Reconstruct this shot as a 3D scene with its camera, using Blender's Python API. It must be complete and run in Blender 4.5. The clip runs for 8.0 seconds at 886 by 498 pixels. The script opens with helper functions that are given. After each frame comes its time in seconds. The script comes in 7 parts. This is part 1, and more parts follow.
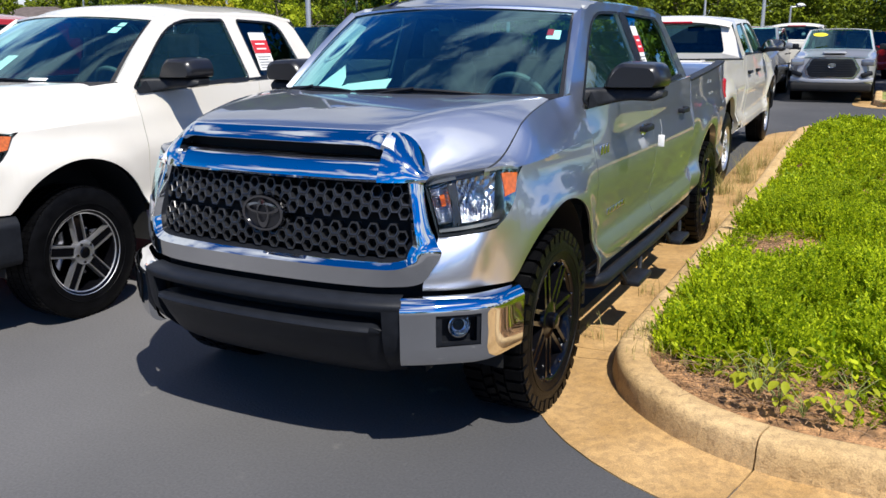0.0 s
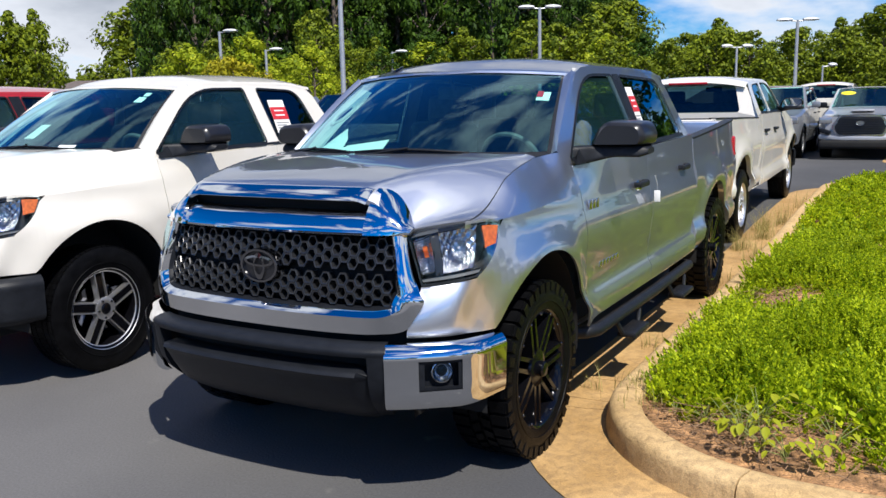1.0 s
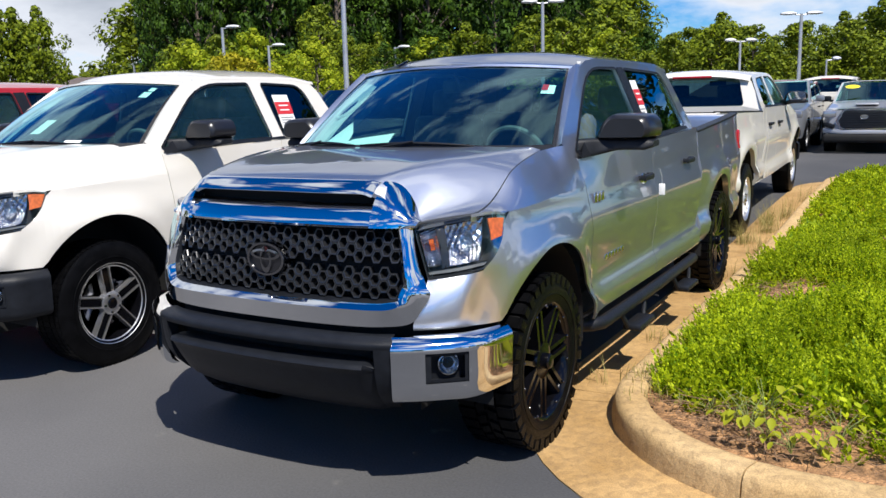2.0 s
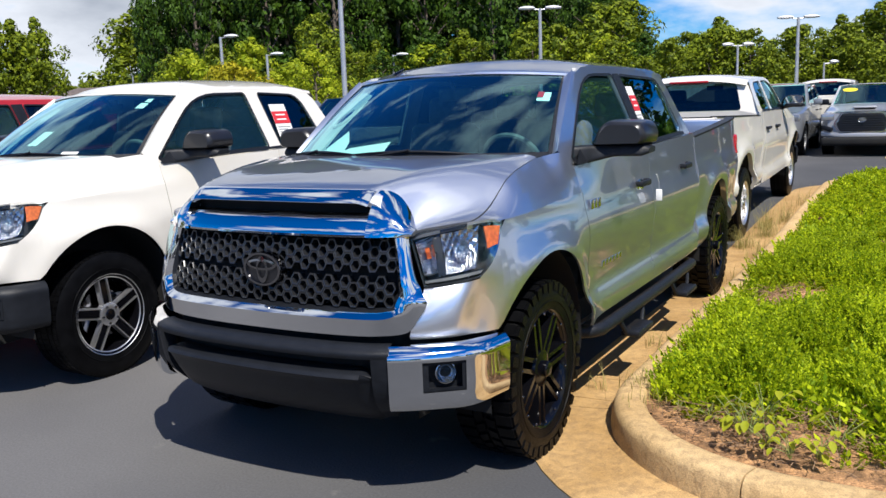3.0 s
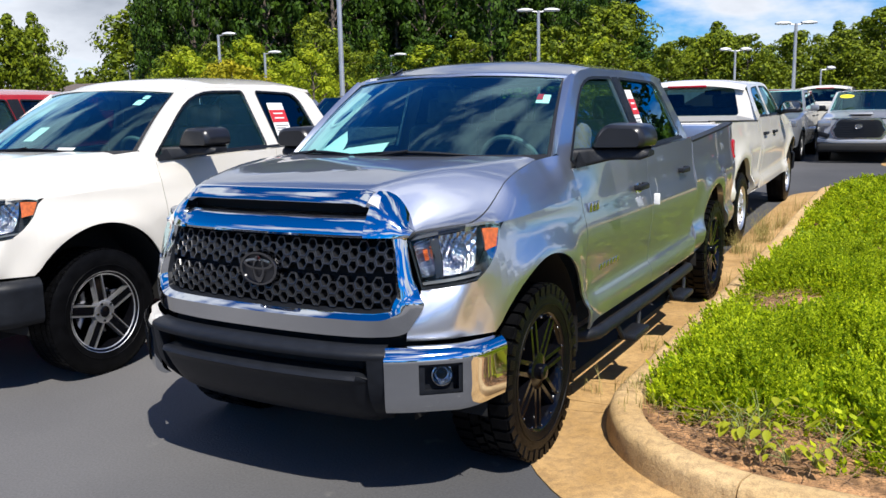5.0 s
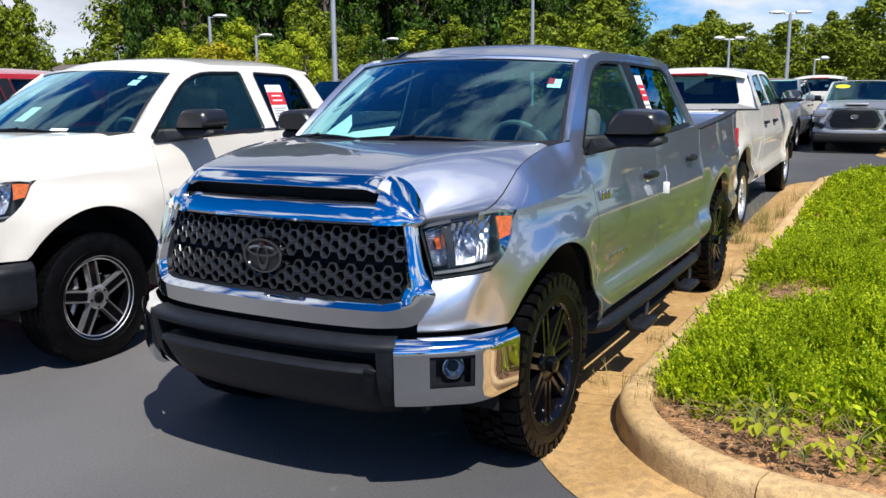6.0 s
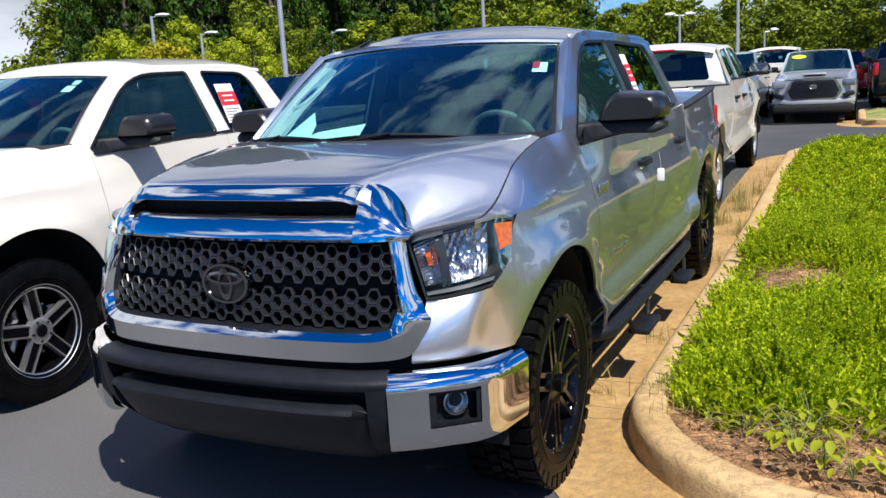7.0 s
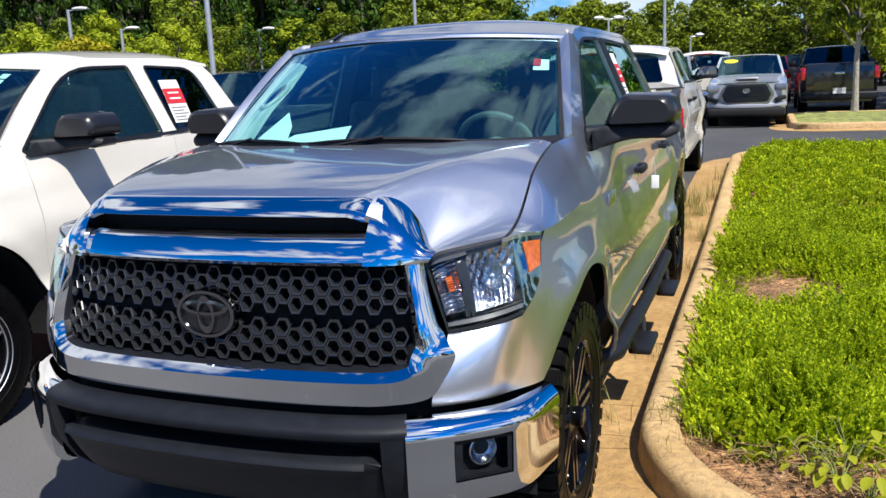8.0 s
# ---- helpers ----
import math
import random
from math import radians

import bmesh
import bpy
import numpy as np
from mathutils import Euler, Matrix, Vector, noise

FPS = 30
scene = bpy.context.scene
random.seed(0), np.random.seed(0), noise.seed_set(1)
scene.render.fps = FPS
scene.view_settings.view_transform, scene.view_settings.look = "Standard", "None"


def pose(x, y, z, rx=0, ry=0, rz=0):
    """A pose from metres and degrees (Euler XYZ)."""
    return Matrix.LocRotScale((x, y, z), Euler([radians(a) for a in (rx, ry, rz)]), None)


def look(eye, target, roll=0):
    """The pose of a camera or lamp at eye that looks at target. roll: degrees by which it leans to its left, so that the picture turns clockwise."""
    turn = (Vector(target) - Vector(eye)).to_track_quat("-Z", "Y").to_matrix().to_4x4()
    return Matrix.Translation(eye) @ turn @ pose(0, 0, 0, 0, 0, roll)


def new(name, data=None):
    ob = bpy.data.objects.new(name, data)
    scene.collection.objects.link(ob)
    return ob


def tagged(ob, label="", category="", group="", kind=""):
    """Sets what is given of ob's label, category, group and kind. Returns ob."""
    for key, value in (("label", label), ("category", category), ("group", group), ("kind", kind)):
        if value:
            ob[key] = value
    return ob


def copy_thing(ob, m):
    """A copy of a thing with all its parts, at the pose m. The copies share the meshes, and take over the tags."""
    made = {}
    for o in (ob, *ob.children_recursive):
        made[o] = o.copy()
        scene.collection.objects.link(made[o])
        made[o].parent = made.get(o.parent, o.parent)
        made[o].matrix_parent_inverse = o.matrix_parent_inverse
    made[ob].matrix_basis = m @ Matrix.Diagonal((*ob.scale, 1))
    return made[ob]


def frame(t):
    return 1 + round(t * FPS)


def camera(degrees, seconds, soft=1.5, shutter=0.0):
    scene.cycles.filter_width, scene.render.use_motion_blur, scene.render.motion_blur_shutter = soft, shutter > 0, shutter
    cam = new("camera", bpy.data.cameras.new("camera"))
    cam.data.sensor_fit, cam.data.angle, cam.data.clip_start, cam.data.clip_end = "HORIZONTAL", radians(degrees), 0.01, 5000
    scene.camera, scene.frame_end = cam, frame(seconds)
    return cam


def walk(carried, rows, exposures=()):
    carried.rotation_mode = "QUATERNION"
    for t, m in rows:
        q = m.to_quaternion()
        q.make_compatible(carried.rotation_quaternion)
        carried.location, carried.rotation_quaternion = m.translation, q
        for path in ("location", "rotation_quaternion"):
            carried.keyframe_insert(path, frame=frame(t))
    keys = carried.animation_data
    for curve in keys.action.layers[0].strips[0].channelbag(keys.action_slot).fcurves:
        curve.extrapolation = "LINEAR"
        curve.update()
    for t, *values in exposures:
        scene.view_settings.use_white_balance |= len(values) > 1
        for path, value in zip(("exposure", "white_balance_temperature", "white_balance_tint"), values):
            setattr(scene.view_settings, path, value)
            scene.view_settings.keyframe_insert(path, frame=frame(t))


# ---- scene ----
cam = camera(55.0, 8.0)
PATH = [
    (0, (2.189, -3.482, 1.646), (1.312, -1.749, 1.167), -0.2),
    (0.5, (2.372, -3.503, 1.63), (1.426, -1.778, 1.268), -0.8),
    (1, (2.471, -3.538, 1.63), (1.5, -1.822, 1.297), -1.2),
    (1.5, (2.467, -3.547, 1.626), (1.501, -1.828, 1.29), -1.5),
    (2, (2.466, -3.554, 1.62), (1.489, -1.843, 1.277), -1.4),
    (3.5, (2.483, -3.538, 1.63), (1.508, -1.822, 1.309), -2.2),
    (4, (2.478, -3.546, 1.631), (1.51, -1.826, 1.309), -2.1),
    (4.5, (2.47, -3.544, 1.631), (1.499, -1.825, 1.31), -1.6),
    (6, (2.324, -3.47, 1.616), (1.379, -1.744, 1.258), -0.5),
    (6.5, (2.148, -3.37, 1.644), (1.267, -1.616, 1.26), -2.0),
    (7, (2.01, -3.111, 1.626), (1.149, -1.347, 1.24), -3.3),
    (7.5, (1.82, -2.892, 1.619), (0.98, -1.118, 1.235), -2.8),
    (8, (1.583, -2.862, 1.629), (0.882, -1.031, 1.236), -2.6),
]
walk(cam, [(t, look(eye, target, roll)) for t, eye, target, roll in PATH],
     exposures=[(0.0, 0.40), (0.5, 0.36), (2.2, 0.38), (3.5, 0.44), (4.7, 0.44), (6.0, 0.42), (6.6, 0.42), (8.0, 0.47)])

# ---- sky, sun, exposure ----
SUN_WAY = Vector((0.56, -0.44, 1.0)).normalized()      # towards the sun
elev = math.asin(SUN_WAY.z)
azim = math.atan2(SUN_WAY.x, SUN_WAY.y)
world = bpy.data.worlds.new("sky")
scene.world = world
world.use_nodes = True
wn, wl = world.node_tree.nodes, world.node_tree.links
wn.clear()
w_out = wn.new("ShaderNodeOutputWorld")
w_bg = wn.new("ShaderNodeBackground")
w_bg.inputs["Strength"].default_value = 0.053
w_sky = wn.new("ShaderNodeTexSky")
w_sky.sky_type = "NISHITA"
w_sky.sun_disc = False
w_sky.sun_elevation = elev
w_sky.sun_rotation = azim
w_sky.air_density, w_sky.dust_density, w_sky.ozone_density = 1.0, 0.15, 4.5
w_tc = wn.new("ShaderNodeTexCoord")
w_map = wn.new("ShaderNodeMapping")
w_map.inputs["Scale"].default_value = (1.0, 1.0, 2.6)
w_map.inputs["Location"].default_value = (11.0, 3.76, 16.88)
w_noise = wn.new("ShaderNodeTexNoise")
w_noise.inputs["Scale"].default_value = 2.3
w_noise.inputs["Detail"].default_value = 9.0
w_noise.inputs["Roughness"].default_value = 0.56
w_ramp = wn.new("ShaderNodeValToRGB")
w_ramp.color_ramp.elements[0].position, w_ramp.color_ramp.elements[1].position = 0.54, 0.63
w_tint = wn.new("ShaderNodeValToRGB")
w_tint.color_ramp.elements[0].position, w_tint.color_ramp.elements[1].position = 0.60, 0.80
w_tint.color_ramp.elements[0].color = (13.0, 13.7, 15.0, 1)
w_tint.color_ramp.elements[1].color = (6.3, 7.0, 8.3, 1)
w_mix = wn.new("ShaderNodeMix")
w_mix.data_type = "RGBA"
wl.new(w_tc.outputs["Generated"], w_map.inputs["Vector"])
wl.new(w_map.outputs["Vector"], w_noise.inputs["Vector"])
w_sep = wn.new("ShaderNodeSeparateXYZ")
w_low = wn.new("ShaderNodeMapRange")                    # more cloud towards the horizon
w_low.inputs["From Min"].default_value, w_low.inputs["From Max"].default_value = 0.05, 0.65
w_low.inputs["To Min"].default_value, w_low.inputs["To Max"].default_value = 0.105, 0.0
w_add = wn.new("ShaderNodeMath")
wl.new(w_tc.outputs["Generated"], w_sep.inputs["Vector"])
wl.new(w_sep.outputs["Z"], w_low.inputs["Value"])
wl.new(w_noise.outputs["Fac"], w_add.inputs[0])
wl.new(w_low.outputs["Result"], w_add.inputs[1])
wl.new(w_add.outputs["Value"], w_ramp.inputs["Fac"])
wl.new(w_add.outputs["Value"], w_tint.inputs["Fac"])
wl.new(w_ramp.outputs["Color"], w_mix.inputs["Factor"])
w_sat = wn.new("ShaderNodeHueSaturation")
w_sat.inputs["Saturation"].default_value = 1.75
wl.new(w_sky.outputs["Color"], w_sat.inputs["Color"])
w_blue = wn.new("ShaderNodeMix")
w_blue.data_type, w_blue.blend_type = "RGBA", "MULTIPLY"
w_blue.inputs["Factor"].default_value = 1
w_blue.inputs["B"].default_value = (1.15, 1.38, 1.85, 1)
wl.new(w_sat.outputs["Color"], w_blue.inputs["A"])
wl.new(w_blue.outputs["Result"], w_mix.inputs["A"])
wl.new(w_tint.outputs["Color"], w_mix.inputs["B"])
wl.new(w_mix.outputs["Result"], w_bg.inputs["Color"])
wl.new(w_bg.outputs["Background"], w_out.inputs["Surface"])

sun_data = bpy.data.lights.new("sun", "SUN")
sun_data.energy, sun_data.angle, sun_data.color = 5.0, radians(0.53), (1.0, 0.955, 0.88)
sun = new("sun", sun_data)
sun.matrix_world = look(SUN_WAY * 60, (0, 0, 0))


# ---- materials ----
def shader(name):
    mat = bpy.data.materials.new(name)
    mat.use_nodes = True
    nt = mat.node_tree
    return mat, nt.nodes, nt.links, nt.nodes["Principled BSDF"]


def mixed(nodes, links, fac, a, b):
    m = nodes.new("ShaderNodeMix")
    m.data_type = "RGBA"
    for key, value in (("Factor", fac), ("A", a), ("B", b)):
        if isinstance(value, (tuple, float, int)):
            m.inputs[key].default_value = value if isinstance(value, (float, int)) else (*value, 1)
        else:
            links.new(value, m.inputs[key])
    return m.outputs["Result"]


def grain(nodes, links, size, detail=4.0, low=0.35, high=0.65, rough=0.55, vec=None):
    """A noise of features about `size` metres wide, stretched to 0..1."""
    if vec is None:
        vec = nodes.new("ShaderNodeTexCoord").outputs["Object"]
    n = nodes.new("ShaderNodeTexNoise")
    n.inputs["Scale"].default_value = 1.0 / size
    n.inputs["Detail"].default_value = detail
    n.inputs["Roughness"].default_value = rough
    links.new(vec, n.inputs["Vector"])
    r = nodes.new("ShaderNodeMapRange")
    r.inputs["From Min"].default_value, r.inputs["From Max"].default_value = low, high
    links.new(n.outputs["Fac"], r.inputs["Value"])
    return r.outputs["Result"]


def relief(nodes, links, bsdf, height, distance, strength=1.0):
    b = nodes.new("ShaderNodeBump")
    b.inputs["Distance"].default_value, b.inputs["Strength"].default_value = distance, strength
    links.new(height, b.inputs["Height"])
    links.new(b.outputs["Normal"], bsdf.inputs["Normal"])


def plain(name, color, rough=0.5, metal=0.0, coat=0.0, wear=0.0, size=0.1, bump=0.0, bump_size=0.004, spec=0.5):
    """A surface of one colour with two scales of wear."""
    mat, n, l, b = shader(name)
    b.inputs["Roughness"].default_value, b.inputs["Metallic"].default_value = rough, metal
    b.inputs["Coat Weight"].default_value, b.inputs["Coat Roughness"].default_value = coat, 0.03
    b.inputs["Specular IOR Level"].default_value = spec
    b.inputs["Base Color"].default_value = (*color, 1)
    if wear:
        big = mixed(n, l, grain(n, l, size), tuple(c * (1 - wear) for c in color), tuple(min(1, c * (1 + wear)) for c in color))
        fine = mixed(n, l, grain(n, l, size / 12, low=0.3, high=0.7), (1 - wear * 0.6,) * 3, (1 + wear * 0.4,) * 3)
        m = n.new("ShaderNodeMix")
        m.data_type, m.blend_type = "RGBA", "MULTIPLY"
        m.inputs["Factor"].default_value = 1
        l.new(big, m.inputs["A"])
        l.new(fine, m.inputs["B"])
        l.new(m.outputs["Result"], b.inputs["Base Color"])
    if bump:
        relief(n, l, b, grain(n, l, bump_size, low=0.2, high=0.8), bump)
    return mat


def asphalt_material():
    mat, n, l, b = shader("asphalt")
    pos = n.new("ShaderNodeNewGeometry").outputs["Position"]
    big = grain(n, l, 2.6, 5, 0.3, 0.7, vec=pos)
    fine = grain(n, l, 0.012, 2, 0.25, 0.75, vec=pos)
    sep = n.new("ShaderNodeSeparateXYZ")
    l.new(pos, sep.inputs["Vector"])
    lane = n.new("ShaderNodeMapRange")                  # fresher, darker sealer beside the island
    lane.interpolation_type = "SMOOTHSTEP"
    lane.inputs["From Min"].default_value, lane.inputs["From Max"].default_value = -1.6, 1.1
    l.new(sep.outputs["X"], lane.inputs["Value"])
    old = mixed(n, l, big, (0.107, 0.105, 0.106), (0.150, 0.146, 0.145))
    fresh = mixed(n, l, big, (0.060, 0.061, 0.064), (0.087, 0.087, 0.090))
    unseen_front = n.new("ShaderNodeMapRange")                 # paler asphalt before the row, unseen, added to brighten the chrome's reflection
    unseen_front.interpolation_type = "SMOOTHSTEP"
    unseen_front.inputs["From Min"].default_value, unseen_front.inputs["From Max"].default_value = -3.9, -3.1
    l.new(sep.outputs["Y"], unseen_front.inputs["Value"])
    both = n.new("ShaderNodeMath")
    both.operation = "MULTIPLY"
    l.new(lane.outputs["Result"], both.inputs[0])
    l.new(unseen_front.outputs["Result"], both.inputs[1])
    base = mixed(n, l, both.outputs["Value"], old, fresh)
    col = mixed(n, l, fine, (0.84, 0.84, 0.84), (1.12, 1.12, 1.12))
    m = n.new("ShaderNodeMix")
    m.data_type, m.blend_type = "RGBA", "MULTIPLY"
    m.inputs["Factor"].default_value = 1
    l.new(base, m.inputs["A"])
    l.new(col, m.inputs["B"])
    spots = grain(n, l, 0.3, 6, 0.66, 0.74, vec=pos)
    l.new(mixed(n, l, spots, m.outputs["Result"], (0.15, 0.147, 0.14)), b.inputs["Base Color"])
    b.inputs["Roughness"].default_value = 0.88
    b.inputs["Specular IOR Level"].default_value = 0.2
    relief(n, l, b, fine, 0.0025, 0.7)
    return mat


def concrete_material(name, dark, light):
    mat, n, l, b = shader(name)
    pos = n.new("ShaderNodeNewGeometry").outputs["Position"]
    big = grain(n, l, 0.55, 6, 0.33, 0.68, vec=pos)
    mid = grain(n, l, 0.05, 8, 0.45, 0.66, 0.68, vec=pos)
    fine = grain(n, l, 0.006, 2, 0.25, 0.75, vec=pos)
    base = mixed(n, l, big, dark, light)
    stain = mixed(n, l, mid, base, (0.20, 0.125, 0.065))
    m = n.new("ShaderNodeMix")
    m.data_type, m.blend_type = "RGBA", "MULTIPLY"
    m.inputs["Factor"].default_value = 1
    l.new(mixed(n, l, 0.42, base, stain), m.inputs["A"])
    l.new(mixed(n, l, fine, (0.70, 0.70, 0.70), (1.18, 1.18, 1.18)), m.inputs["B"])
    l.new(m.outputs["Result"], b.inputs["Base Color"])
    b.inputs["Roughness"].default_value = 0.9
    relief(n, l, b, mid, 0.004, 0.8)
    return mat


def paint_material(name, color, metal, rough, flake=0.0):
    mat, n, l, b = shader(name)
    b.inputs["Metallic"].default_value, b.inputs["Roughness"].default_value = metal, rough
    b.inputs["Coat Weight"].default_value, b.inputs["Coat Roughness"].default_value = 1.0, 0.02
    b.inputs["Coat IOR"].default_value = 1.5 if metal < .55 else 2.3
    if metal > .55:
        b.inputs["Specular Tint"].default_value = (0.03, 0.032, 0.036, 1)      # flakes darken towards grazing
    dust_haze = grain(n, l, 0.5, 5, 0.35, 0.7)
    base = mixed(n, l, dust_haze, color, tuple(c * 0.93 for c in color))
    if flake:
        base = mixed(n, l, grain(n, l, 0.0025, 1, 0.3, 0.7), base, tuple(c * (1 - flake) for c in color))
    l.new(base, b.inputs["Base Color"])
    return mat


def glass_material(name, tint, rough=0.0, dust_haze=0.0, gain=1.4):
    """Thin car glass: clear to look through, tinted, glossy on its face."""
    mat, n, l, b = shader(name)
    n.remove(b)
    tr = n.new("ShaderNodeBsdfTransparent")
    tr.inputs["Color"].default_value = (*tint, 1)
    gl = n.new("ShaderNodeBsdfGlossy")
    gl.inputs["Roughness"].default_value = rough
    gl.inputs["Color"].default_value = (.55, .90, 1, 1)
    fr = n.new("ShaderNodeFresnel")
    fr.inputs["IOR"].default_value = 1.52
    boost = n.new("ShaderNodeMath")
    boost.operation = "MULTIPLY_ADD"
    boost.inputs[1].default_value, boost.inputs[2].default_value = gain, 0.0
    boost.use_clamp = True
    l.new(fr.outputs["Fac"], boost.inputs[0])
    mx = n.new("ShaderNodeMixShader")
    l.new(boost.outputs["Value"], mx.inputs["Fac"])
    l.new(tr.outputs["BSDF"], mx.inputs[1])
    l.new(gl.outputs["BSDF"], mx.inputs[2])
    haze = n.new("ShaderNodeBsdfDiffuse")               # blue-green haze painted over the glass in place of light from the cabin
    haze.inputs["Color"].default_value = (0.20, 0.66, 0.78, 1)
    hazed = n.new("ShaderNodeMixShader")
    patchy = grain(n, l, 0.35, 5, 0.2, 0.8)
    amount = n.new("ShaderNodeMath")
    amount.operation = "MULTIPLY_ADD"
    amount.inputs[1].default_value, amount.inputs[2].default_value = dust_haze * .6, dust_haze * .7
    l.new(patchy, amount.inputs[0])
    l.new(amount.outputs["Value"], hazed.inputs["Fac"])
    l.new(mx.outputs["Shader"], hazed.inputs[1])
    l.new(haze.outputs["BSDF"], hazed.inputs[2])
    l.new(hazed.outputs["Shader"], n["Material Output"].inputs["Surface"])
    return mat


def leaf_material(name, dark, light, through_light=0.35):
    mat, n, l, b = shader(name)
    geo = n.new("ShaderNodeNewGeometry")
    patch = grain(n, l, 0.9, 3, 0.35, 0.65, vec=geo.outputs["Position"])
    rnd = mixed(n, l, geo.outputs["Random Per Island"], dark, light)
    dry = mixed(n, l, patch, rnd, tuple(a * .55 + c * .15 for a, c in zip(dark, light)))
    dry = mixed(n, l, 0.35, rnd, dry)
    l.new(dry, b.inputs["Base Color"])
    b.inputs["Roughness"].default_value = 0.55
    b.inputs["Specular IOR Level"].default_value = 0.15
    ts = n.new("ShaderNodeBsdfTranslucent")
    l.new(dry, ts.inputs["Color"])
    mx = n.new("ShaderNodeMixShader")
    mx.inputs["Fac"].default_value = through_light
    l.new(b.outputs["BSDF"], mx.inputs[1])
    l.new(ts.outputs["BSDF"], mx.inputs[2])
    l.new(mx.outputs["Shader"], n["Material Output"].inputs["Surface"])
    return mat


ASPHALT = asphalt_material()
CONCRETE = concrete_material("sandy_concrete", (0.39, 0.228, 0.076), (0.57, 0.362, 0.150))
KERB_CONCRETE = concrete_material("pale_concrete", (0.49, 0.315, 0.127), (0.65, 0.452, 0.222))
SILVER = paint_material("silver_paint", (0.82, 0.845, 0.905), 1.0, 0.39, 0.06)
WHITE = paint_material("white_paint", (0.73, 0.695, 0.625), 0.0, 0.45)
MULCH = plain("mulch", (0.40, 0.215, 0.095), 0.95, wear=0.5, size=0.08, bump=0.02, bump_size=0.03)
NEEDLE = leaf_material("juniper_leaf", (0.095, 0.195, 0.006), (0.66, 0.75, 0.018), 0.40)
LEAF_DARK = leaf_material("forest_leaf", (0.010, 0.030, 0.005), (0.080, 0.155, 0.012), 0.18)
RED = paint_material("red_paint", (0.42, 0.012, 0.014), 0.1, 0.35)
BLACK_PAINT = paint_material("black_paint", (0.012, 0.012, 0.014), 0.0, 0.3)
GREY_PAINT = paint_material("grey_paint", (0.24, 0.25, 0.265), 0.4, 0.4)
SILVER_PALE = paint_material("pale_silver_paint", (0.50, 0.505, 0.52), 0.4, 0.42, 0.05)
DARK_BLUE = paint_material("dark_blue_paint", (0.02, 0.024, 0.04), 0.3, 0.3)
CHROME = plain("chrome", (0.75, 0.765, 0.785), 0.04, 1.0)
MACHINED = plain("machined_alloy", (0.76, 0.76, 0.77), 0.42, 1.0)
DARK_CHROME = plain("dark_chrome", (0.20, 0.20, 0.21), 0.12, 1.0)
BLACK_GLOSS = plain("gloss_black", (0.003, 0.003, 0.004), 0.10, 0.0, 0.0, spec=0.30)
PLASTIC = plain("black_plastic", (0.0095, 0.011, 0.0145), 0.46, spec=0.26, wear=0.2, size=0.05, bump=0.0006, bump_size=0.003)
PLASTIC_SHEEN = plain("smooth_black_plastic", (0.012, 0.012, 0.014), 0.30, coat=0.15)
LAMP_CLEAR = plain("far_lamp_glass", (.34, .35, .37), .12, .6, coat=.5)
LAMP_GREY = plain("smoky_lamp_trim", (.10, .105, .11), .25)
LAMP_DARK = plain("lamp_housing", (.018, .019, .021), .3)
GRILLE = plain("grille_plastic", (0.018, 0.019, 0.022), 0.30, coat=0.4)
RUBBER = plain("tyre_rubber", (0.0030, 0.0031, 0.0037), 0.38, spec=0.085, wear=0.35, size=0.06, bump=0.0008, bump_size=0.004)
DARK = plain("underbody_dark", (0.006, 0.006, 0.006), 0.85, wear=0.3, size=0.2)
CABIN = plain("cabin_trim", (0.085, 0.092, 0.096), 0.7, wear=0.2, size=0.05, bump=0.0006, bump_size=0.003)
CABIN_LIGHT = plain("cabin_trim_light", (0.50, 0.51, 0.49), 0.7, wear=0.08, size=0.1)
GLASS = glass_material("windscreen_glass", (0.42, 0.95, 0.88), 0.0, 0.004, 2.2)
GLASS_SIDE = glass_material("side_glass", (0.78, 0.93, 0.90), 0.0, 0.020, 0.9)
GLASS_REAR = glass_material("rear_glass", (0.34, 0.46, 0.46))
GLASS_DARK = glass_material("privacy_glass", (0.10, 0.12, 0.12))
LENS = glass_material("lamp_lens", (0.93, 0.95, 0.95), gain=0.4)
AMBER = plain("amber_lens", (0.50, 0.105, 0.016), 0.30, coat=.6, wear=.25, size=.015)
TAIL_RED = plain("red_lens", (0.42, 0.008, 0.012), 0.12, coat=1.0)
REFLECTOR = plain("lamp_reflector", (0.62, 0.63, 0.66), 0.12, 1.0, bump=0.003, bump_size=0.02)
STICKER_WHITE = plain("white_paper", (0.78, 0.78, 0.76), 0.6, wear=0.04, size=0.05)
STICKER_RED = plain("red_paper", (0.55, 0.025, 0.035), 0.6, wear=0.05, size=0.05)
STICKER_YELLOW = plain("yellow_paper", (0.85, 0.72, 0.02), 0.6)
PRINT = plain("grey_print", (0.25, 0.25, 0.25), 0.7)
BADGE = plain("badge_silver", (0.62, 0.63, 0.64), 0.18, 1.0)


# ---- mesh helpers ----
def part(name, bm, material, parent=None, label="", angle=35, smooth=True):
    """One mesh object, smooth but for edges sharper than `angle`."""
    if not isinstance(bm, bpy.types.Mesh):
        bmesh.ops.remove_doubles(bm, verts=bm.verts, dist=0.00005)
        lim = radians(angle)
        for e in bm.edges:
            if len(e.link_faces) == 2 and e.calc_face_angle(0) > lim:
                e.smooth = False
        for f in bm.faces:
            f.smooth = smooth
        me = bpy.data.meshes.new(name)
        bm.to_mesh(me)
        bm.free()
        me.materials.append(material)
    else:
        me = bm
    ob = new(name, me)
    ob.parent = parent
    return tagged(ob, label)


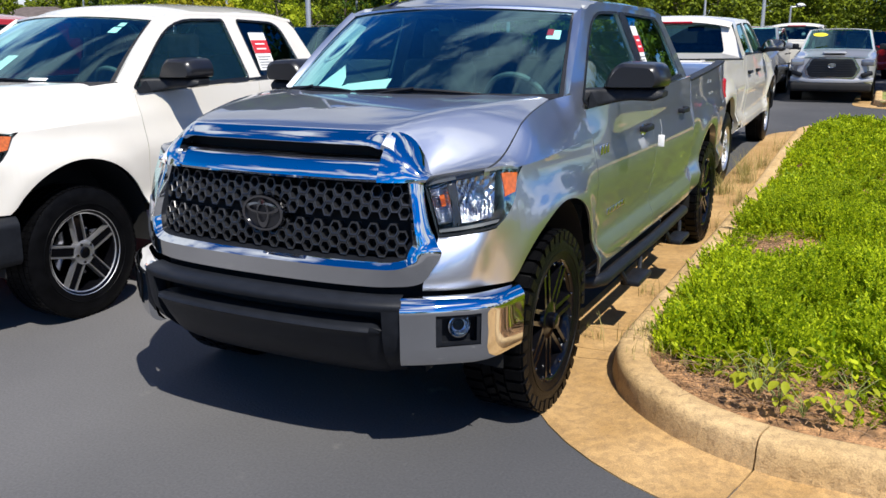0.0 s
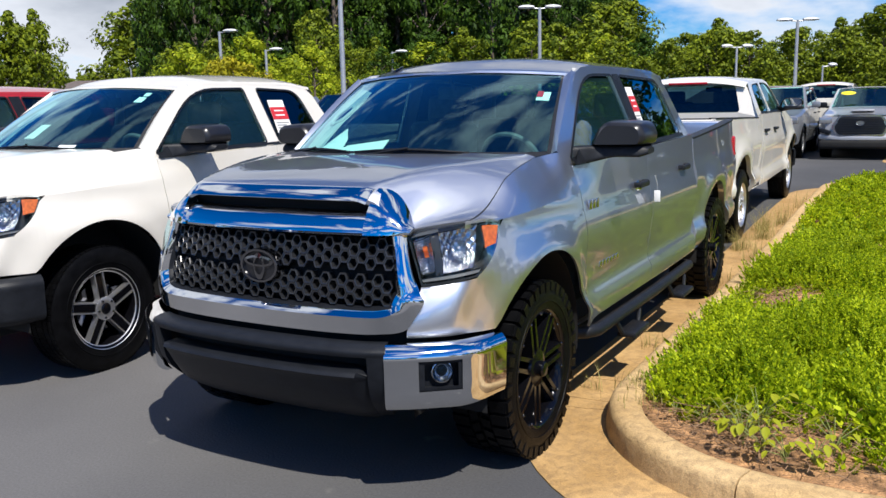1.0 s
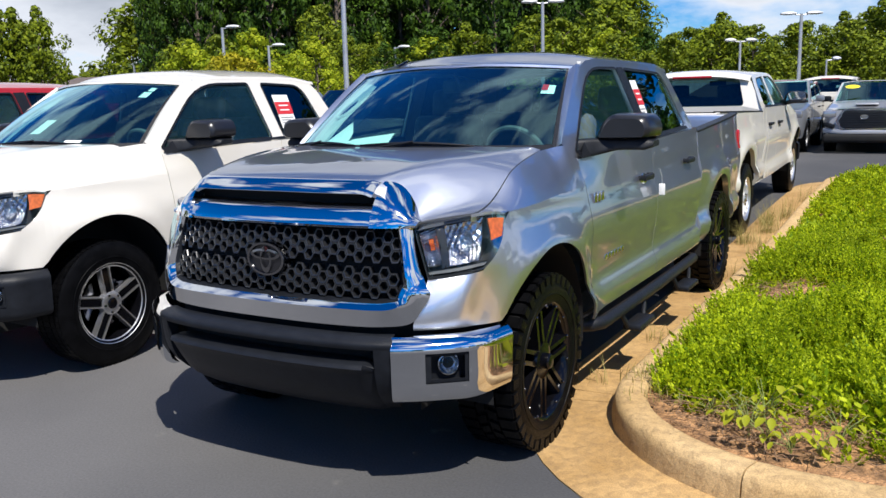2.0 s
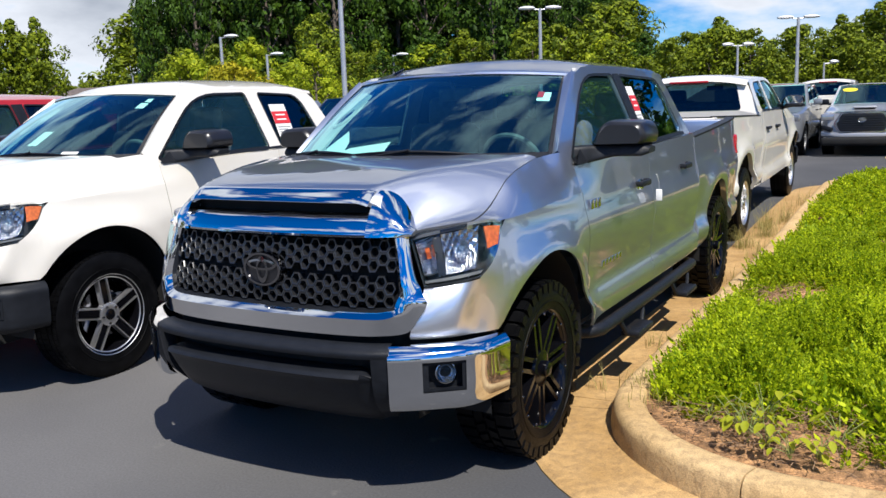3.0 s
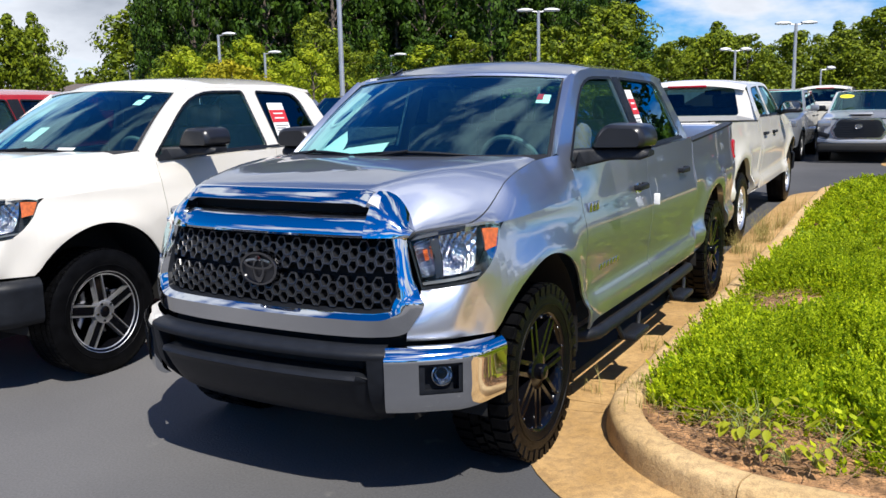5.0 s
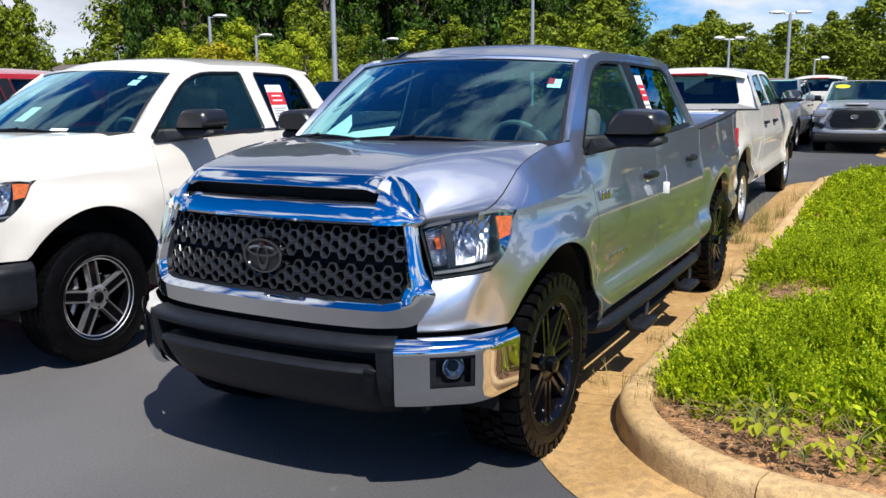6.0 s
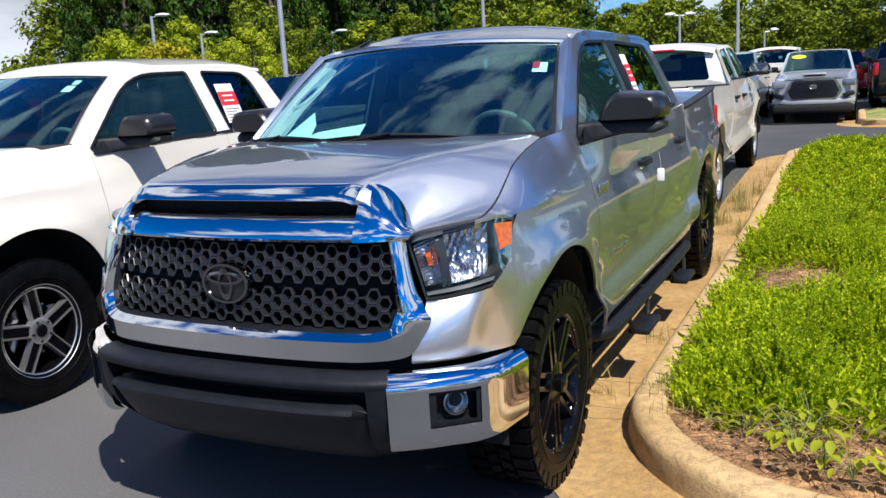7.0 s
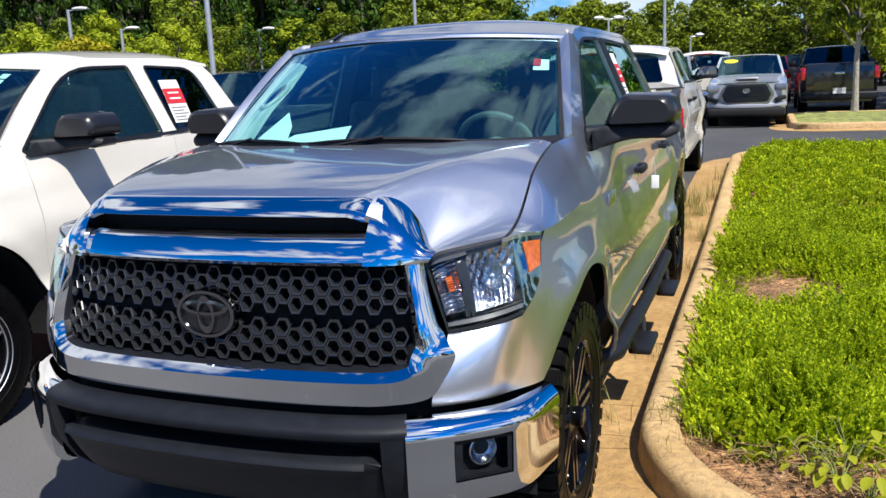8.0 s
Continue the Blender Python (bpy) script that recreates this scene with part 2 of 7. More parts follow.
def empty(name, m=None):
    ob = new(name)
    if m is not None:
        ob.matrix_world = m
    return ob


def quad_grid(bm, rows, flip=False):
    """Faces over a grid of points: rows of equal length."""
    vs = [[bm.verts.new(p) for p in row] for row in rows]
    for a, b in zip(vs, vs[1:]):
        for i in range(len(a) - 1):
            q = [a[i], a[i + 1], b[i + 1], b[i]]
            bm.faces.new(q[::-1] if flip else q)
    return vs


def block(bm, center, size, m=None, bevel=0.0, seg=2):
    """A box with rounded edges."""
    t = bmesh.ops.create_cube(bm, size=1)
    vs = t["verts"]
    mat = Matrix.Translation(center) @ (m or Matrix()) @ Matrix.Diagonal((*size, 1))
    bmesh.ops.transform(bm, matrix=mat, verts=vs)
    if bevel:
        es = list({e for v in vs for e in v.link_edges})
        bmesh.ops.bevel(bm, geom=es, offset=bevel, segments=seg, affect="EDGES", profile=0.5)


def lathe(bm, profile, n=48, arc=None):
    """Turns (radius, x) round the x axis."""
    rings = []
    for r, x in profile:
        rings.append([bm.verts.new((x, r * math.cos(2 * math.pi * k / n), r * math.sin(2 * math.pi * k / n))) for k in range(n)])
    for a, b in zip(rings, rings[1:]):
        for k in range(n):
            bm.faces.new((a[k], b[k], b[(k + 1) % n], a[(k + 1) % n]))


def tube(bm, pts, r, n=8, cap=True):
    """A round bar along points; r a number or a radius for each point."""
    pts = [Vector(p) for p in pts]
    rs = r if isinstance(r, (list, tuple)) else [r] * len(pts)
    rings = []
    ref = Vector((0, 0, 1))
    for i, p in enumerate(pts):
        d = (pts[min(i + 1, len(pts) - 1)] - pts[max(i - 1, 0)]).normalized()
        if abs(d.dot(ref)) > 0.95:
            ref = Vector((1, 0, 0))
        u = d.cross(ref).normalized()
        v = d.cross(u).normalized()
        rings.append([bm.verts.new(p + (u * math.cos(2 * math.pi * k / n) + v * math.sin(2 * math.pi * k / n)) * rs[i]) for k in range(n)])
    for a, b in zip(rings, rings[1:]):
        for k in range(n):
            bm.faces.new((a[k], a[(k + 1) % n], b[(k + 1) % n], b[k]))
    if cap:
        bm.faces.new(rings[0][::-1])
        bm.faces.new(rings[-1])


def ball(bm, c, size, m=None, u=16, v=10):
    t = bmesh.ops.create_uvsphere(bm, u_segments=u, v_segments=v, radius=1)
    bmesh.ops.transform(bm, matrix=Matrix.Translation(c) @ (m or Matrix()) @ Matrix.Diagonal((*size, 1)), verts=t["verts"])


def rounded(pts, r, n=5):
    """A closed outline with its corners rounded; r a number or one for each corner."""
    out = []
    k = len(pts)
    for i in range(k):
        p, a, b = Vector(pts[i]), Vector(pts[i - 1]), Vector(pts[(i + 1) % k])
        ri = r[i] if isinstance(r, (list, tuple)) else r
        da, db = (a - p), (b - p)
        la, lb = min(ri, da.length * 0.45), min(ri, db.length * 0.45)
        s, e = p + da.normalized() * la, p + db.normalized() * lb
        for j in range(n + 1):
            t = j / n
            out.append(tuple(s * (1 - t) ** 2 + p * 2 * t * (1 - t) + e * t * t))
    return out


def sheet(bm, outline, holes, place, flip=False):
    """A flat outline with holes, filled, then laid on a surface by place(u, v)."""
    edges = []
    for loop in [outline] + holes:
        vs = [bm.verts.new((u, v, 0)) for u, v in loop]
        edges += [bm.edges.new((vs[i], vs[(i + 1) % len(vs)])) for i in range(len(vs))]
    verts = list({v for e in edges for v in e.verts})
    res = bmesh.ops.triangle_fill(bm, edges=edges, use_beauty=True, normal=(0, 0, 1))
    faces = [g for g in res["geom"] if isinstance(g, bmesh.types.BMFace)]
    for v in verts:
        v.co = place(v.co.x, v.co.y)
    if flip:
        bmesh.ops.reverse_faces(bm, faces=faces)


def ring(bm, outer, inner, place, flip=False):
    """A closed band between two outlines of equal length."""
    a = [bm.verts.new(place(*p)) for p in outer]
    b = [bm.verts.new(place(*p)) for p in inner]
    for i in range(len(a)):
        j = (i + 1) % len(a)
        q = (a[i], a[j], b[j], b[i])
        bm.faces.new(q[::-1] if flip else q)


def shrink(loop, d):
    """An outline moved inwards by about d."""
    n = len(loop)
    area = sum(loop[i][0] * loop[(i + 1) % n][1] - loop[(i + 1) % n][0] * loop[i][1] for i in range(n))
    sg = 1 if area > 0 else -1
    out = []
    for i in range(n):
        a, b = Vector(loop[i - 1]), Vector(loop[(i + 1) % n])
        t = (b - a)
        t = t.normalized() if t.length else Vector((1, 0))
        out.append((loop[i][0] - sg * t.y * d, loop[i][1] + sg * t.x * d))
    return out


def lerp(a, b, t):
    return a + (b - a) * t


def smoothstep(a, b, x):
    t = max(0.0, min(1.0, (x - a) / (b - a)))
    return t * t * (3 - 2 * t)


def curve_fn(pts):
    """A smooth function through a few points."""
    xs = [p[0] for p in pts]
    ys = [p[1] for p in pts]
    ms = []
    for i in range(len(xs)):
        a, b = max(0, i - 1), min(len(xs) - 1, i + 1)
        ms.append((ys[b] - ys[a]) / (xs[b] - xs[a]))

    def f(x):
        if x <= xs[0]:
            return ys[0]
        if x >= xs[-1]:
            return ys[-1]
        i = max(j for j in range(len(xs)) if xs[j] <= x)
        h = xs[i + 1] - xs[i]
        t = (x - xs[i]) / h
        return ((1 + 2 * t) * (1 - t) ** 2 * ys[i] + t * (1 - t) ** 2 * h * ms[i] + t * t * (3 - 2 * t) * ys[i + 1] + t * t * (t - 1) * h * ms[i + 1])
    return f


# ---- the pickup's plan: a line round the body from the middle of the nose to the tail ----
PLAN = [(0, -.865), (.2, -.861), (.4, -.846), (.56, -.817), (.68, -.770), (.79, -.706), (.892, -.607), (.958, -.465), (.986, -.285),
        (.998, -.08), (1.0, .3), (1.0, 1.0), (1.0, 2.2), (.99, 3.2), (.975, 4.0), (.95, 4.6), (.925, 4.86)]


def plan_table():
    dense = []
    k = len(PLAN)
    for i in range(k - 1):
        p0 = Vector(PLAN[i - 1]) if i else Vector((-PLAN[1][0], PLAN[1][1]))
        p1, p2 = Vector(PLAN[i]), Vector(PLAN[i + 1])
        p3 = Vector(PLAN[min(i + 2, k - 1)])
        for j in range(24):
            t = j / 24
            dense.append(0.5 * ((2 * p1) + (p2 - p0) * t + (2 * p0 - 5 * p1 + 4 * p2 - p3) * t * t + (3 * p1 - p0 - 3 * p2 + p3) * t ** 3))
    dense.append(Vector(PLAN[-1]))
    arc = [0.0]
    for a, b in zip(dense, dense[1:]):
        arc.append(arc[-1] + (b - a).length)
    return np.array(arc), np.array([p.x for p in dense]), np.array([p.y for p in dense])


ARC, PX, PY = plan_table()


def s_x(x):
    return float(np.interp(x, PX[:200], ARC[:200]))


def s_y(y):
    return float(np.interp(y, PY[24:], ARC[24:]))


def y_s(s):
    return float(np.interp(abs(s), ARC, PY))


def nose_lean(x, z):
    """How far the upright nose leans back above the lower bar."""
    return .060 * smoothstep(.86, 1.17, z) * (1 - smoothstep(.64, .80, abs(x)))


def on_body(s, z, off=0.0):
    """A point on the body: s along the plan line (minus: the other flank), z up, off outwards."""
    a = abs(s)
    x, y = np.interp(a, ARC, PX), np.interp(a, ARC, PY)
    e = 0.02
    tx = np.interp(a + e, ARC, PX) - np.interp(max(a - e, 0), ARC, PX)
    ty = np.interp(a + e, ARC, PY) - np.interp(max(a - e, 0), ARC, PY)
    l = math.hypot(tx, ty)
    x, y = x + ty / l * off, y - tx / l * off + nose_lean(x, z)
    return Vector((x if s >= 0 else -x, y, z))


def skin(bm, ss, zb, zt, off, rows, lip=0.018, hole=None):
    """A body panel over columns ss, from zb(s) to zt(s), its rim turned inwards. rows: shares of the height, or a number.
    hole: (s0, s1, z0, z1) left open."""
    ss = sorted(ss)
    fr = [j / rows for j in range(rows + 1)] if isinstance(rows, int) else rows
    grid = []
    for s in ss:
        lo, hi = zb(abs(s)), zt(abs(s))
        grid.append([(s, lerp(lo, hi, f)) for f in fr])
    vs = [[bm.verts.new(on_body(s, z, off(abs(s), z))) for s, z in col] for col in grid]
    for i in range(len(vs) - 1):
        for j in range(len(fr) - 1):
            if hole:
                sm, zm = (ss[i] + ss[i + 1]) / 2, (grid[i][j][1] + grid[i][j + 1][1]) / 2
                if hole[0] < abs(sm) < hole[1] and hole[2] < zm < hole[3]:
                    continue
            bm.faces.new((vs[i][j], vs[i + 1][j], vs[i + 1][j + 1], vs[i][j + 1]))
    if lip:
        edge = [(i, 0) for i in range(len(vs))] + [(len(vs) - 1, j) for j in range(1, len(fr))]
        edge += [(i, len(fr) - 1) for i in range(len(vs) - 2, -1, -1)] + [(0, j) for j in range(len(fr) - 2, 0, -1)]
        inner = []
        for i, j in edge:
            s, z = grid[i][j]
            inner.append(bm.verts.new(on_body(s, z, off(abs(s), z) - lip)))
        for k in range(len(edge)):
            a, b = edge[k], edge[(k + 1) % len(edge)]
            bm.faces.new((vs[b[0]][b[1]], vs[a[0]][a[1]], inner[k], inner[(k + 1) % len(edge)]))
    return vs


def span(a, b, n, sg=1, extra=()):
    ss = sorted(set([round(lerp(a, b, i / n), 5) for i in range(n + 1)] + [round(e, 5) for e in extra if a < e < b]))
    return [sg * s for s in ss]


FLANK = curve_fn([(.40, -.085), (.45, -.05), (.50, -.012), (.55, -.002), (.60, -.002), (.66, -.033), (.74, -.028), (.88, -.008), (.96, 0), (1.03, -.008), (1.10, -.026), (1.14, -.034), (1.20, -.040), (1.27, -.045), (1.34, -.052)])
ARCH_Z, ARCH_R = 0.45, 0.52
AXLES = (0.0, 3.70)


def flank(s, z):
    """How far the body's side lies off the plan line at a height, with the swell over the wheels."""
    y = y_s(s)
    o = FLANK(z)
    if -.1 < y < .95:                                    # the screen's foot draws the upper side in
        o -= .072 * ((.95 - max(y, .3)) / .65) ** 1.4 * smoothstep(1.15, 1.30, z) * smoothstep(-.1, .3, y)
    for ax in AXLES:
        d = math.hypot(y - ax, z - ARCH_Z)
        o += 0.034 * math.exp(-((d - ARCH_R) / 0.11) ** 2) * smoothstep(1.15, 0.9, z)
    return o


def arch(y):
    z = 0.0
    for ax in AXLES:
        if abs(y - ax) < ARCH_R:
            z = max(z, ARCH_Z + math.sqrt(ARCH_R ** 2 - (y - ax) ** 2) * 1.0)
    return z


def arch_columns(ax):
    return [s_y(ax + ARCH_R * 0.9995 * math.cos(math.pi * k / 26)) for k in range(27)]


def belt(y):
    return 1.285 + 0.028 * y


# ---- wheels ----
def tyre_mesh(R, rim, W, rugged):
    bm = bmesh.new()
    h = W / 2
    base = R - (0.013 if rugged else 0.004)
    prof = [(rim, -h + .02), (rim + .012, -h + .004), (rim + .03, -h - .002), ((R + rim) / 2, -h - .008), (base - .03, -h + .002), (base - .006, -h + .014),
            (base, -h + .03), (base, h - .03), (base - .006, h - .014), (base - .03, h - .002), ((R + rim) / 2, h + .008), (rim + .03, h + .002),
            (rim + .012, h - .004), (rim, h - .02)]
    lathe(bm, prof, 72)
    # raised ring on the wall
    for sgn in (-1, 1):
        r0 = rim + .045
        lathe(bm, [(r0, sgn * (h + .002)), (r0 + .003, sgn * (h + .008)), (r0 + .008, sgn * (h + .008)), (r0 + .011, sgn * (h + .003))], 72)

    def lug(a0, a1, x0, x1, r0, r1, skew=0.0):
        pts = []
        for r in (r0, r1):
            for a, x in ((a0, x0), (a1, x0), (a1 + skew, x1), (a0 + skew, x1)):
                pts.append(bm.verts.new((x, r * math.cos(a), r * math.sin(a))))
        for f in ((4, 5, 6, 7), (0, 1, 5, 4), (1, 2, 6, 5), (2, 3, 7, 6), (3, 0, 4, 7)):
            bm.faces.new([pts[i] for i in f])
    if rugged:
        n = 38
        st = 2 * math.pi / n
        for k in range(n):
            a = k * st
            for sgn in (-1, 1):
                o = st * 0.5 if sgn > 0 else 0
                long = 0.0 if k % 2 else 0.012
                lug(a + o, a + o + st * .74, sgn * .058, sgn * (h - .006), base - .004, R)
                lug(a + o + st * .04, a + o + st * .70, sgn * (h - .010), sgn * (h + .006), base - .035 - long, R - .008)
                lug(a + o + st * .3, a + o + st * .92, sgn * .006, sgn * .05, base - .004, R, 0.25 * st)
    else:
        n = 64
        st = 2 * math.pi / n
        for x0, x1 in ((-.118, -.088), (-.078, -.04), (-.03, .03), (.04, .078), (.088, .118)):
            for k in range(n):
                lug(k * st, k * st + st * .8, x0, x1, base - .003, R)
    bmesh.ops.recalc_face_normals(bm, faces=bm.faces)
    return bm


def spoke(bm, a, r0, r1, w0, w1, x0, x1, th, side=0.0):
    """A bar of a wheel from the hub (r0, x0) to the rim (r1, x1), at angle a, shifted sideways."""
    ca, sa = math.cos(a), math.sin(a)
    pts = []
    for dx in (-th, 0):
        for r, w, x in ((r0, w0, x0), (r1, w1, x1)):
            for t in (-1, 1):
                q = t * w / 2 * (1.25 if dx else .70) + side
                pts.append(bm.verts.new((x + dx, r * ca - q * sa, r * sa + q * ca)))
    for f in ((4, 5, 7, 6), (0, 1, 5, 4), (2, 3, 7, 6), (0, 2, 6, 4), (1, 3, 7, 5), (0, 1, 3, 2)):
        bm.faces.new([pts[i] for i in f])


MESHES = {}


def cached(key, make, material, angle=35):
    if key not in MESHES:
        bm = make()
        bmesh.ops.recalc_face_normals(bm, faces=bm.faces)
        bmesh.ops.remove_doubles(bm, verts=bm.verts, dist=0.00005)
        for e in bm.edges:
            if len(e.link_faces) == 2 and e.calc_face_angle(0) > radians(angle):
                e.smooth = False
        for f in bm.faces:
            f.smooth = True
        me = bpy.data.meshes.new(key)
        bm.to_mesh(me)
        bm.free()
        me.materials.append(material)
        MESHES[key] = me
    return MESHES[key]


def wheel(style, parent, m):
    """One wheel, its outer face towards +x. style: rugged (black), alloy (five twin spokes), steel (silver)."""
    R, rim, W = {"rugged": (.415, .272, .285), "alloy": (.402, .252, .262), "steel": (.402, .24, .262), "small": (.375, .225, .24)}[style]
    h = W / 2

    def barrel():
        bm = bmesh.new()
        lathe(bm, [(rim + .004, -h + .02), (rim - .02, -h + .03), (rim - .03, 0), (rim - .02, h - .035), (rim - .008, h - .012), (rim + .006, h - .004), (rim + .012, h - .010), (rim + .006, h - .022)], 64)
        lathe(bm, [(rim - .03, -.03), (.09, -.04), (.001, -.04)], 48)
        return bm
    wh = part("wheel", cached("wheel_barrel_" + style, barrel, MACHINED if style in ("steel", "small") else BLACK_GLOSS), None, parent)
    wh.matrix_local = m
    part("tyre", cached("tyre_" + style, lambda: tyre_mesh(R, rim - .004, W, style == "rugged"), RUBBER, 30), None, wh, "black rubber tyre with deep tread blocks" if style == "rugged" else "")

    if style == "rugged":
        def spokes():
            bm = bmesh.new()
            for sd in (-.026, .026):
                spoke(bm, 0, .05, rim - .004, .030, .026, h - .030, h - .016, .05, sd)
            return bm

        def hub():
            bm = bmesh.new()
            lathe(bm, [(.001, h - .02), (.05, h - .02), (.085, h - .028), (.095, h - .05), (.09, h - .09)], 40)
            return bm
        for k in range(7):
            sp = part("spoke", cached("spoke_rugged", spokes, BLACK_GLOSS), None, wh, "gloss black twin spoke")
            sp.matrix_local = Matrix.Rotation(2 * math.pi * k / 7 + .1, 4, "X")
        part("hub", cached("hub_rugged", hub, BLACK_GLOSS), None, wh)

        def cap():
            bm = bmesh.new()
            lathe(bm, [(.001, h + .012), (.03, h + .010), (.037, h + .002), (.038, h - .022)], 32)
            return bm
        part("hub_cap", cached("cap_rugged", cap, BLACK_GLOSS), None, wh, "gloss black hub cap")

        def bolt():
            bm = bmesh.new()
            ball(bm, (0, 0, 0), (.005, .006, .006), u=8, v=6)
            return bm
        for k in range(14):
            a = 2 * math.pi * (k + .5) / 14
            b = part("rim_bolt", cached("bolt", bolt, DARK_CHROME), None, wh)
            b.location = (h - .012, (rim - .012) * math.cos(a), (rim - .012) * math.sin(a))
    else:
        face = MACHINED

        def spokes():
            bm = bmesh.new()
            for sd in (-.031, .031):
                spoke(bm, 0, .05, rim - .004, .009, .014, h - .018, h - .022, .04, sd)
            if style != "alloy":
                spoke(bm, 0, .05, rim - .004, .07, .075, h - .026, h - .03, .03)
            return bm

        def hub():
            bm = bmesh.new()
            lathe(bm, [(.036, h - .014), (.058, h - .012), (.074, h - .018), (.078, h - .06)], 40)
            lathe(bm, [(rim - .016, h - .02), (rim - .004, h - .012), (rim + .008, h - .002)], 64)
            return bm
        for k in range(5):
            sp = part("spoke", cached("spoke_" + style, spokes, face), None, wh, "machined silver twin spoke")
            sp.matrix_local = Matrix.Rotation(2 * math.pi * k / 5 + math.pi / 2 + .12, 4, "X")
        part("hub", cached("hub_" + style, hub, face), None, wh, "machined rim and hub")
        if style == "alloy":
            def pockets():
                bm = bmesh.new()
                spoke(bm, 0, .06, rim - .006, .052, .058, h - .024, h - .028, .04)
                return bm
            for k in range(5):
                sp = part("spoke_inset", cached("pocket_" + style, pockets, BLACK_GLOSS), None, wh, "gloss black spoke inset")
                sp.matrix_local = Matrix.Rotation(2 * math.pi * k / 5 + math.pi / 2 + .12, 4, "X")

        def cap():
            bm = bmesh.new()
            lathe(bm, [(.001, h - .004), (.03, h - .006), (.036, h - .012), (.037, h - .03)], 32)
            return bm
        part("hub_cap", cached("cap_" + style, cap, BLACK_GLOSS if style == "alloy" else BADGE), None, wh, "")

        def nut():
            bm = bmesh.new()
            lathe(bm, [(.0005, h - .004), (.008, h - .005), (.0095, h - .03)], 8)
            return bm
        for k in range(5):
            a = 2 * math.pi * k / 5 + .75
            b = part("wheel_nut", cached("nut_" + style, nut, DARK_CHROME), None, wh)
            b.location = (0, .058 * math.cos(a), .058 * math.sin(a))

        def disc():
            bm = bmesh.new()
            lathe(bm, [(.05, h - .10), (.16, h - .10), (.165, h - .11), (.165, h - .13)], 40)
            block(bm, (h - .10, .13, .06), (.06, .09, .12), bevel=.015)
            return bm
        part("brake_disc", cached("disc", disc, DARK_CHROME), None, wh, "grey steel brake disc")
    return wh


# ---- pickup truck ----
def cab_x(y, z):
    """Half width of the cab's upper part, which leans in."""
    x = 0.957 - 0.415 * (z - 1.30)
    if y < 0.95:
        x -= 0.075 * ((0.95 - y) / 0.65) ** 1.4
    if y > 2.2:
        x -= 0.015 * (y - 2.2)
    return x


def shield(u, v, off=0.0):
    """The windscreen: u across (-1..1), v from base to roof."""
    y = lerp(0.05 + 0.24 * u * u + 0.16 * abs(u) ** 9, 0.80 + 0.14 * u * u, v)
    z = lerp(1.395 - 0.015 * u * u, 1.812 - 0.03 * u * u, v) + 0.022 * math.sin(math.pi * v)
    return Vector((u * lerp(0.832, 0.704, v), y - off * 0.6, z + off * 0.8))


HOOD_C = curve_fn([(0, 1.270), (.05, 1.296), (.15, 1.320), (.4, 1.352), (.75, 1.38), (1, 1.39)])
HOOD_E = curve_fn([(0, 1.167), (.2, 1.222), (.6, 1.322), (1, 1.375)])


# the headlamp's upper edge, over x
LAMP_TOP_Y = curve_fn([(.667, -.672), (.700, -.658), (.78, -.605), (.862, -.537), (.915, -.455), (.949, -.370)])
LAMP_TOP_Z = curve_fn([(.667, 1.108), (.700, 1.134), (.78, 1.150), (.862, 1.161), (.915, 1.167), (.949, 1.157)])
# its outer edge: y over z
LAMP_OUT_Y = curve_fn([(.947, -.548), (1.0, -.482), (1.072, -.418), (1.157, -.370)])
LAMP_OUT_Z = curve_fn([(-.548, .947), (-.482, 1.0), (-.418, 1.072), (-.370, 1.157)])


def hood_edge_x(y):
    return lerp(.868, .826, smoothstep(-.50, .30, y))


def hood_front(x):
    a = abs(x)
    mid = float(np.interp(a, PX[:200], PY[:200])) + .040 + nose_lean(a, 1.2)
    return lerp(mid, LAMP_TOP_Y(a) + .005, smoothstep(.61, .69, a))


def hood_z(x, v, y):
    """A flat middle, a ridge from each cap to the screen's corner, and a facet falling to the fender."""
    k = abs(x) / hood_edge_x(y)
    kc = lerp(.545, .95, v)
    q = max(0.0, min(1.0, (k - kc) / (1.0 - kc)))
    g = 1 - lerp(q ** .85, lerp(q, q * q * (3 - 2 * q), .25), smoothstep(0, .6, v))
    z = lerp(HOOD_E(v), HOOD_C(v), g)
    z = lerp(z, LAMP_TOP_Z(abs(x)) + .007, smoothstep(.53, lerp(.72, .95, smoothstep(0, .4, v)), abs(x)) * max(0.0, 1 - v / .50) ** 1.15)
    return z + .008 * (1 - k * k) + .004 * math.exp(-((k - .66) / .10) ** 2) * smoothstep(.1, .5, v)


def hood_edge_z(y):
    """Height of the hood's side edge."""
    v = max(0.0, min(1.0, (y + .535) / .76))
    return hood_z(hood_edge_x(y), v, y)


def lamp_foot(a):
    """The headlamp's lower edge, from beside the grille to the flank."""
    p, q = Vector((.735, -.683, .917)), on_body(s_y(-.548), .947, flank(s_y(-.548), .947) + .004)
    c = lerp(p, q, .5) + Vector((.022, -.028, -.006))
    return p * (1 - a) ** 2 + c * 2 * a * (1 - a) + q * a * a


def lamp_brow(a):
    """Its upper edge."""
    x = lerp(.667, .949, a ** .95)
    return Vector((x, LAMP_TOP_Y(x), LAMP_TOP_Z(x)))


def lamp_side(b):
    """Its outer edge, on the flank."""
    z = lerp(.947, 1.157, b)
    y = LAMP_OUT_Y(z)
    p = on_body(s_y(y), z, flank(s_y(y), z) + .004)
    return lerp(p, lamp_brow(1), smoothstep(.8, 1, b))


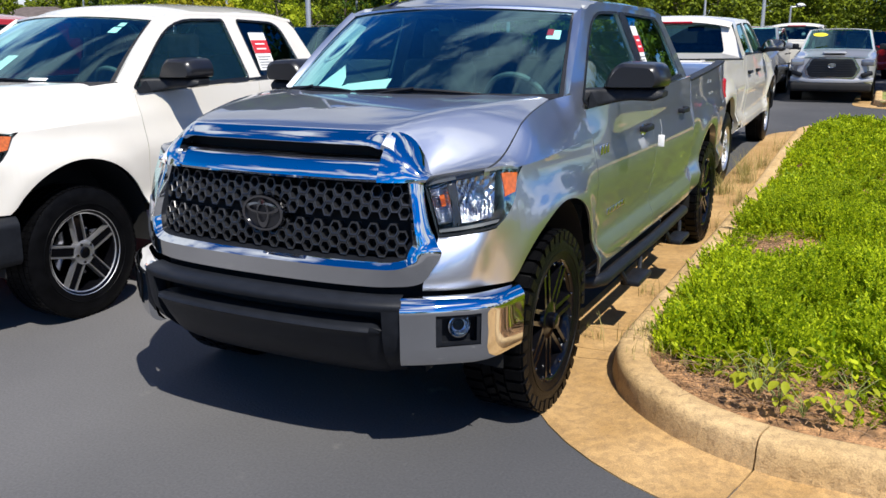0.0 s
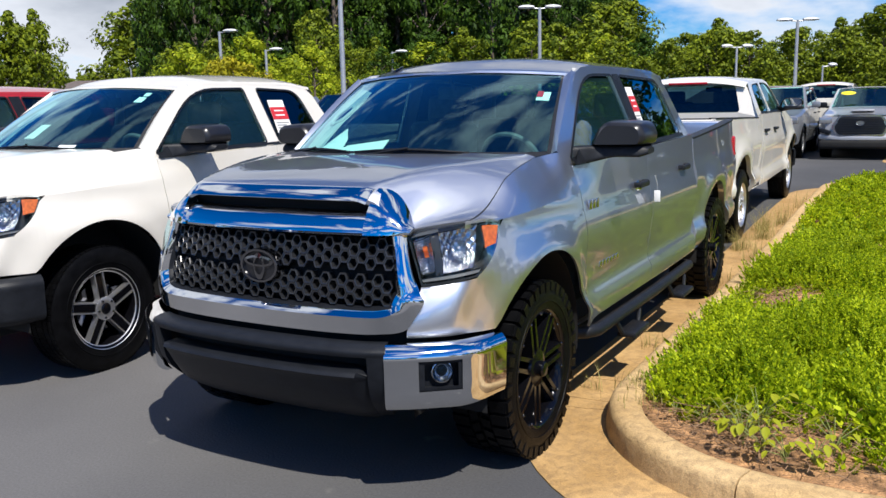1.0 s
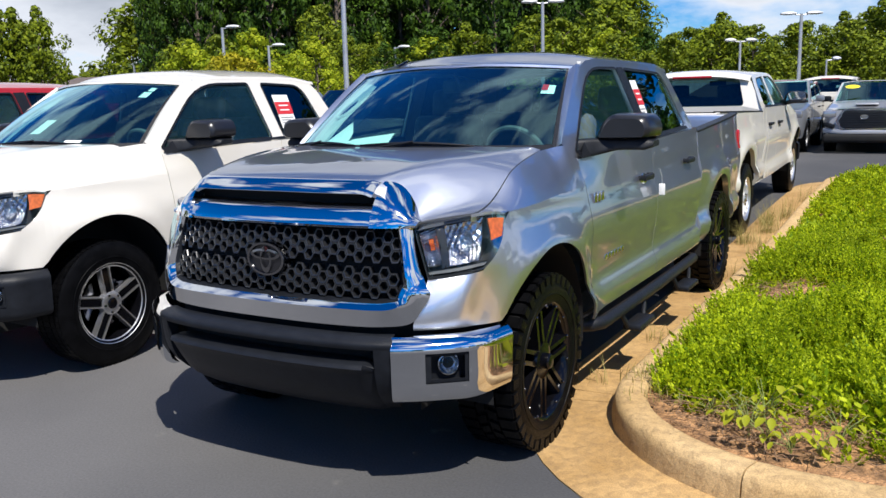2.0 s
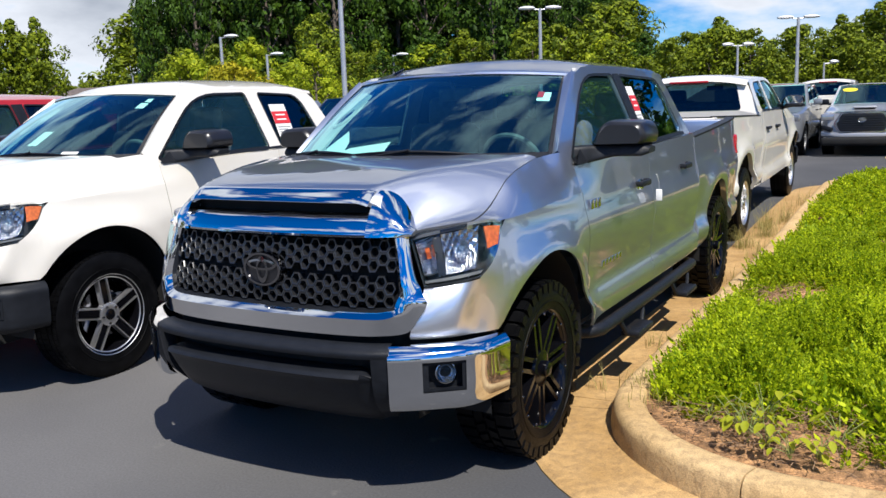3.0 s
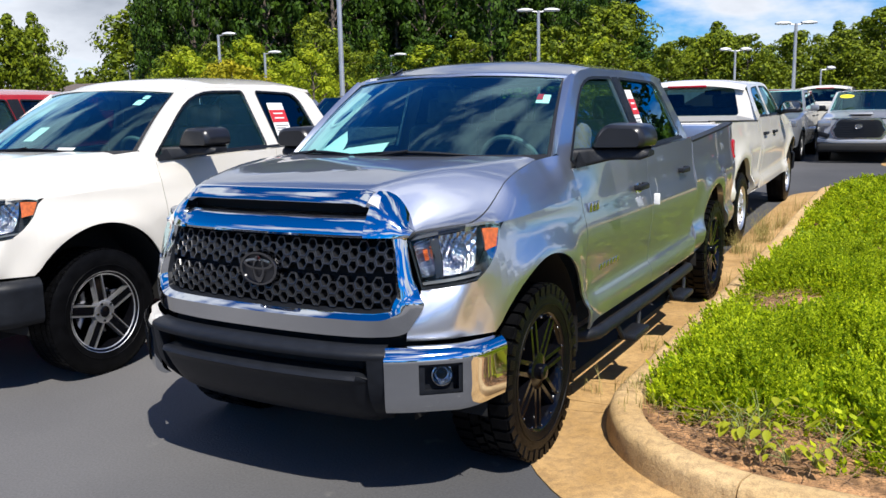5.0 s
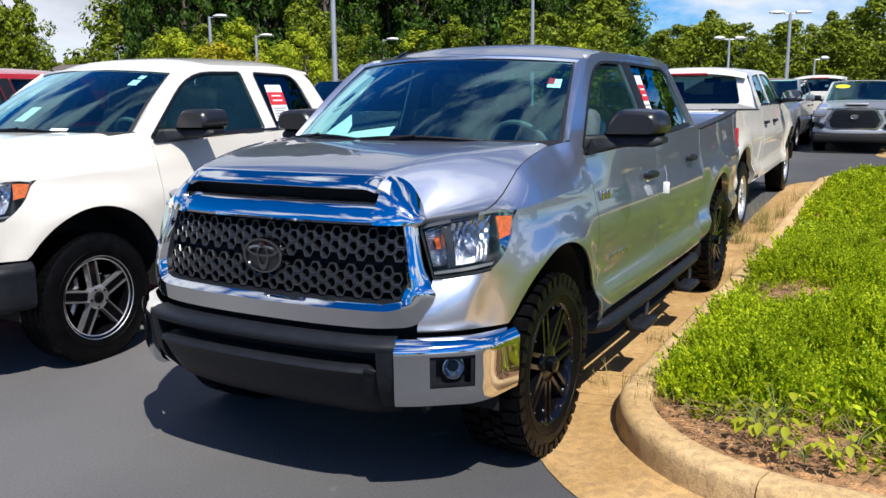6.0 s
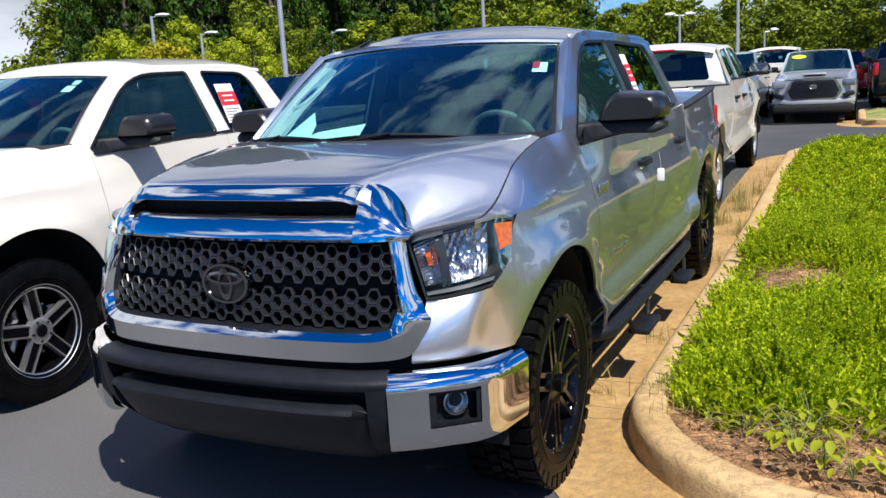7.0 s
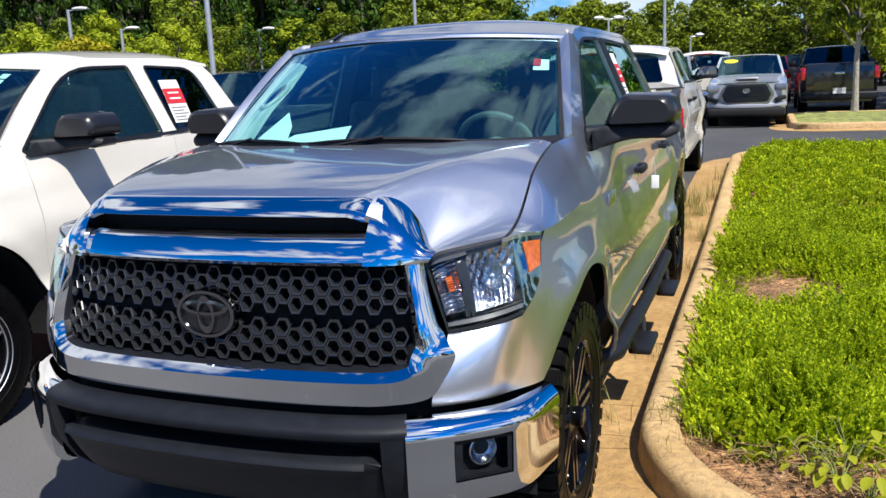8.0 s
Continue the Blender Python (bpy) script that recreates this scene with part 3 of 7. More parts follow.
def lamp_face(a, b, d=0.0):
    """The lamp's glass between its four edges, d outwards."""
    p0, p1 = lamp_foot(0), lamp_brow(0)
    inner = lerp(p0, p1, b)
    s = lerp(lamp_foot(a), lamp_brow(a), b) + lerp(inner, lamp_side(b), a)
    s -= lerp(lerp(p0, lamp_foot(1), a), lerp(p1, lamp_brow(1), a), b)
    n = lerp(Vector((.30, -.90, .30)), Vector((.88, -.42, .22)), a).normalized()
    return s + n * (d + .014 * 16 * a * (1 - a) * b * (1 - b))


def rail_z(y):
    """Top of the bed's side, which climbs towards the tail."""
    return 1.345 + .052 * (y - 3.0)


def truck(name, paint, crew, style, chrome, label, group=""):
    """A full-size four-door pickup with its nose towards -y, the front axle over the origin."""
    top = tagged(empty(name), label, "pickup truck", group)
    cab_end = 2.96 if crew else 2.62
    door2 = 2.80 if crew else 2.44
    bright = CHROME if chrome else PLASTIC
    # hood
    bm = bmesh.new()
    rows = []
    for j in range(37):
        v = (j / 36) ** 1.7
        row = []
        for i in range(65):
            u = -1 + 2 * i / 64
            x0 = u * .868
            yf, yr = hood_front(x0), 0.05 + 0.25 * u * u - .030
            y = lerp(yf, yr, v)
            x = u * (hood_edge_x(y) - .003)
            row.append((x, y, hood_z(x, v, y)))
        rows.append(row)
    front = [(p[0] * .995, p[1] + .012, p[2] - lerp(.022, .034, smoothstep(.58, .66, abs(p[0])) * (1 - .6 * smoothstep(.74, .80, abs(p[0]))))) for p in rows[0]]
    quad_grid(bm, [front] + rows + [[(p[0], p[1] + .004, p[2] - .03) for p in rows[-1]]])
    for sd in (0, -1):
        quad_grid(bm, [[r[sd] for r in rows], [(r[sd][0] * .995, r[sd][1], r[sd][2] - .03) for r in rows]], flip=(sd == 0))
    hood = part("hood", bm, paint, top, angle=50)
    if chrome:
        bm = bmesh.new()
        cols = [[Vector(p) for p in ([(front[i][0], rows[0][i][1] - .014, front[i][2] + .002)] + [r[i] for r in rows[:9]])] for i in range(len(front)) if abs(front[i][0]) < .52]
        cols = [[p + Vector((0, -.004, .004)) for p in c[:-1]] + [c[-1] + Vector((0, -.001, -.004))] for c in cols]
        quad_grid(bm, cols)
        bmesh.ops.recalc_face_normals(bm, faces=bm.faces)
        part("hood_trim", bm, CHROME, hood, "chrome strip along the hood's front edge", angle=50)
    # fenders
    for sg in (1, -1):
        bm = bmesh.new()
        s0, s1, s2 = s_x(.705), s_y(-.548), s_y(.540)

        def low(s):
            return max(.716, arch(y_s(s))) if y_s(s) < .3 else max(.495, arch(y_s(s)))

        def side_pt(s, z):
            p = on_body(s, z, flank(s, z) + .004)
            return Vector((sg * p.x, p.y, p.z))

        def shoulder(s):
            return LAMP_OUT_Z(y_s(s)) if y_s(s) < -.37 else 1.157 + .022 * smoothstep(-.37, .5, y_s(s))
        # the rounded corner under the lamp
        rows = []
        for i in range(21):
            t = i / 20
            s = lerp(s0, s1, t)
            pb, pt = on_body(s, .716, -.010), lamp_foot(t) + Vector((0, 0, -.004))
            out = Vector((lerp(.25, .8, t), lerp(-.9, -.6, t), 0)).normalized()
            c1, c2 = pb + out * .030 + Vector((0, 0, .05)), pt + out * .030 - Vector((0, 0, .05))
            row = []
            for k in range(15):
                q = k / 14
                p = pb * (1 - q) ** 3 + c1 * 3 * q * (1 - q) ** 2 + c2 * 3 * q * q * (1 - q) + pt * q ** 3
                f = on_body(s, lerp(.716, pt.z, q), flank(s, lerp(.716, pt.z, q)) + .004)
                p = lerp(p, f, smoothstep(.55, 1, t))
                row.append(Vector((sg * p.x, p.y, p.z)))
            rows.append([row[0] + Vector((0, .02, 0))] + row + [row[-1] + Vector((0, .025, 0))])
        quad_grid(bm, rows, flip=(sg < 0))
        # the flank round the wheel arch, up to the lamp and the shoulder
        cols = span(s1, s2, 26, 1, [c for c in arch_columns(0)])
        rows = []
        for s in cols:
            lo, hi = low(s), shoulder(s)
            row = [side_pt(s, lerp(lo, hi, k / 16)) for k in range(17)]
            rows.append([row[0] + Vector((-sg * .012, 0, .003))] + row)
        quad_grid(bm, rows, flip=(sg < 0))
        # the slope from the lamp's edge and the shoulder in to the hood
        strip = []
        for j in range(45):
            y = lerp(-.533, .540, j / 44)
            s = s_y(y)
            if y < -.37:
                x = float(np.interp(y, [LAMP_TOP_Y(.86 + .0089 * k) for k in range(11)], [.86 + .0089 * k for k in range(11)]))
                p = Vector((sg * x, y, LAMP_TOP_Z(x) + .003))
            else:
                p = side_pt(s, shoulder(s))
            if y < .27:
                q = Vector((sg * (hood_edge_x(y) + .009), y, hood_edge_z(y) - .003))
            else:
                zq = 1.374 + .012 * smoothstep(.27, .45, y) - .08 * smoothstep(.46, .54, y)
                q = Vector((sg * lerp(hood_edge_x(y) + .009, cab_x(y, zq) + .003, smoothstep(.27, .46, y)), y, zq))
            if abs(q.x) > abs(p.x):
                q.x = p.x
            c = lerp(p, q, .5) + Vector((sg * .012, 0, .012)) * smoothstep(-.53, -.2, y) * (1 - smoothstep(.30, .53, y))
            strip.append([p + Vector((0, 0, -.012))] * (y < -.37) + [p] * (y >= -.37) + [p * (1 - t) ** 2 + c * 2 * t * (1 - t) + q * t * t for t in [k / 10 for k in range(11)]] + [q + Vector((-sg * .003, 0, -.03))])
        quad_grid(bm, strip, flip=(sg < 0))
        e0 = [strip[-1][1:12], [p + Vector((-sg * .02, 0, 0)) for p in strip[-1][1:12]]]
        quad_grid(bm, e0, flip=(sg < 0))
        bmesh.ops.remove_doubles(bm, verts=bm.verts, dist=.0004)
        part("fender", bm, paint, top, angle=62)
        # liner of the wheel arch
        for ax in AXLES:
            bm = bmesh.new()
            rows = []
            for k in range(19):
                a = math.pi * (k / 18) * 1.1 - .05 * math.pi
                rows.append([(sg * x, ax + (ARCH_R + .012) * math.cos(a), ARCH_Z + (ARCH_R + .012) * math.sin(a)) for x in (.60, .8, .955)])
            quad_grid(bm, rows)
            quad_grid(bm, [[(sg * .60, ax - .55, .3), (sg * .60, ax + .55, .3)], [(sg * .60, ax - .55, 1.0), (sg * .60, ax + .55, 1.0)]])
            part("wheel_liner", bm, DARK, top, "black wheel-arch liner")
        # doors below the glass
        for nm, ya, yb in (("front_door", .546, 1.735), ("rear_door", 1.741, door2)):
            bm = bmesh.new()

            def dlow(s):
                return max(.505, arch(y_s(s)))
            skin(bm, span(s_y(ya), s_y(yb), 12, sg, arch_columns(3.7)), dlow, lambda s: belt(y_s(s)) + .012, lambda s, z: flank(s, z) + .004, 18)
            d = part(nm, bm, paint, top, angle=40)
            bm = bmesh.new()
            yh = yb - .235
            p = on_body(sg * s_y(yh), 1.100 + .025 * yh, flank(s_y(yh), 1.100 + .025 * yh) + .004)
            px = sg * (abs(p.x) + .036)
            block(bm, (px, yh + .02, p.z), (.022, .19, .036), bevel=.010)
            block(bm, (px - sg * .02, yh - .055, p.z), (.05, .03, .03), bevel=.008)
            block(bm, (px - sg * .02, yh + .10, p.z), (.05, .035, .042), bevel=.010)
            part("door_handle", bm, PLASTIC, d, "black door handle")
            if nm == "front_door":
                bm = bmesh.new()
                ball(bm, (px - sg * .033, yh + .015, p.z - .02), (.006, .075, .045))
                part("handle_recess", bm, BADGE, d, "bright recess behind the handle")
        # rear corner of the cab, below the glass
        bm = bmesh.new()
        skin(bm, span(s_y(door2 + .006), s_y(cab_end), 4, sg, arch_columns(3.7)), lambda s: max(.505, arch(y_s(s))), lambda s: belt(y_s(s)) + .012, lambda s, z: flank(s, z) + .002, 18)
        # sill
        skin(bm, span(s_y(.56), s_y(3.18), 6, sg), lambda s: .455, lambda s: .503, lambda s, z: FLANK(z) - .012 - (.503 - z) * 1.2, 3)
        part("rocker_panel", bm, paint, top, angle=40)
        # cab side above the belt, with its window openings
        roof_z = 1.842
        outline = [(.46, 1.30), (.46, 1.385), (.64, 1.534), (.82, 1.675), (.93, 1.756), (1.0, 1.797), (1.10, 1.824), (1.3, roof_z), (2.0, roof_z + .002), (cab_end - .42, roof_z - .004), (cab_end - .27, roof_z - .028),
                   (cab_end - .18, roof_z - .11), (cab_end - .02, 1.42), (cab_end, 1.36)]
        w1 = rounded([(.545, 1.345), (1.66, 1.368), (1.59, 1.795), (1.03, 1.785)], [.03, .03, .03, .24])
        e2 = door2 - .10
        w2 = rounded([(1.80, 1.37), (e2 + .03, 1.395), (e2 - .11, 1.778), (1.735, 1.795)], [.03, .08, .12, .03])

        def side(off):
            return lambda y, z: Vector((sg * (cab_x(y, z) + off), y, z))
        bm = bmesh.new()
        sheet(bm, outline, [w1, w2], side(0), flip=(sg < 0))
        for w in (w1, w2):
            a, b = [side(0)(*p) for p in w], [side(-.022)(*p) for p in w]
            quad_grid(bm, [a + a[:1], b + b[:1]], flip=(sg > 0))
        bmesh.ops.recalc_face_normals(bm, faces=bm.faces)
        part("cab_side", bm, paint, top, angle=30)
        bm = bmesh.new()
        for w in (w1, w2):
            ring(bm, shrink(w, -.005), shrink(w, .010), side(.004), flip=(sg < 0))
        if crew:
            sheet(bm, [(1.672, 1.368), (1.788, 1.370), (1.723, 1.800), (1.600, 1.797)], [], side(.005), flip=(sg < 0))
        quad_grid(bm, [[side(.014)(y, belt(y) + .020) for y in (.56, 1.0, 1.7, 2.2, e2 + .05)], [side(.010)(y, belt(y) + .040) for y in (.56, 1.0, 1.7, 2.2, e2 + .05)]], flip=(sg < 0))
        part("window_trim", bm, PLASTIC, top, "black window surround")
        for nm, w, g in (("front_side_window", w1, GLASS_SIDE), ("rear_side_window", w2, GLASS_DARK)):
            bm = bmesh.new()
            sheet(bm, w, [], side(-.012), flip=(sg < 0))
            pane = part(nm, bm, g, top, "tinted side glass")
            pane.visible_shadow = False
        # screen pillar
        bm = bmesh.new()
        rows = []
        for j in range(13):
            v = j / 12
            a = shield(sg, v)
            y = lerp(.46, 1.0, v)
            z = lerp(1.385, 1.797, v) + .008 * math.sin(math.pi * v)
            b = Vector((sg * cab_x(y, z), y, z))
            mid = (a + b) / 2 + Vector((sg * .014, -.012, .012))
            rows.append([a + Vector((0, 0, -.004)), lerp(a, mid, .6), mid, lerp(mid, b, .5), b])
        quad_grid(bm, rows, flip=(sg > 0))
        part("screen_pillar", bm, paint, top, angle=60)
        bm = bmesh.new()
        if sg < 0:                                     # inner pillar trim with the eye of its grab handle
            eye = [(-.872 + .034 * math.cos(q) + .016 * math.sin(q), .57 + .115 * math.sin(q)) for q in [2 * math.pi * i / 24 for i in range(24)]]
            grip = [(-.872 + .052 * math.cos(q) + .018 * math.sin(q), .57 + .150 * math.sin(q)) for q in [2 * math.pi * i / 24 for i in range(24)]]
            sheet(bm, [(-.99, -.02), (-.70, -.02), (-.77, .2), (-.80, .45), (-.81, .7), (-.85, .9), (-.87, 1), (-.99, 1), (-.99, .75), (-.99, .5), (-.99, .25)], [eye], lambda u, v: shield(u, v, -.035 - .30 * max(0, abs(-.99 - u))))
            ring(bm, grip, eye, lambda u, v: shield(u, v, -.030 - .30 * max(0, abs(-.99 - u))))
            tube(bm, [shield(u, v, -.030 - .30 * abs(-.99 - u)) for u, v in [((a + c) / 2, (b + d) / 2) for (a, b), (c, d) in zip(grip + grip[:1], eye + eye[:1])]], .010, cap=False)
        else:
            rows = []
            for j in range(13):
                v = j / 12
                rows.append([shield(.99, v, -.03), shield(.962, v, -.05) + Vector((0, .02, 0))])
            quad_grid(bm, rows)
        part("grab_handle", bm, CABIN_LIGHT, top, "light grey inner pillar trim")
        # mirror: a lower arm that runs out from the door, and the shell on it
        bm = bmesh.new()
        rows = []
        for k in range(11):
            t = k / 10
            x = lerp(.865, 1.250, t)
            yc, zc = lerp(.70, .83, smoothstep(0, .4, t)), lerp(1.356, 1.378, smoothstep(0, .6, t))
            hy, hz = lerp(.095, .098, t), lerp(.050, .031, smoothstep(0, .6, t))
            if k == 10:
                hy, hz = hy * .6, hz * .5
            loop = rounded([(-hy, -hz), (hy, -hz * .8), (hy, hz), (-hy * .8, hz)], .022, 4)
            rows.append([(sg * x, yc + a, zc + b) for a, b in loop + loop[:1]])
        quad_grid(bm, rows, flip=(sg > 0))
        bm.faces.new([bm.verts.new(p) for p in rows[-1][:-1]])
        sheet(bm, rounded([(.55, 1.315), (.80, 1.325), (.74, 1.41), (.63, 1.39)], .03), [], lambda y, z: Vector((sg * (cab_x(y, z) + .018), y, z)), flip=(sg < 0))
        part("mirror_arm", bm, PLASTIC, top, "black mirror arm", angle=60)
        bm = bmesh.new()
        rows = []
        for k in range(10):
            t = k / 9
            y = lerp(.712, .925, t ** 1.2)
            f = .86 + .14 * min(1, 1.02 * (1 - (1 - t) ** 3.2))
            loop = rounded([(-.165 * f, -.028), (.150 * f, -.024), (.160 * f, .030 * f), (.128 * f, .092 * f), (-.070 * f, .100 * f), (-.125 * f, .06 * f)], [.012, .02, .04, .035, .025, .05], 4)
            if k == 0:
                loop = [(a * .90, b * .86) for a, b in loop]
            rows.append([(sg * (1.098 + px), y, 1.436 + pz) for px, pz in loop + loop[:1]])
        bm.faces.new([bm.verts.new(p) for p in (rows[0][:-1] if sg > 0 else rows[0][:-1][::-1])])
        rows.append([(sg * 1.098 + (p[0] - sg * 1.098) * .93, .905, 1.442 + (p[2] - 1.442) * .90) for p in rows[-1]])
        quad_grid(bm, rows, flip=(sg < 0))
        mir = part("mirror_housing", bm, PLASTIC_SHEEN, top, "black door mirror housing", angle=60)
        bm = bmesh.new()
        sheet(bm, rounded([(-.135, -.056), (.13, -.052), (.138, .03), (.11, .086), (-.08, .092), (-.115, .05)], .03, 4), [], lambda px, pz: Vector((sg * (1.098 + px), .906, 1.439 + pz)), flip=(sg > 0))
        part("mirror_glass", bm, CHROME, mir, "mirror glass")
        # bed side
        bm = bmesh.new()
        cols = span(s_y(cab_end + .03), s_y(4.80), 14, sg, arch_columns(3.7))
        skin(bm, cols, lambda s: max(.50, arch(y_s(s))), lambda s: rail_z(y_s(s)), lambda s, z: flank(s, z - .06) - .002, 18, lip=.05)
        part("bed_side", bm, paint, top, angle=40)
        bm = bmesh.new()
        rail = []
        for s in cols if sg > 0 else cols[::-1]:
            p = on_body(s, rail_z(y_s(s)), flank(abs(s), 1.335 - .03))
            rail.append([p + Vector((sg * .002, 0, -.006)), p + Vector((sg * .002, 0, .010)), p + Vector((-sg * .075, 0, .012)), p + Vector((-sg * .08, 0, -.30)), p + Vector((-sg * .08, 0, -.48))])
        quad_grid(bm, rail, flip=(sg > 0))
        part("bed_rail", bm, PLASTIC, top, "black bed rail cap and inner wall")
        bm = bmesh.new()
        skin(bm, span(s_y(4.75), s_y(4.80), 3, sg), lambda s: 1.12, lambda s: 1.27, lambda s, z: flank(s, z - .05) + .012, 6)
        block(bm, (sg * .865, 4.825, 1.16), (.09, .05, .26), bevel=.02)
        part("tail_lamp", bm, TAIL_RED, top, "red tail lamp")
        # lamps
        def lamp(a, b, d=0.0):
            p = lamp_face(a, b, d)
            return Vector((sg * p.x, p.y, p.z))

        def lamp_grid(bm, a0, a1, na, b0, b1, nb, depth):
            quad_grid(bm, [[lamp(lerp(a0, a1, i / na), lerp(b0, b1, j / nb), depth(i / na, j / nb)) for j in range(nb + 1)] for i in range(na + 1)], flip=(sg < 0))

        def lamp_frame(bm, a0, a1, b0, b1, d0, d1, n=14):
            """A wall round a field of the lamp, from depth d0 to d1."""
            loop = [(lerp(a0, a1, i / n), b0) for i in range(n)] + [(a1, lerp(b0, b1, i / 6)) for i in range(6)]
            loop += [(lerp(a1, a0, i / n), b1) for i in range(n)] + [(a0, lerp(b1, b0, i / 6)) for i in range(7)]
            quad_grid(bm, [[lamp(a, b, d0) for a, b in loop], [lamp(a, b, d1) for a, b in loop]], flip=(sg > 0))
        bm = bmesh.new()
        lamp_grid(bm, 0, 1, 26, 0, 1, 12, lambda i, j: 0)
        lens = part("headlamp", bm, LENS, top, "clear wedge headlamp with amber corner", angle=60)
        lens.visible_shadow = False
        bm = bmesh.new()
        lamp_grid(bm, .01, .99, 26, .01, .99, 8, lambda i, j: -.095)
        lamp_frame(bm, .004, .996, .004, .996, -.001, -.10)
        for a0, a1, b0, b1 in ((0, 1, 0, .045), (0, 1, .95, 1), (0, .022, 0, 1), (.985, 1, 0, 1)):
            lamp_grid(bm, a0, a1, 20, b0, b1, 8, lambda i, j: -.003)
        lamp_grid(bm, .25, .355, 4, .14, .93, 8, lambda i, j: -.030)
        lamp_frame(bm, .25, .355, .14, .93, -.030, -.09)
        lamp_grid(bm, .36, .80, 10, .90, .955, 2, lambda i, j: -.012)
        bmesh.ops.recalc_face_normals(bm, faces=bm.faces)
        part("lamp_housing", bm, LAMP_DARK, lens, "dark grey lamp housing")
        bm = bmesh.new()
        lamp_grid(bm, .03, .97, 24, .085, .165, 3, lambda i, j: -.016 - .012 * j)
        lamp_frame(bm, .03, .97, .085, .165, -.018, -.06)
        bmesh.ops.recalc_face_normals(bm, faces=bm.faces)
        part("lamp_sill", bm, LAMP_GREY, lens, "smoky grey strip along the lamp's foot")
        bm = bmesh.new()

        def bowl(i, j):
            k, q = i * 2 - 1, j * 2 - 1
            return -.078 + .034 * (k * k * .8 + q * q * .55) + (.0035 * math.cos(i * 62) if j < .42 else .0045 * math.cos(i * 30) * math.cos(j * 24))
        lamp_grid(bm, .365, .835, 60, .20, .895, 24, bowl)
        rows = []
        for k in range(6):
            t = k / 5
            rows.append([lamp(.60 + .105 * (.25 + .75 * t) * math.cos(q), .60 + .215 * (.25 + .75 * t) * math.sin(q), -.082 + .044 * t * t) for q in [2 * math.pi * i / 28 for i in range(29)]])
        quad_grid(bm, rows)
        bmesh.ops.recalc_face_normals(bm, faces=bm.faces)
        part("lamp_reflector", bm, REFLECTOR, lens, "bright faceted reflector")
        bm = bmesh.new()
        lamp_grid(bm, .035, .245, 14, .24, .90, 48, lambda i, j: -.056 + .030 * (2 * i - 1) ** 2 + .004 * math.sin(j * 75))
        bmesh.ops.recalc_face_normals(bm, faces=bm.faces)
        part("signal_reflector", bm, REFLECTOR, lens, "ribbed bright signal bowl")
        bm = bmesh.new()
        ball(bm, lamp(.60, .60, -.052), (.017, .017, .017))
        part("lamp_bulb", bm, LENS, lens, "glass bulb")
        bm = bmesh.new()
        lamp_grid(bm, .13, .19, 4, .52, .72, 14, lambda i, j: -.030 + .003 * math.sin(j * 40))
        lamp_frame(bm, .13, .19, .52, .72, -.030, -.045)
        part("turn_signal", bm, AMBER, lens, "small amber turn signal")
        bm = bmesh.new()
        wedge = [[(lerp(lerp(.880, .845, j / 7), .985, i / 8), lerp(lerp(.50, .57, i / 8), .865, j / 7)) for j in range(8)] for i in range(9)]
        quad_grid(bm, [[lamp(a, b, .0022) for a, b in col] for col in wedge], flip=(sg < 0))
        rim = [c[0] for c in wedge] + wedge[-1][1:] + [c[-1] for c in wedge[-2::-1]] + wedge[0][-2::-1]
        quad_grid(bm, [[lamp(a, b, .0022) for a, b in rim], [lamp(a, b, -.006) for a, b in rim]], flip=(sg > 0))
        part("side_marker", bm, AMBER, lens, "amber side marker")
        # bumper corner with fog lamp
        b0_, b1_ = s_x(.632), s_y(-.438)
        f0, f1 = s_x(.748), s_x(.868)

        def push(s):
            return lerp(.085, .042, smoothstep(s_x(.60), s_y(-.45), s)) + .026 * math.exp(-((s - s_y(-.60)) / .11) ** 2)
        face = curve_fn([(.425, -.055), (.45, -.012), (.50, .0), (.62, .002), (.650, .006), (.675, .0), (.700, -.026), (.706, -.038)])
        bm = bmesh.new()
        zz = [.430, .44, .455, .475, .520, .56, .60, .642, .648, .655, .664, .676, .690, .704]
        skin(bm, span(b0_, b1_, 16, sg, (f0, f1)), lambda s: .43, lambda s: .704, lambda s, z: push(s) + face(z), [(z - .43) / .274 for z in zz], .03, (f0, f1, .520, .642))
        part("bumper_corner", bm, bright, top, "chrome bumper corner" if chrome else "black plastic bumper corner", angle=50)
        bm = bmesh.new()
        walls = []
        for s, z in [(f0, .520), (f1, .520), (f1, .642), (f0, .642), (f0, .520)]:
            walls.append([on_body(sg * s, z, push(s) + face(z) + d) for d in (-.006, .004, -.07)])
        quad_grid(bm, walls)
        quad_grid(bm, [[on_body(sg * s, z, push(s) - .062) for s in (f0, (f0 + f1) / 2, f1)] for z in (.520, .642)])
        ring(bm, [(f0, .520), (f1, .520), (f1, .642), (f0, .642)], [(f0 + .02, .535), (f1 - .012, .535), (f1 - .012, .630), (f0 + .02, .630)], lambda s, z: on_body(sg * s, z, push(s) + face(z) - .004))
        bmesh.ops.recalc_face_normals(bm, faces=bm.faces)
        fog = part("fog_lamp_pocket", bm, PLASTIC, top, "black fog lamp pocket", smooth=False)
        bm = bmesh.new()
        fc = on_body(sg * (f0 * .42 + f1 * .58), .584, .034)
        nrm = (on_body(sg * (f0 * .42 + f1 * .58), .582, .135) - fc).normalized()
        turn = Vector((1, 0, 0)).rotation_difference(nrm).to_matrix().to_4x4()
        lathe(bm, [(.001, .024), (.02, .022), (.034, .014), (.040, 0)], 28)
        bm.transform(Matrix.Translation(fc) @ turn)
        part("fog_lamp_glass", bm, LENS, fog, "round clear fog lamp")
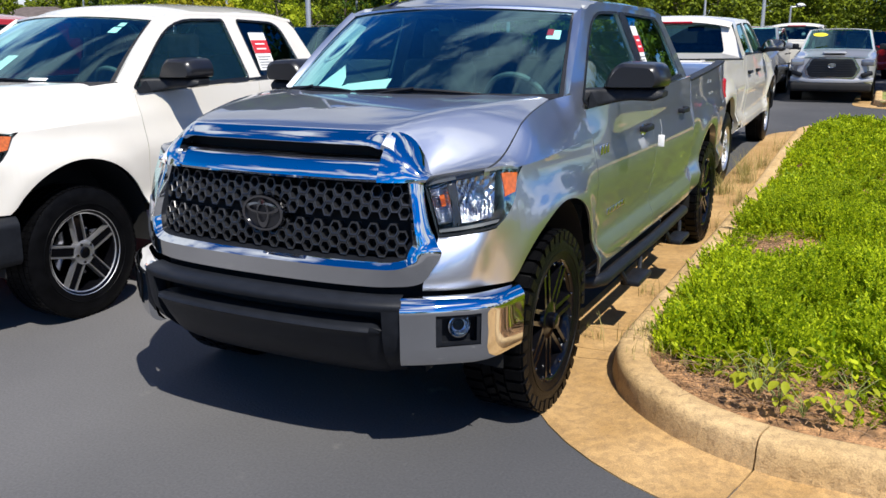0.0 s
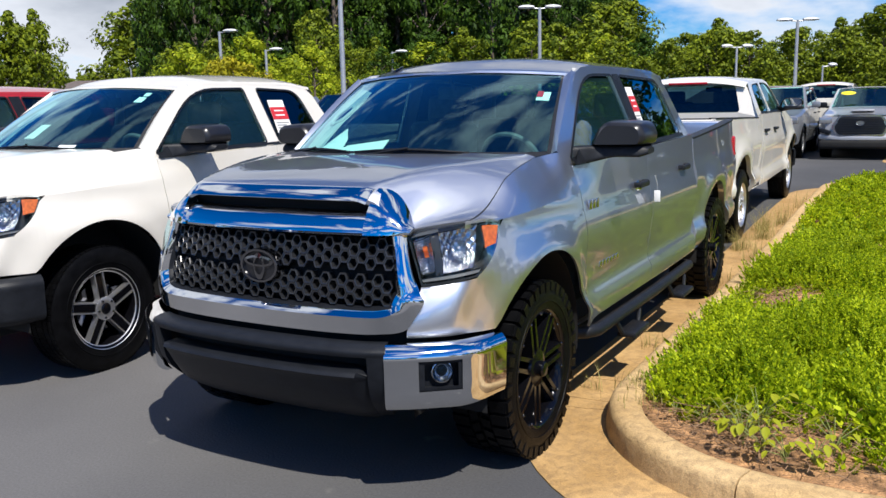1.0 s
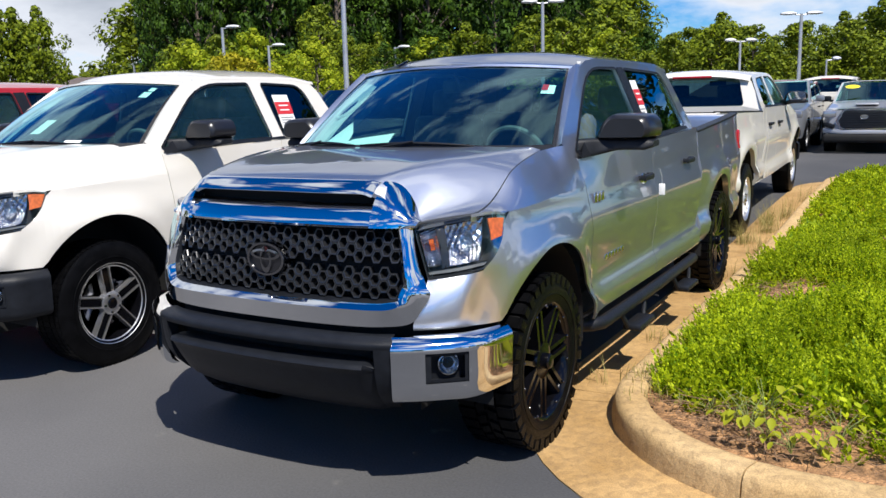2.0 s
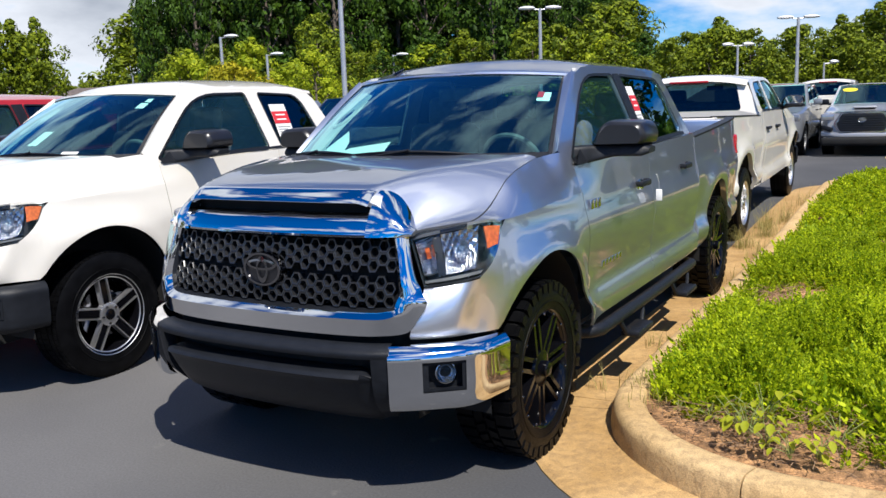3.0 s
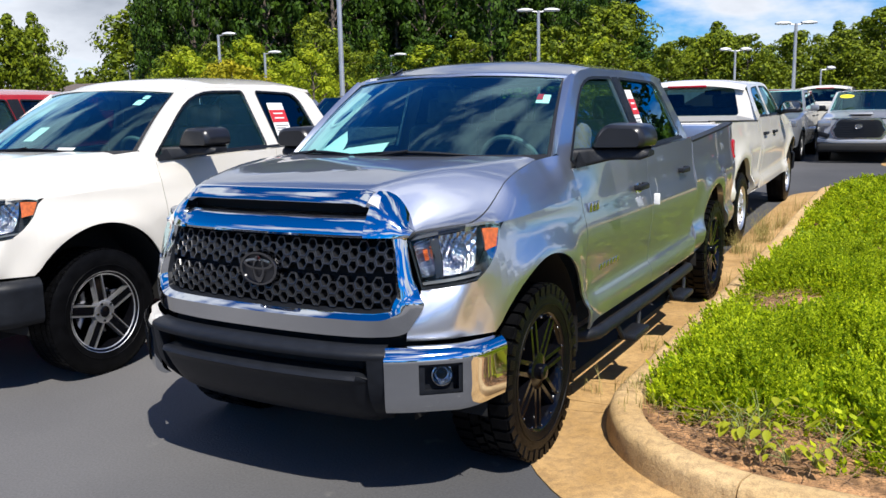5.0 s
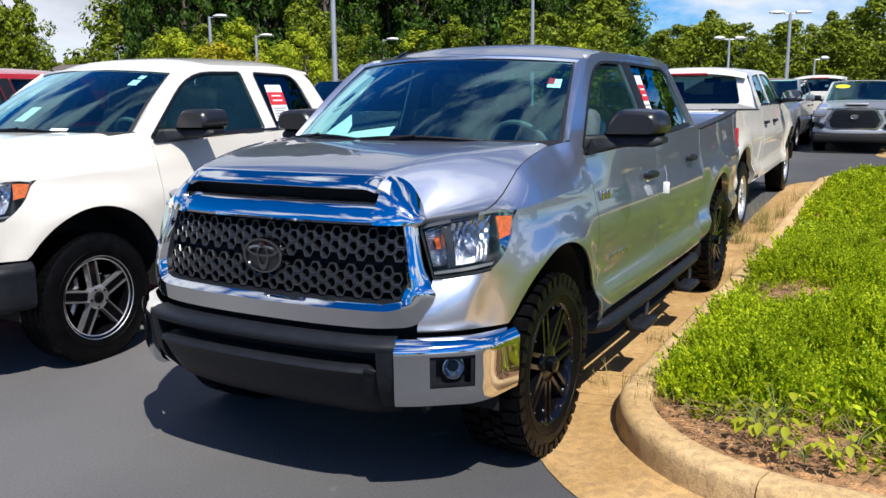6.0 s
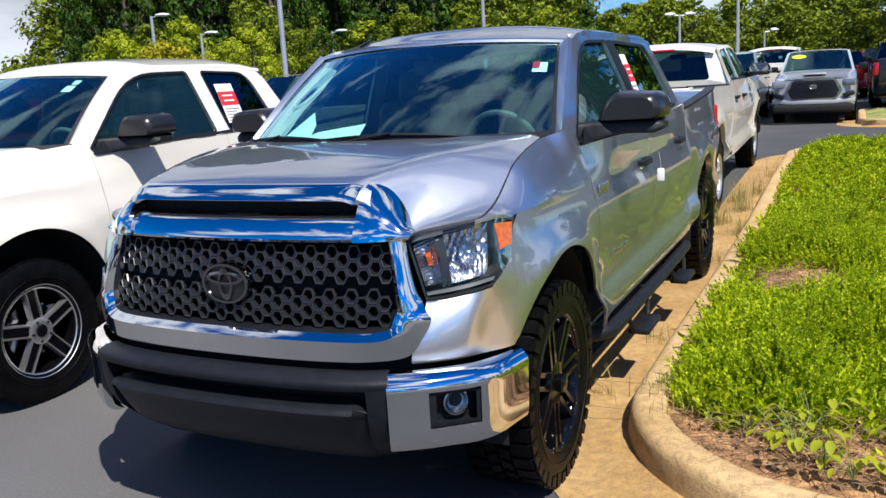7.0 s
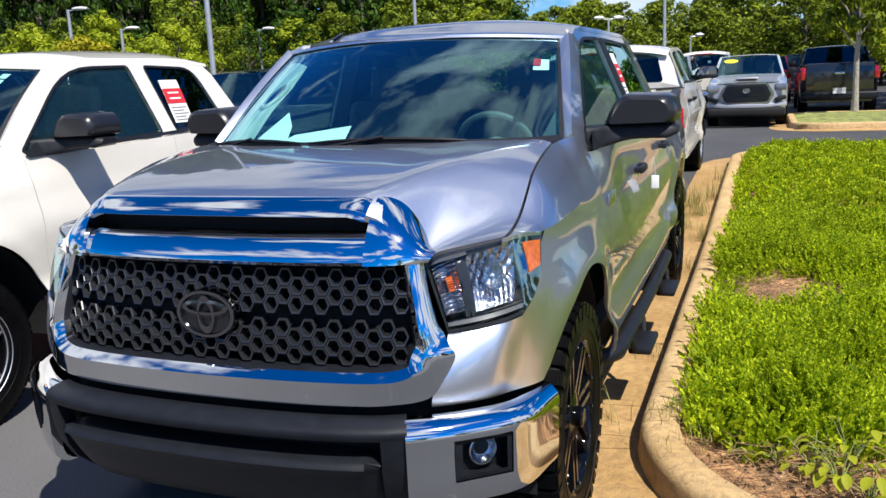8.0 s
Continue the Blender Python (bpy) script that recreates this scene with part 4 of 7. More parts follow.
        bm = bmesh.new()
        lathe(bm, [(.001, -.03), (.02, -.026), (.034, -.012), (.041, .002), (.046, 0), (.046, -.04)], 28)
        bm.transform(Matrix.Translation(fc) @ turn)
        part("fog_lamp_reflector", bm, REFLECTOR, fog, "bright fog lamp bowl")
        # side step: tube and two drop steps
        if style == "rugged":
            bm = bmesh.new()
            tube(bm, [(sg * .88, .58, .43), (sg * .97, .62, .435), (sg * 1.005, .70, .432), (sg * 1.01, 1.8, .430), (sg * .995, 2.75, .43), (sg * .90, 2.86, .42)], .036, 12)
            stp = part("side_step", bm, PLASTIC, top, "black tubular side step", angle=60)
            for yc in (1.22, 2.33):
                bm = bmesh.new()
                block(bm, (sg * 1.05, yc, .315), (.115, .30, .035), bevel=.012)
                for dy in (-.19, .19):
                    tube(bm, [(sg * 1.0, yc + dy * 1.15, .43), (sg * 1.02, yc + dy * 1.05, .38), (sg * 1.03, yc + dy * .78, .318)], .014, 8)
                pad = part("step_pad", bm, PLASTIC, stp, "black drop step")
    # roof
    bm = bmesh.new()
    ridge = curve_fn([(.80, 1.816), (.88, 1.846), (1.0, 1.872), (1.3, 1.905), (1.8, 1.918), (2.4, 1.902), (cab_end - .16, 1.845)])
    rows = []
    for j in range(25):
        t = (j / 24) ** 1.6
        row = []
        for i in range(33):
            u = -1 + 2 * i / 32
            yf = .80 + .14 * (u * 1.06) ** 2
            y = lerp(yf, cab_end - .20, t)
            rail = 1.766 + .020 * smoothstep(.82, .95, y) + .056 * smoothstep(.86, 1.28, y) - .034 * smoothstep(cab_end - .5, cab_end - .2, y)
            z = lerp(rail, ridge(y), 1 - abs(u) ** 2.4)
            z = lerp(min(z, 1.820 - .03 * (u * 1.06) ** 2), z, smoothstep(-.02, .16, t))
            row.append((u * (cab_x(y, rail) + .002), y, z))
        rows.append(row)
    back = [(p[0] * 1.0, p[1] + .07, p[2] - .06) for p in rows[-1]]
    lip = [(p[0] * .985, p[1] - .006, p[2] - .012) for p in rows[0]]
    quad_grid(bm, [lip] + rows + [back])
    for sd, fl in ((0, True), (-1, False)):
        quad_grid(bm, [[r[sd] for r in rows], [(r[sd][0] * 1.012, r[sd][1], r[sd][2] - .022) for r in rows]], flip=fl)
    part("roof", bm, paint, top, angle=60)
    bm = bmesh.new()
    block(bm, (0, cab_end - .155, ridge(cab_end - .16) - .025), (.52, .07, .035), bevel=.014)
    part("high_brake_lamp", bm, TAIL_RED, top, "red high brake lamp")
    if crew:
        bm = bmesh.new()
        rows = []
        for k in range(6):
            t = k / 5
            rows.append([(-.52 + .018 * math.cos(a) * (1 - t * .7), 1.06 + .10 * t + .045 * math.sin(a) * (1 - t), ridge(1.06) - .040 + .040 * t) for a in [2 * math.pi * i / 12 for i in range(13)]])
        quad_grid(bm, rows)
        part("roof_fin", bm, BLACK_GLOSS, top, "small black aerial fin")
    # windscreen, its black edge, the cowl and wipers
    bm = bmesh.new()
    quad_grid(bm, [[shield(u, v, -.006) for u in [-1 + 2 * i / 24 for i in range(25)]] for v in [j / 12 for j in range(13)]])
    ws = part("windscreen", bm, GLASS, top, "clear greenish windscreen")
    ws.visible_shadow = False
    bm = bmesh.new()
    us, vs_ = [-1 + 2 * i / 24 for i in range(25)], [j / 12 for j in range(13)]
    strips = [[[shield(u, .986, -.010) for u in us], [shield(u, 1.0, -.012) for u in us]], [[shield(u, -.02, -.003) for u in us], [shield(u, .03, -.003) for u in us]]]
    for a, b in ((-1.0, -.986), (.984, 1.0)):
        strips.append([[shield(b, v, -.004) for v in vs_], [shield(a, v, -.004) for v in vs_]])
    for rows in strips:
        edge = bmesh.new()
        quad_grid(edge, rows)
        part("glass_border", edge, PLASTIC, ws, "black printed glass border")
    quad_grid(bm, [[(u * .82, .05 + .25 * u * u - .05, 1.366 - .012 * u * u) for u in us], [shield(u, .0, -.006) for u in us]])
    part("cowl", bm, PLASTIC, ws, "black cowl panel")
    for x0, x1 in ((-.12, .50), (-.70, -.16)):
        bm = bmesh.new()
        pts = [shield(lerp(x0, x1, t) / .8, .008 + .022 * math.sin(math.pi * t), .008) for t in [i / 10 for i in range(11)]]
        tube(bm, pts, [.005 + .004 * math.sin(math.pi * i / 10) for i in range(11)], 6)
        tube(bm, [shield(x0 / .8 + .12, -.025, .012), shield(lerp(x0, x1, .5) / .8, .028, .020)], .007, 6)
        part("wiper", bm, PLASTIC, ws, "black wiper")
    # cab back
    bm = bmesh.new()
    yb = cab_end - .02
    hw = cab_x(cab_end, 1.34)
    outline = [(-hw, .60), (hw, .60), (hw, 1.34), (cab_x(2.8, 1.75) - .01, 1.75), (.64, 1.835), (-.64, 1.835), (-cab_x(2.8, 1.75) + .01, 1.75), (-hw, 1.34)]
    wb = rounded([(-.70, 1.40), (.70, 1.40), (.60, 1.785), (-.60, 1.785)], .06)

    def rear(d):
        return lambda x, z: Vector((x, yb + d - .42 * max(0, z - 1.36), z))
    sheet(bm, outline, [wb], rear(0), flip=True)
    bmesh.ops.recalc_face_normals(bm, faces=bm.faces)
    part("cab_back", bm, paint, top, smooth=False)
    bm = bmesh.new()
    sheet(bm, wb, [], rear(.006), flip=True)
    part("rear_window", bm, GLASS_REAR, top, "greenish rear glass").visible_shadow = False
    bm = bmesh.new()
    ring(bm, rounded([(-.79, 1.34), (.79, 1.34), (.66, 1.80), (-.66, 1.80)], .04), shrink(wb, .004), rear(-.03))
    bmesh.ops.recalc_face_normals(bm, faces=bm.faces)
    part("rear_lining", bm, CABIN_LIGHT, top, "light grey inner trim round the rear glass")
    # bed floor, front wall, tailgate, rear bumper
    bm = bmesh.new()
    block(bm, (0, (cab_end + 4.85) / 2, .83), (1.75, 4.80 - cab_end - .05, .04))
    block(bm, (0, cab_end + .05, 1.08), (1.74, .04, .50), bevel=.006)
    part("bed", bm, DARK, top, "black bed floor and front wall")
    bm = bmesh.new()
    block(bm, (0, 4.815, 1.11), (1.70, .07, .64), bevel=.018, seg=3)
    block(bm, (0, 4.845, 1.28), (1.30, .03, .14), bevel=.012)
    tg = part("tailgate", bm, paint, top)
    bm = bmesh.new()
    block(bm, (0, 4.866, 1.19), (.20, .018, .07), bevel=.006)
    part("tailgate_handle", bm, PLASTIC, tg, "black tailgate handle")
    bm = bmesh.new()
    block(bm, (0, 4.93, .66), (1.70, .17, .20), bevel=.05, seg=3)
    part("rear_bumper", bm, CHROME, top, "chrome rear bumper")
    bm = bmesh.new()
    block(bm, (0, 5.02, .66), (.36, .01, .13))
    part("plate_holder", bm, STICKER_WHITE, top, "plain white paper plate")
    # chassis under the body
    bm = bmesh.new()
    for sg in (-1, 1):
        block(bm, (sg * .42, 2.0, .55), (.09, 5.4, .16))
    for ax in AXLES:
        tube(bm, [(-.8, ax, .41), (.8, ax, .41)], .06, 10)
        block(bm, (.0, ax, .42), (.30, .34, .28), bevel=.08)
    block(bm, (0, 1.9, .52), (1.1, 3.2, .12), bevel=.03)
    block(bm, (0, -.40, .44), (1.0, .62, .10), bevel=.03)
    block(bm, (0, -.58, .93), (1.20, .04, .40))
    block(bm, (0, .0, .90), (1.16, 1.1, .5), bevel=.05)
    block(bm, (.55, 3.2, .45), (.3, 1.0, .22), bevel=.06)
    part("chassis", bm, DARK, top, "black chassis and axles")
    # nose: black bumper middle
    bm = bmesh.new()
    e = s_x(.636)
    ss = [lerp(-e, e, i / 32) for i in range(33)]

    def pushc(s):
        return lerp(.085, .030, smoothstep(s_x(.55), s_y(-.5), s))
    skin(bm, ss, lambda s: .660, lambda s: .706, lambda s, z: pushc(s) + curve_fn([(.66, .0), (.680, .004), (.694, -.01), (.706, -.05)])(z), 5, .03)
    # end pieces beside the intake
    for sg in (1, -1):
        skin(bm, span(s_x(.572), e, 4, sg), lambda s: .37, lambda s: .662, lambda s, z: pushc(s) + curve_fn([(.37, -.16), (.45, -.06), (.53, -.018), (.662, .0)])(z), 6, .05)
    part("bumper_middle", bm, PLASTIC, top, "matt black plastic bumper middle", angle=40)
    bm = bmesh.new()
    skin(bm, ss, lambda s: .56, lambda s: .69, lambda s, z: pushc(s) - .10, 2, 0)
    part("bumper_intake", bm, DARK, top, "black air intake in the bumper")
    bm = bmesh.new()
    el = s_x(.570)
    ss2 = [lerp(-el, el, i / 28) for i in range(29)]
    lipf = curve_fn([(.345, -.19), (.40, -.105), (.50, -.034), (.570, .002), (.580, .016), (.590, .013), (.602, -.012), (.606, -.06)])
    zl = [.345, .37, .40, .44, .50, .55, .572, .582, .592, .600, .606]
    skin(bm, ss2, lambda s: .345, lambda s: .606 - .02 * smoothstep(el - .05, el, s), lambda s, z: pushc(s) + lipf(z) - .03 * smoothstep(el - .05, el, s), [(z - .345) / .261 for z in zl], .03)
    part("bumper_lip", bm, PLASTIC, top, "black lower lip of the bumper", angle=40)
    # chrome surround of the grille
    bm = bmesh.new()
    e = s_x(.625)
    ss = [lerp(-e, e, i / 30) for i in range(31)]
    topf = curve_fn([(1.112, -.045), (1.122, -.012), (1.132, -.002), (1.165, -.012), (1.195, -.030), (1.216, -.060)])
    skin(bm, ss, lambda s: 1.112, lambda s: 1.216, lambda s, z: topf(z), 10, .02)
    # one surround down both sides and along the foot: inner edge, crease and outer edge as (x, z), with how far each stands out
    spine = [((.618, 1.120), (.634, 1.120), (.686, 1.128), -.012, -.040), ((.634, 1.05), (.653, 1.05), (.704, 1.05), -.004, -.044), ((.652, .965), (.673, .960), (.732, .955), .004, -.036), ((.660, .904), (.688, .893), (.750, .918), .008, -.030),
             ((.649, .888), (.686, .866), (.758, .893), .012, -.006), ((.640, .868), (.676, .838), (.770, .862), .016, .002), ((.642, .850), (.648, .818), (.742, .808), .020, .010), ((.600, .841), (.612, .808), (.700, .752), .022, .012),
             ((.55, .838), (.555, .805), (.60, .738), .022, .014), ((.40, .838), (.40, .806), (.42, .735), .022, .014), ((0, .838), (0, .806), (0, .735), .022, .014)]
    knots = [0, 1, 2.2, 3, 3.5, 4, 4.6, 5.2, 6, 7.5, 10]
    lines = [curve_fn([(k, (st[q][w] if q < 3 else st[q])) for k, st in zip(knots, spine)]) for q, w in ((0, 0), (0, 1), (1, 0), (1, 1), (2, 0), (2, 1), (3, 0), (4, 0))]
    for sg in (1, -1):
        rows, rim_rows = [], []
        for j in range(81):
            ix, iz, cx, cz, ox, oz, co, oo = [f(j / 8) for f in lines]
            rim_rows.append([on_body(sg * s_x(ix), iz, -.085), on_body(sg * s_x(ix), iz, -.040), on_body(sg * s_x(lerp(ix, cx, .35)), lerp(iz, cz, .35), lerp(-.040, co, .35 ** .7))])
            row = []
            for q in (.35, .7, 1):
                row.append(on_body(sg * s_x(lerp(ix, cx, q)), lerp(iz, cz, q), lerp(-.040, co, q ** .7)))
            for q in (.12, .3, .5, .7, .88, 1):
                row.append(on_body(sg * s_x(lerp(cx, ox, q)), lerp(cz, oz, q), lerp(co, oo, q) + .016 * math.sin(math.pi * q) * smoothstep(5, 2.5, j / 8)))
            row.append(on_body(sg * s_x(ox), oz, oo - .035))
            rows.append(row)
        quad_grid(bm, rows, flip=(sg > 0))
        rim = bmesh.new()
        quad_grid(rim, rim_rows, flip=(sg > 0))
        part("grille_rim", rim, PLASTIC, top, "black rim inside the chrome surround", angle=50)
        # corner caps beside the scoop
        rows = []
        for j in range(15):
            t = j / 14
            row = []
            for i in range(13):
                q = i / 12
                x = lerp(.515 + .006 * t, .700 + .016 * math.sin(math.pi * t) - .004 * t, q)
                p = on_body(s_x(x), 1.126, .014 - .03 * q ** 3)
                v = .08 * (1 - q) + .075 * math.sin(math.pi * q) ** .9
                yr = lerp(hood_front(x), .05 + .22 * x * x, v)
                r = Vector((x, yr, hood_z(x, v, yr) + .002))
                c = lerp(p, r, t) + Vector((0, -.034, .030)) * math.sin(math.pi * t) ** .8 * (.35 + .45 * math.sin(math.pi * (.08 + .84 * q)))
                row.append(Vector((sg * c.x, c.y, c.z)))
            rows.append(row)
        rows = [[p + Vector((0, .03, -.012)) for p in rows[0]]] + rows
        inner = [[r[0] for r in rows], [r[0] + Vector((0, .06, -.005)) for r in rows]]
        quad_grid(bm, rows, flip=(sg < 0))
        quad_grid(bm, inner, flip=(sg < 0))
    part("grille_surround", bm, bright if not chrome else CHROME, top, "chrome grille surround", angle=35)
    bm = bmesh.new()
    e4 = s_x(.565)
    ss = [lerp(-e4, e4, i / 24) for i in range(25)]
    skin(bm, ss, lambda s: 1.165, lambda s: 1.262, lambda s, z: -.10, 2, 0)
    part("hood_scoop", bm, DARK, top, "black air slot under the hood's edge")
    # honeycomb grille
    bm = bmesh.new()
    ax, az = .0282, .0300

    def hexring(sc, zc):
        rings = []
        for fx, fz, off in ((1, 1, -.034), (.93, .93, -.030), (.74, .74, -.031), (.66, .66, -.080)):
            rings.append([bm.verts.new(on_body(sc + ax * fx * math.cos(math.pi / 3 * k), zc + az * fz * math.sin(math.pi / 3 * k), off)) for k in range(6)])
        for p, q in zip(rings, rings[1:]):
            for k in range(6):
                j = (k + 1) % 6
                bm.faces.new((p[k], p[j], q[j], q[k]))
    for col in range(-23, 24):
        sc = col * ax * 1.5
        for zc in (1.060, 1.008, .918, .866) if col % 2 else (1.086, 1.034, .944, .892):
            if abs(sc) + ax * .55 < s_x(.634 + .13 * (1.12 - zc)):
                hexring(sc, zc)
    part("grille_mesh", bm, GRILLE, top, "black honeycomb grille", smooth=False)
    bm = bmesh.new()
    e5 = s_x(.655)
    ss = [lerp(-e5, e5, i / 24) for i in range(25)]
    skin(bm, ss, lambda s: .62, lambda s: 1.14, lambda s, z: -.085, 2, 0)
    # lower panel added to stop sun leaking through the gap above the bumper
    e6 = s_x(.78)
    skin(bm, [lerp(-e6, e6, i / 30) for i in range(31)], lambda s: .44, lambda s: .73, lambda s, z: -.075, 2, 0)
    part("grille_backing", bm, DARK, top, "black grille backing with an added panel against sun leaks")
    bm = bmesh.new()
    for r, w, d in ((.108, .073, 0),):
        rows = []
        for k in range(33):
            q = 2 * math.pi * k / 32
            rows.append([(r * c * math.cos(q), -.865 + .045 - o, .978 + w * c * math.sin(q)) for c, o in ((1.0, -.02), (1.0, .018), (.97, .026), (.86, .026), (.83, .018))])
        quad_grid(bm, rows, flip=True)
    for r, w, zz_ in ((.084, .024, .998), (.031, .058, .976)):
        rows = []
        for k in range(25):
            q = 2 * math.pi * k / 24
            rows.append([(r * c * math.cos(q), -.844 if c > .9 else -.846, zz_ + (w * c if c > .9 else w * .62) * math.sin(q)) for c in (1.0, .78)])
        quad_grid(bm, rows, flip=True)
    em = part("emblem", bm, DARK_CHROME if chrome else BADGE, top, "glossy dark oval emblem ring")
    bm = bmesh.new()
    lathe(bm, [(.001, 0), (1.0, 0)], 32)
    bm.transform(Matrix.Translation((0, -.836, .978)) @ Matrix.Rotation(math.pi / 2, 4, "Z") @ Matrix.Diagonal((1, .094, .063, 1)))
    part("emblem_plate", bm, PLASTIC_SHEEN, em, "dark emblem plate")
    # cabin
    bm = bmesh.new()
    rows = []
    for j in range(7):
        t = j / 6
        rows.append([(x, lerp(.30, .74, t) + .03 * math.cos(x * 4), 1.345 - .02 * t - .10 * max(0, t - .75) * 4 + .03 * math.exp(-((x - .4) / .2) ** 2) * t) for x in [-.84 + 1.68 * i / 20 for i in range(21)]])
    rows.append([(p[0], .76, .80) for p in rows[-1]])
    quad_grid(bm, rows)
    block(bm, (0, .95, .80), (.30, .9, .36), bevel=.04)
    part("dashboard", bm, CABIN, top, "dark dashboard and console")
    bm = bmesh.new()
    rows = []
    wc, tilt = Vector((.41, .86, 1.30)), Matrix.Rotation(radians(28), 3, "X")
    for k in range(33):
        q = 2 * math.pi * k / 32
        rows.append([wc + tilt @ Vector(((.185 + .016 * math.cos(p)) * math.cos(q), .016 * math.sin(p), (.185 + .016 * math.cos(p)) * math.sin(q))) for p in [2 * math.pi * i / 8 for i in range(9)]])
    quad_grid(bm, rows)
    ball(bm, wc, (.07, .03, .06))
    for q in (0.1, math.pi - .1, -math.pi / 2):
        tube(bm, [wc, wc + tilt @ Vector((.18 * math.cos(q), 0, .18 * math.sin(q)))], .016, 6)
    tube(bm, [wc, wc + Vector((0, -.2, -.08))], .035, 8)
    part("steering_wheel", bm, CABIN, top, "black steering wheel")

    def seat(x, y, w):
        bm = bmesh.new()
        block(bm, (x, y, .88), (w, .52, .20), bevel=.06, seg=3)
        block(bm, (x, y + .30, 1.22), (w * .95, .15, .62), Matrix.Rotation(radians(-14), 4, "X"), bevel=.06, seg=3)
        for hx in ((x,) if w < .8 else (x - .42, x + .42)):
            block(bm, (hx, y + .40, 1.60), (.27, .10, .19), Matrix.Rotation(radians(-8), 4, "X"), bevel=.04, seg=3)
            for q in (-.05, .05):
                tube(bm, [(hx + q, y + .38, 1.45), (hx + q, y + .395, 1.55)], .007, 6)
        return bm
    for x in (-.41, .41):
        part("front_seat", seat(x, 1.12, .54), CABIN, top, "dark grey cloth front seat with headrest")
    part("rear_seat", seat(0, cab_end - .78, 1.45), CABIN, top, "dark grey cloth rear bench")
    bm = bmesh.new()
    block(bm, (0, 1.8, .62), (1.75, 2.3, .08))
    for sg in (1, -1):
        rows = [[(sg * (min(.90, cab_x(y, z)) - .05), y, z) for y in (.75, 1.3, 1.9, cab_end - .12)] for z in (.65, 1.0, 1.27, 1.335)]
        quad_grid(bm, rows)
    rows = [[(u * .70, y, ridge(y) - .055 - .05 * abs(u) ** 3) for u in (-1, -.7, -.35, 0, .35, .7, 1)] for y in (.92, 1.2, 1.6, 2.0, cab_end - .30)]
    quad_grid(bm, rows, flip=True)
    part("cabin_lining", bm, CABIN, top, "dark cabin floor, door cards and headlining")
    for sg in (1, -1):                                 # pale trim on the inside of the door pillar and over the windows
        bm = bmesh.new()

        def lining(y, z):
            return Vector((sg * (cab_x(y, z) - .034), y, z))
        quad_grid(bm, [[lining(y - .16 * (z - 1.35), z) for y in (1.67, 1.70, 1.78, 1.81)] for z in (1.30, 1.42, 1.55, 1.68, 1.79)])
        quad_grid(bm, [[lining(y, z) for y in (1.05, 1.4, 1.8, 2.2, e2 - .12)] for z in (1.784, 1.822)])
        quad_grid(bm, [[lining(y - .25 * (z - 1.39), z) for y in (e2 + .02, cab_end - .10)] for z in (1.36, 1.5, 1.65, 1.79)])
        bmesh.ops.recalc_face_normals(bm, faces=bm.faces)
        part("pillar_trim", bm, CABIN_LIGHT, top, "light grey inner pillar trim")
    bm = bmesh.new()
    block(bm, (0, .93, 1.70), (.24, .03, .075), bevel=.012)
    tube(bm, [(0, .92, 1.72), (0, .86, 1.775)], .012, 6)
    part("inner_mirror", bm, CABIN, top, "black inner mirror")
    # wheels
    wx = .845
    for ax in AXLES:
        wheel(style, top, pose(wx, ax, .412 if style == "rugged" else .40))
        wheel(style, top, pose(-wx, ax, .412 if style == "rugged" else .40, 0, 0, 180))
    return top


def paper(name, parent, mat, corners, label=""):
    """A small sheet of paper or decal over four corners."""
    bm = bmesh.new()
    a, b, c, d = [Vector(p) for p in corners]
    quad_grid(bm, [[lerp(lerp(a, b, i / 3), lerp(d, c, i / 3), j / 3) for i in range(4)] for j in range(4)])
    return part(name, bm, mat, parent, label)


def side_sticker(parent, y0, y1, z0, z1, sg=1):
    """A printed price sheet on the side glass: white with a red field and rows of unreadable print."""
    def q(ya, yb, za, zb, o):
        return [(sg * (cab_x(y, z) + o), y, z) for y, z in ((ya, za), (yb, za), (yb, zb), (ya, zb))]
    sh = paper("price_sheet", parent, STICKER_WHITE, q(y0, y1, z0, z1, -.002), "white price sheet with a red field")
    zr = lerp(z0, z1, .45)
    paper("red_field", sh, STICKER_RED, q(y0, y1, zr, lerp(z0, z1, .8), .001), "red printed field")
    for k in range(5):
        z = lerp(z0, zr, .12 + .16 * k)
        paper("print_bar", sh, PRINT, q(lerp(y0, y1, .1), lerp(y0, y1, .9 - .2 * (k % 2)), z, z + .007, .001), "")
    for k, f in ((0, .55), (1, .68)):
        z = lerp(z0, z1, f)
        paper("print_bar", sh, STICKER_WHITE, q(lerp(y0, y1, .2), lerp(y0, y1, .8), z, z + .010, .002), "")


def screen_paper(parent, u0, u1, v0, v1, mat, nm, label, off=-.012):
    return paper(nm, parent, mat, [shield(u0, v0, off), shield(u1, v0, off), shield(u1, v1, off), shield(u0, v1, off)], label)


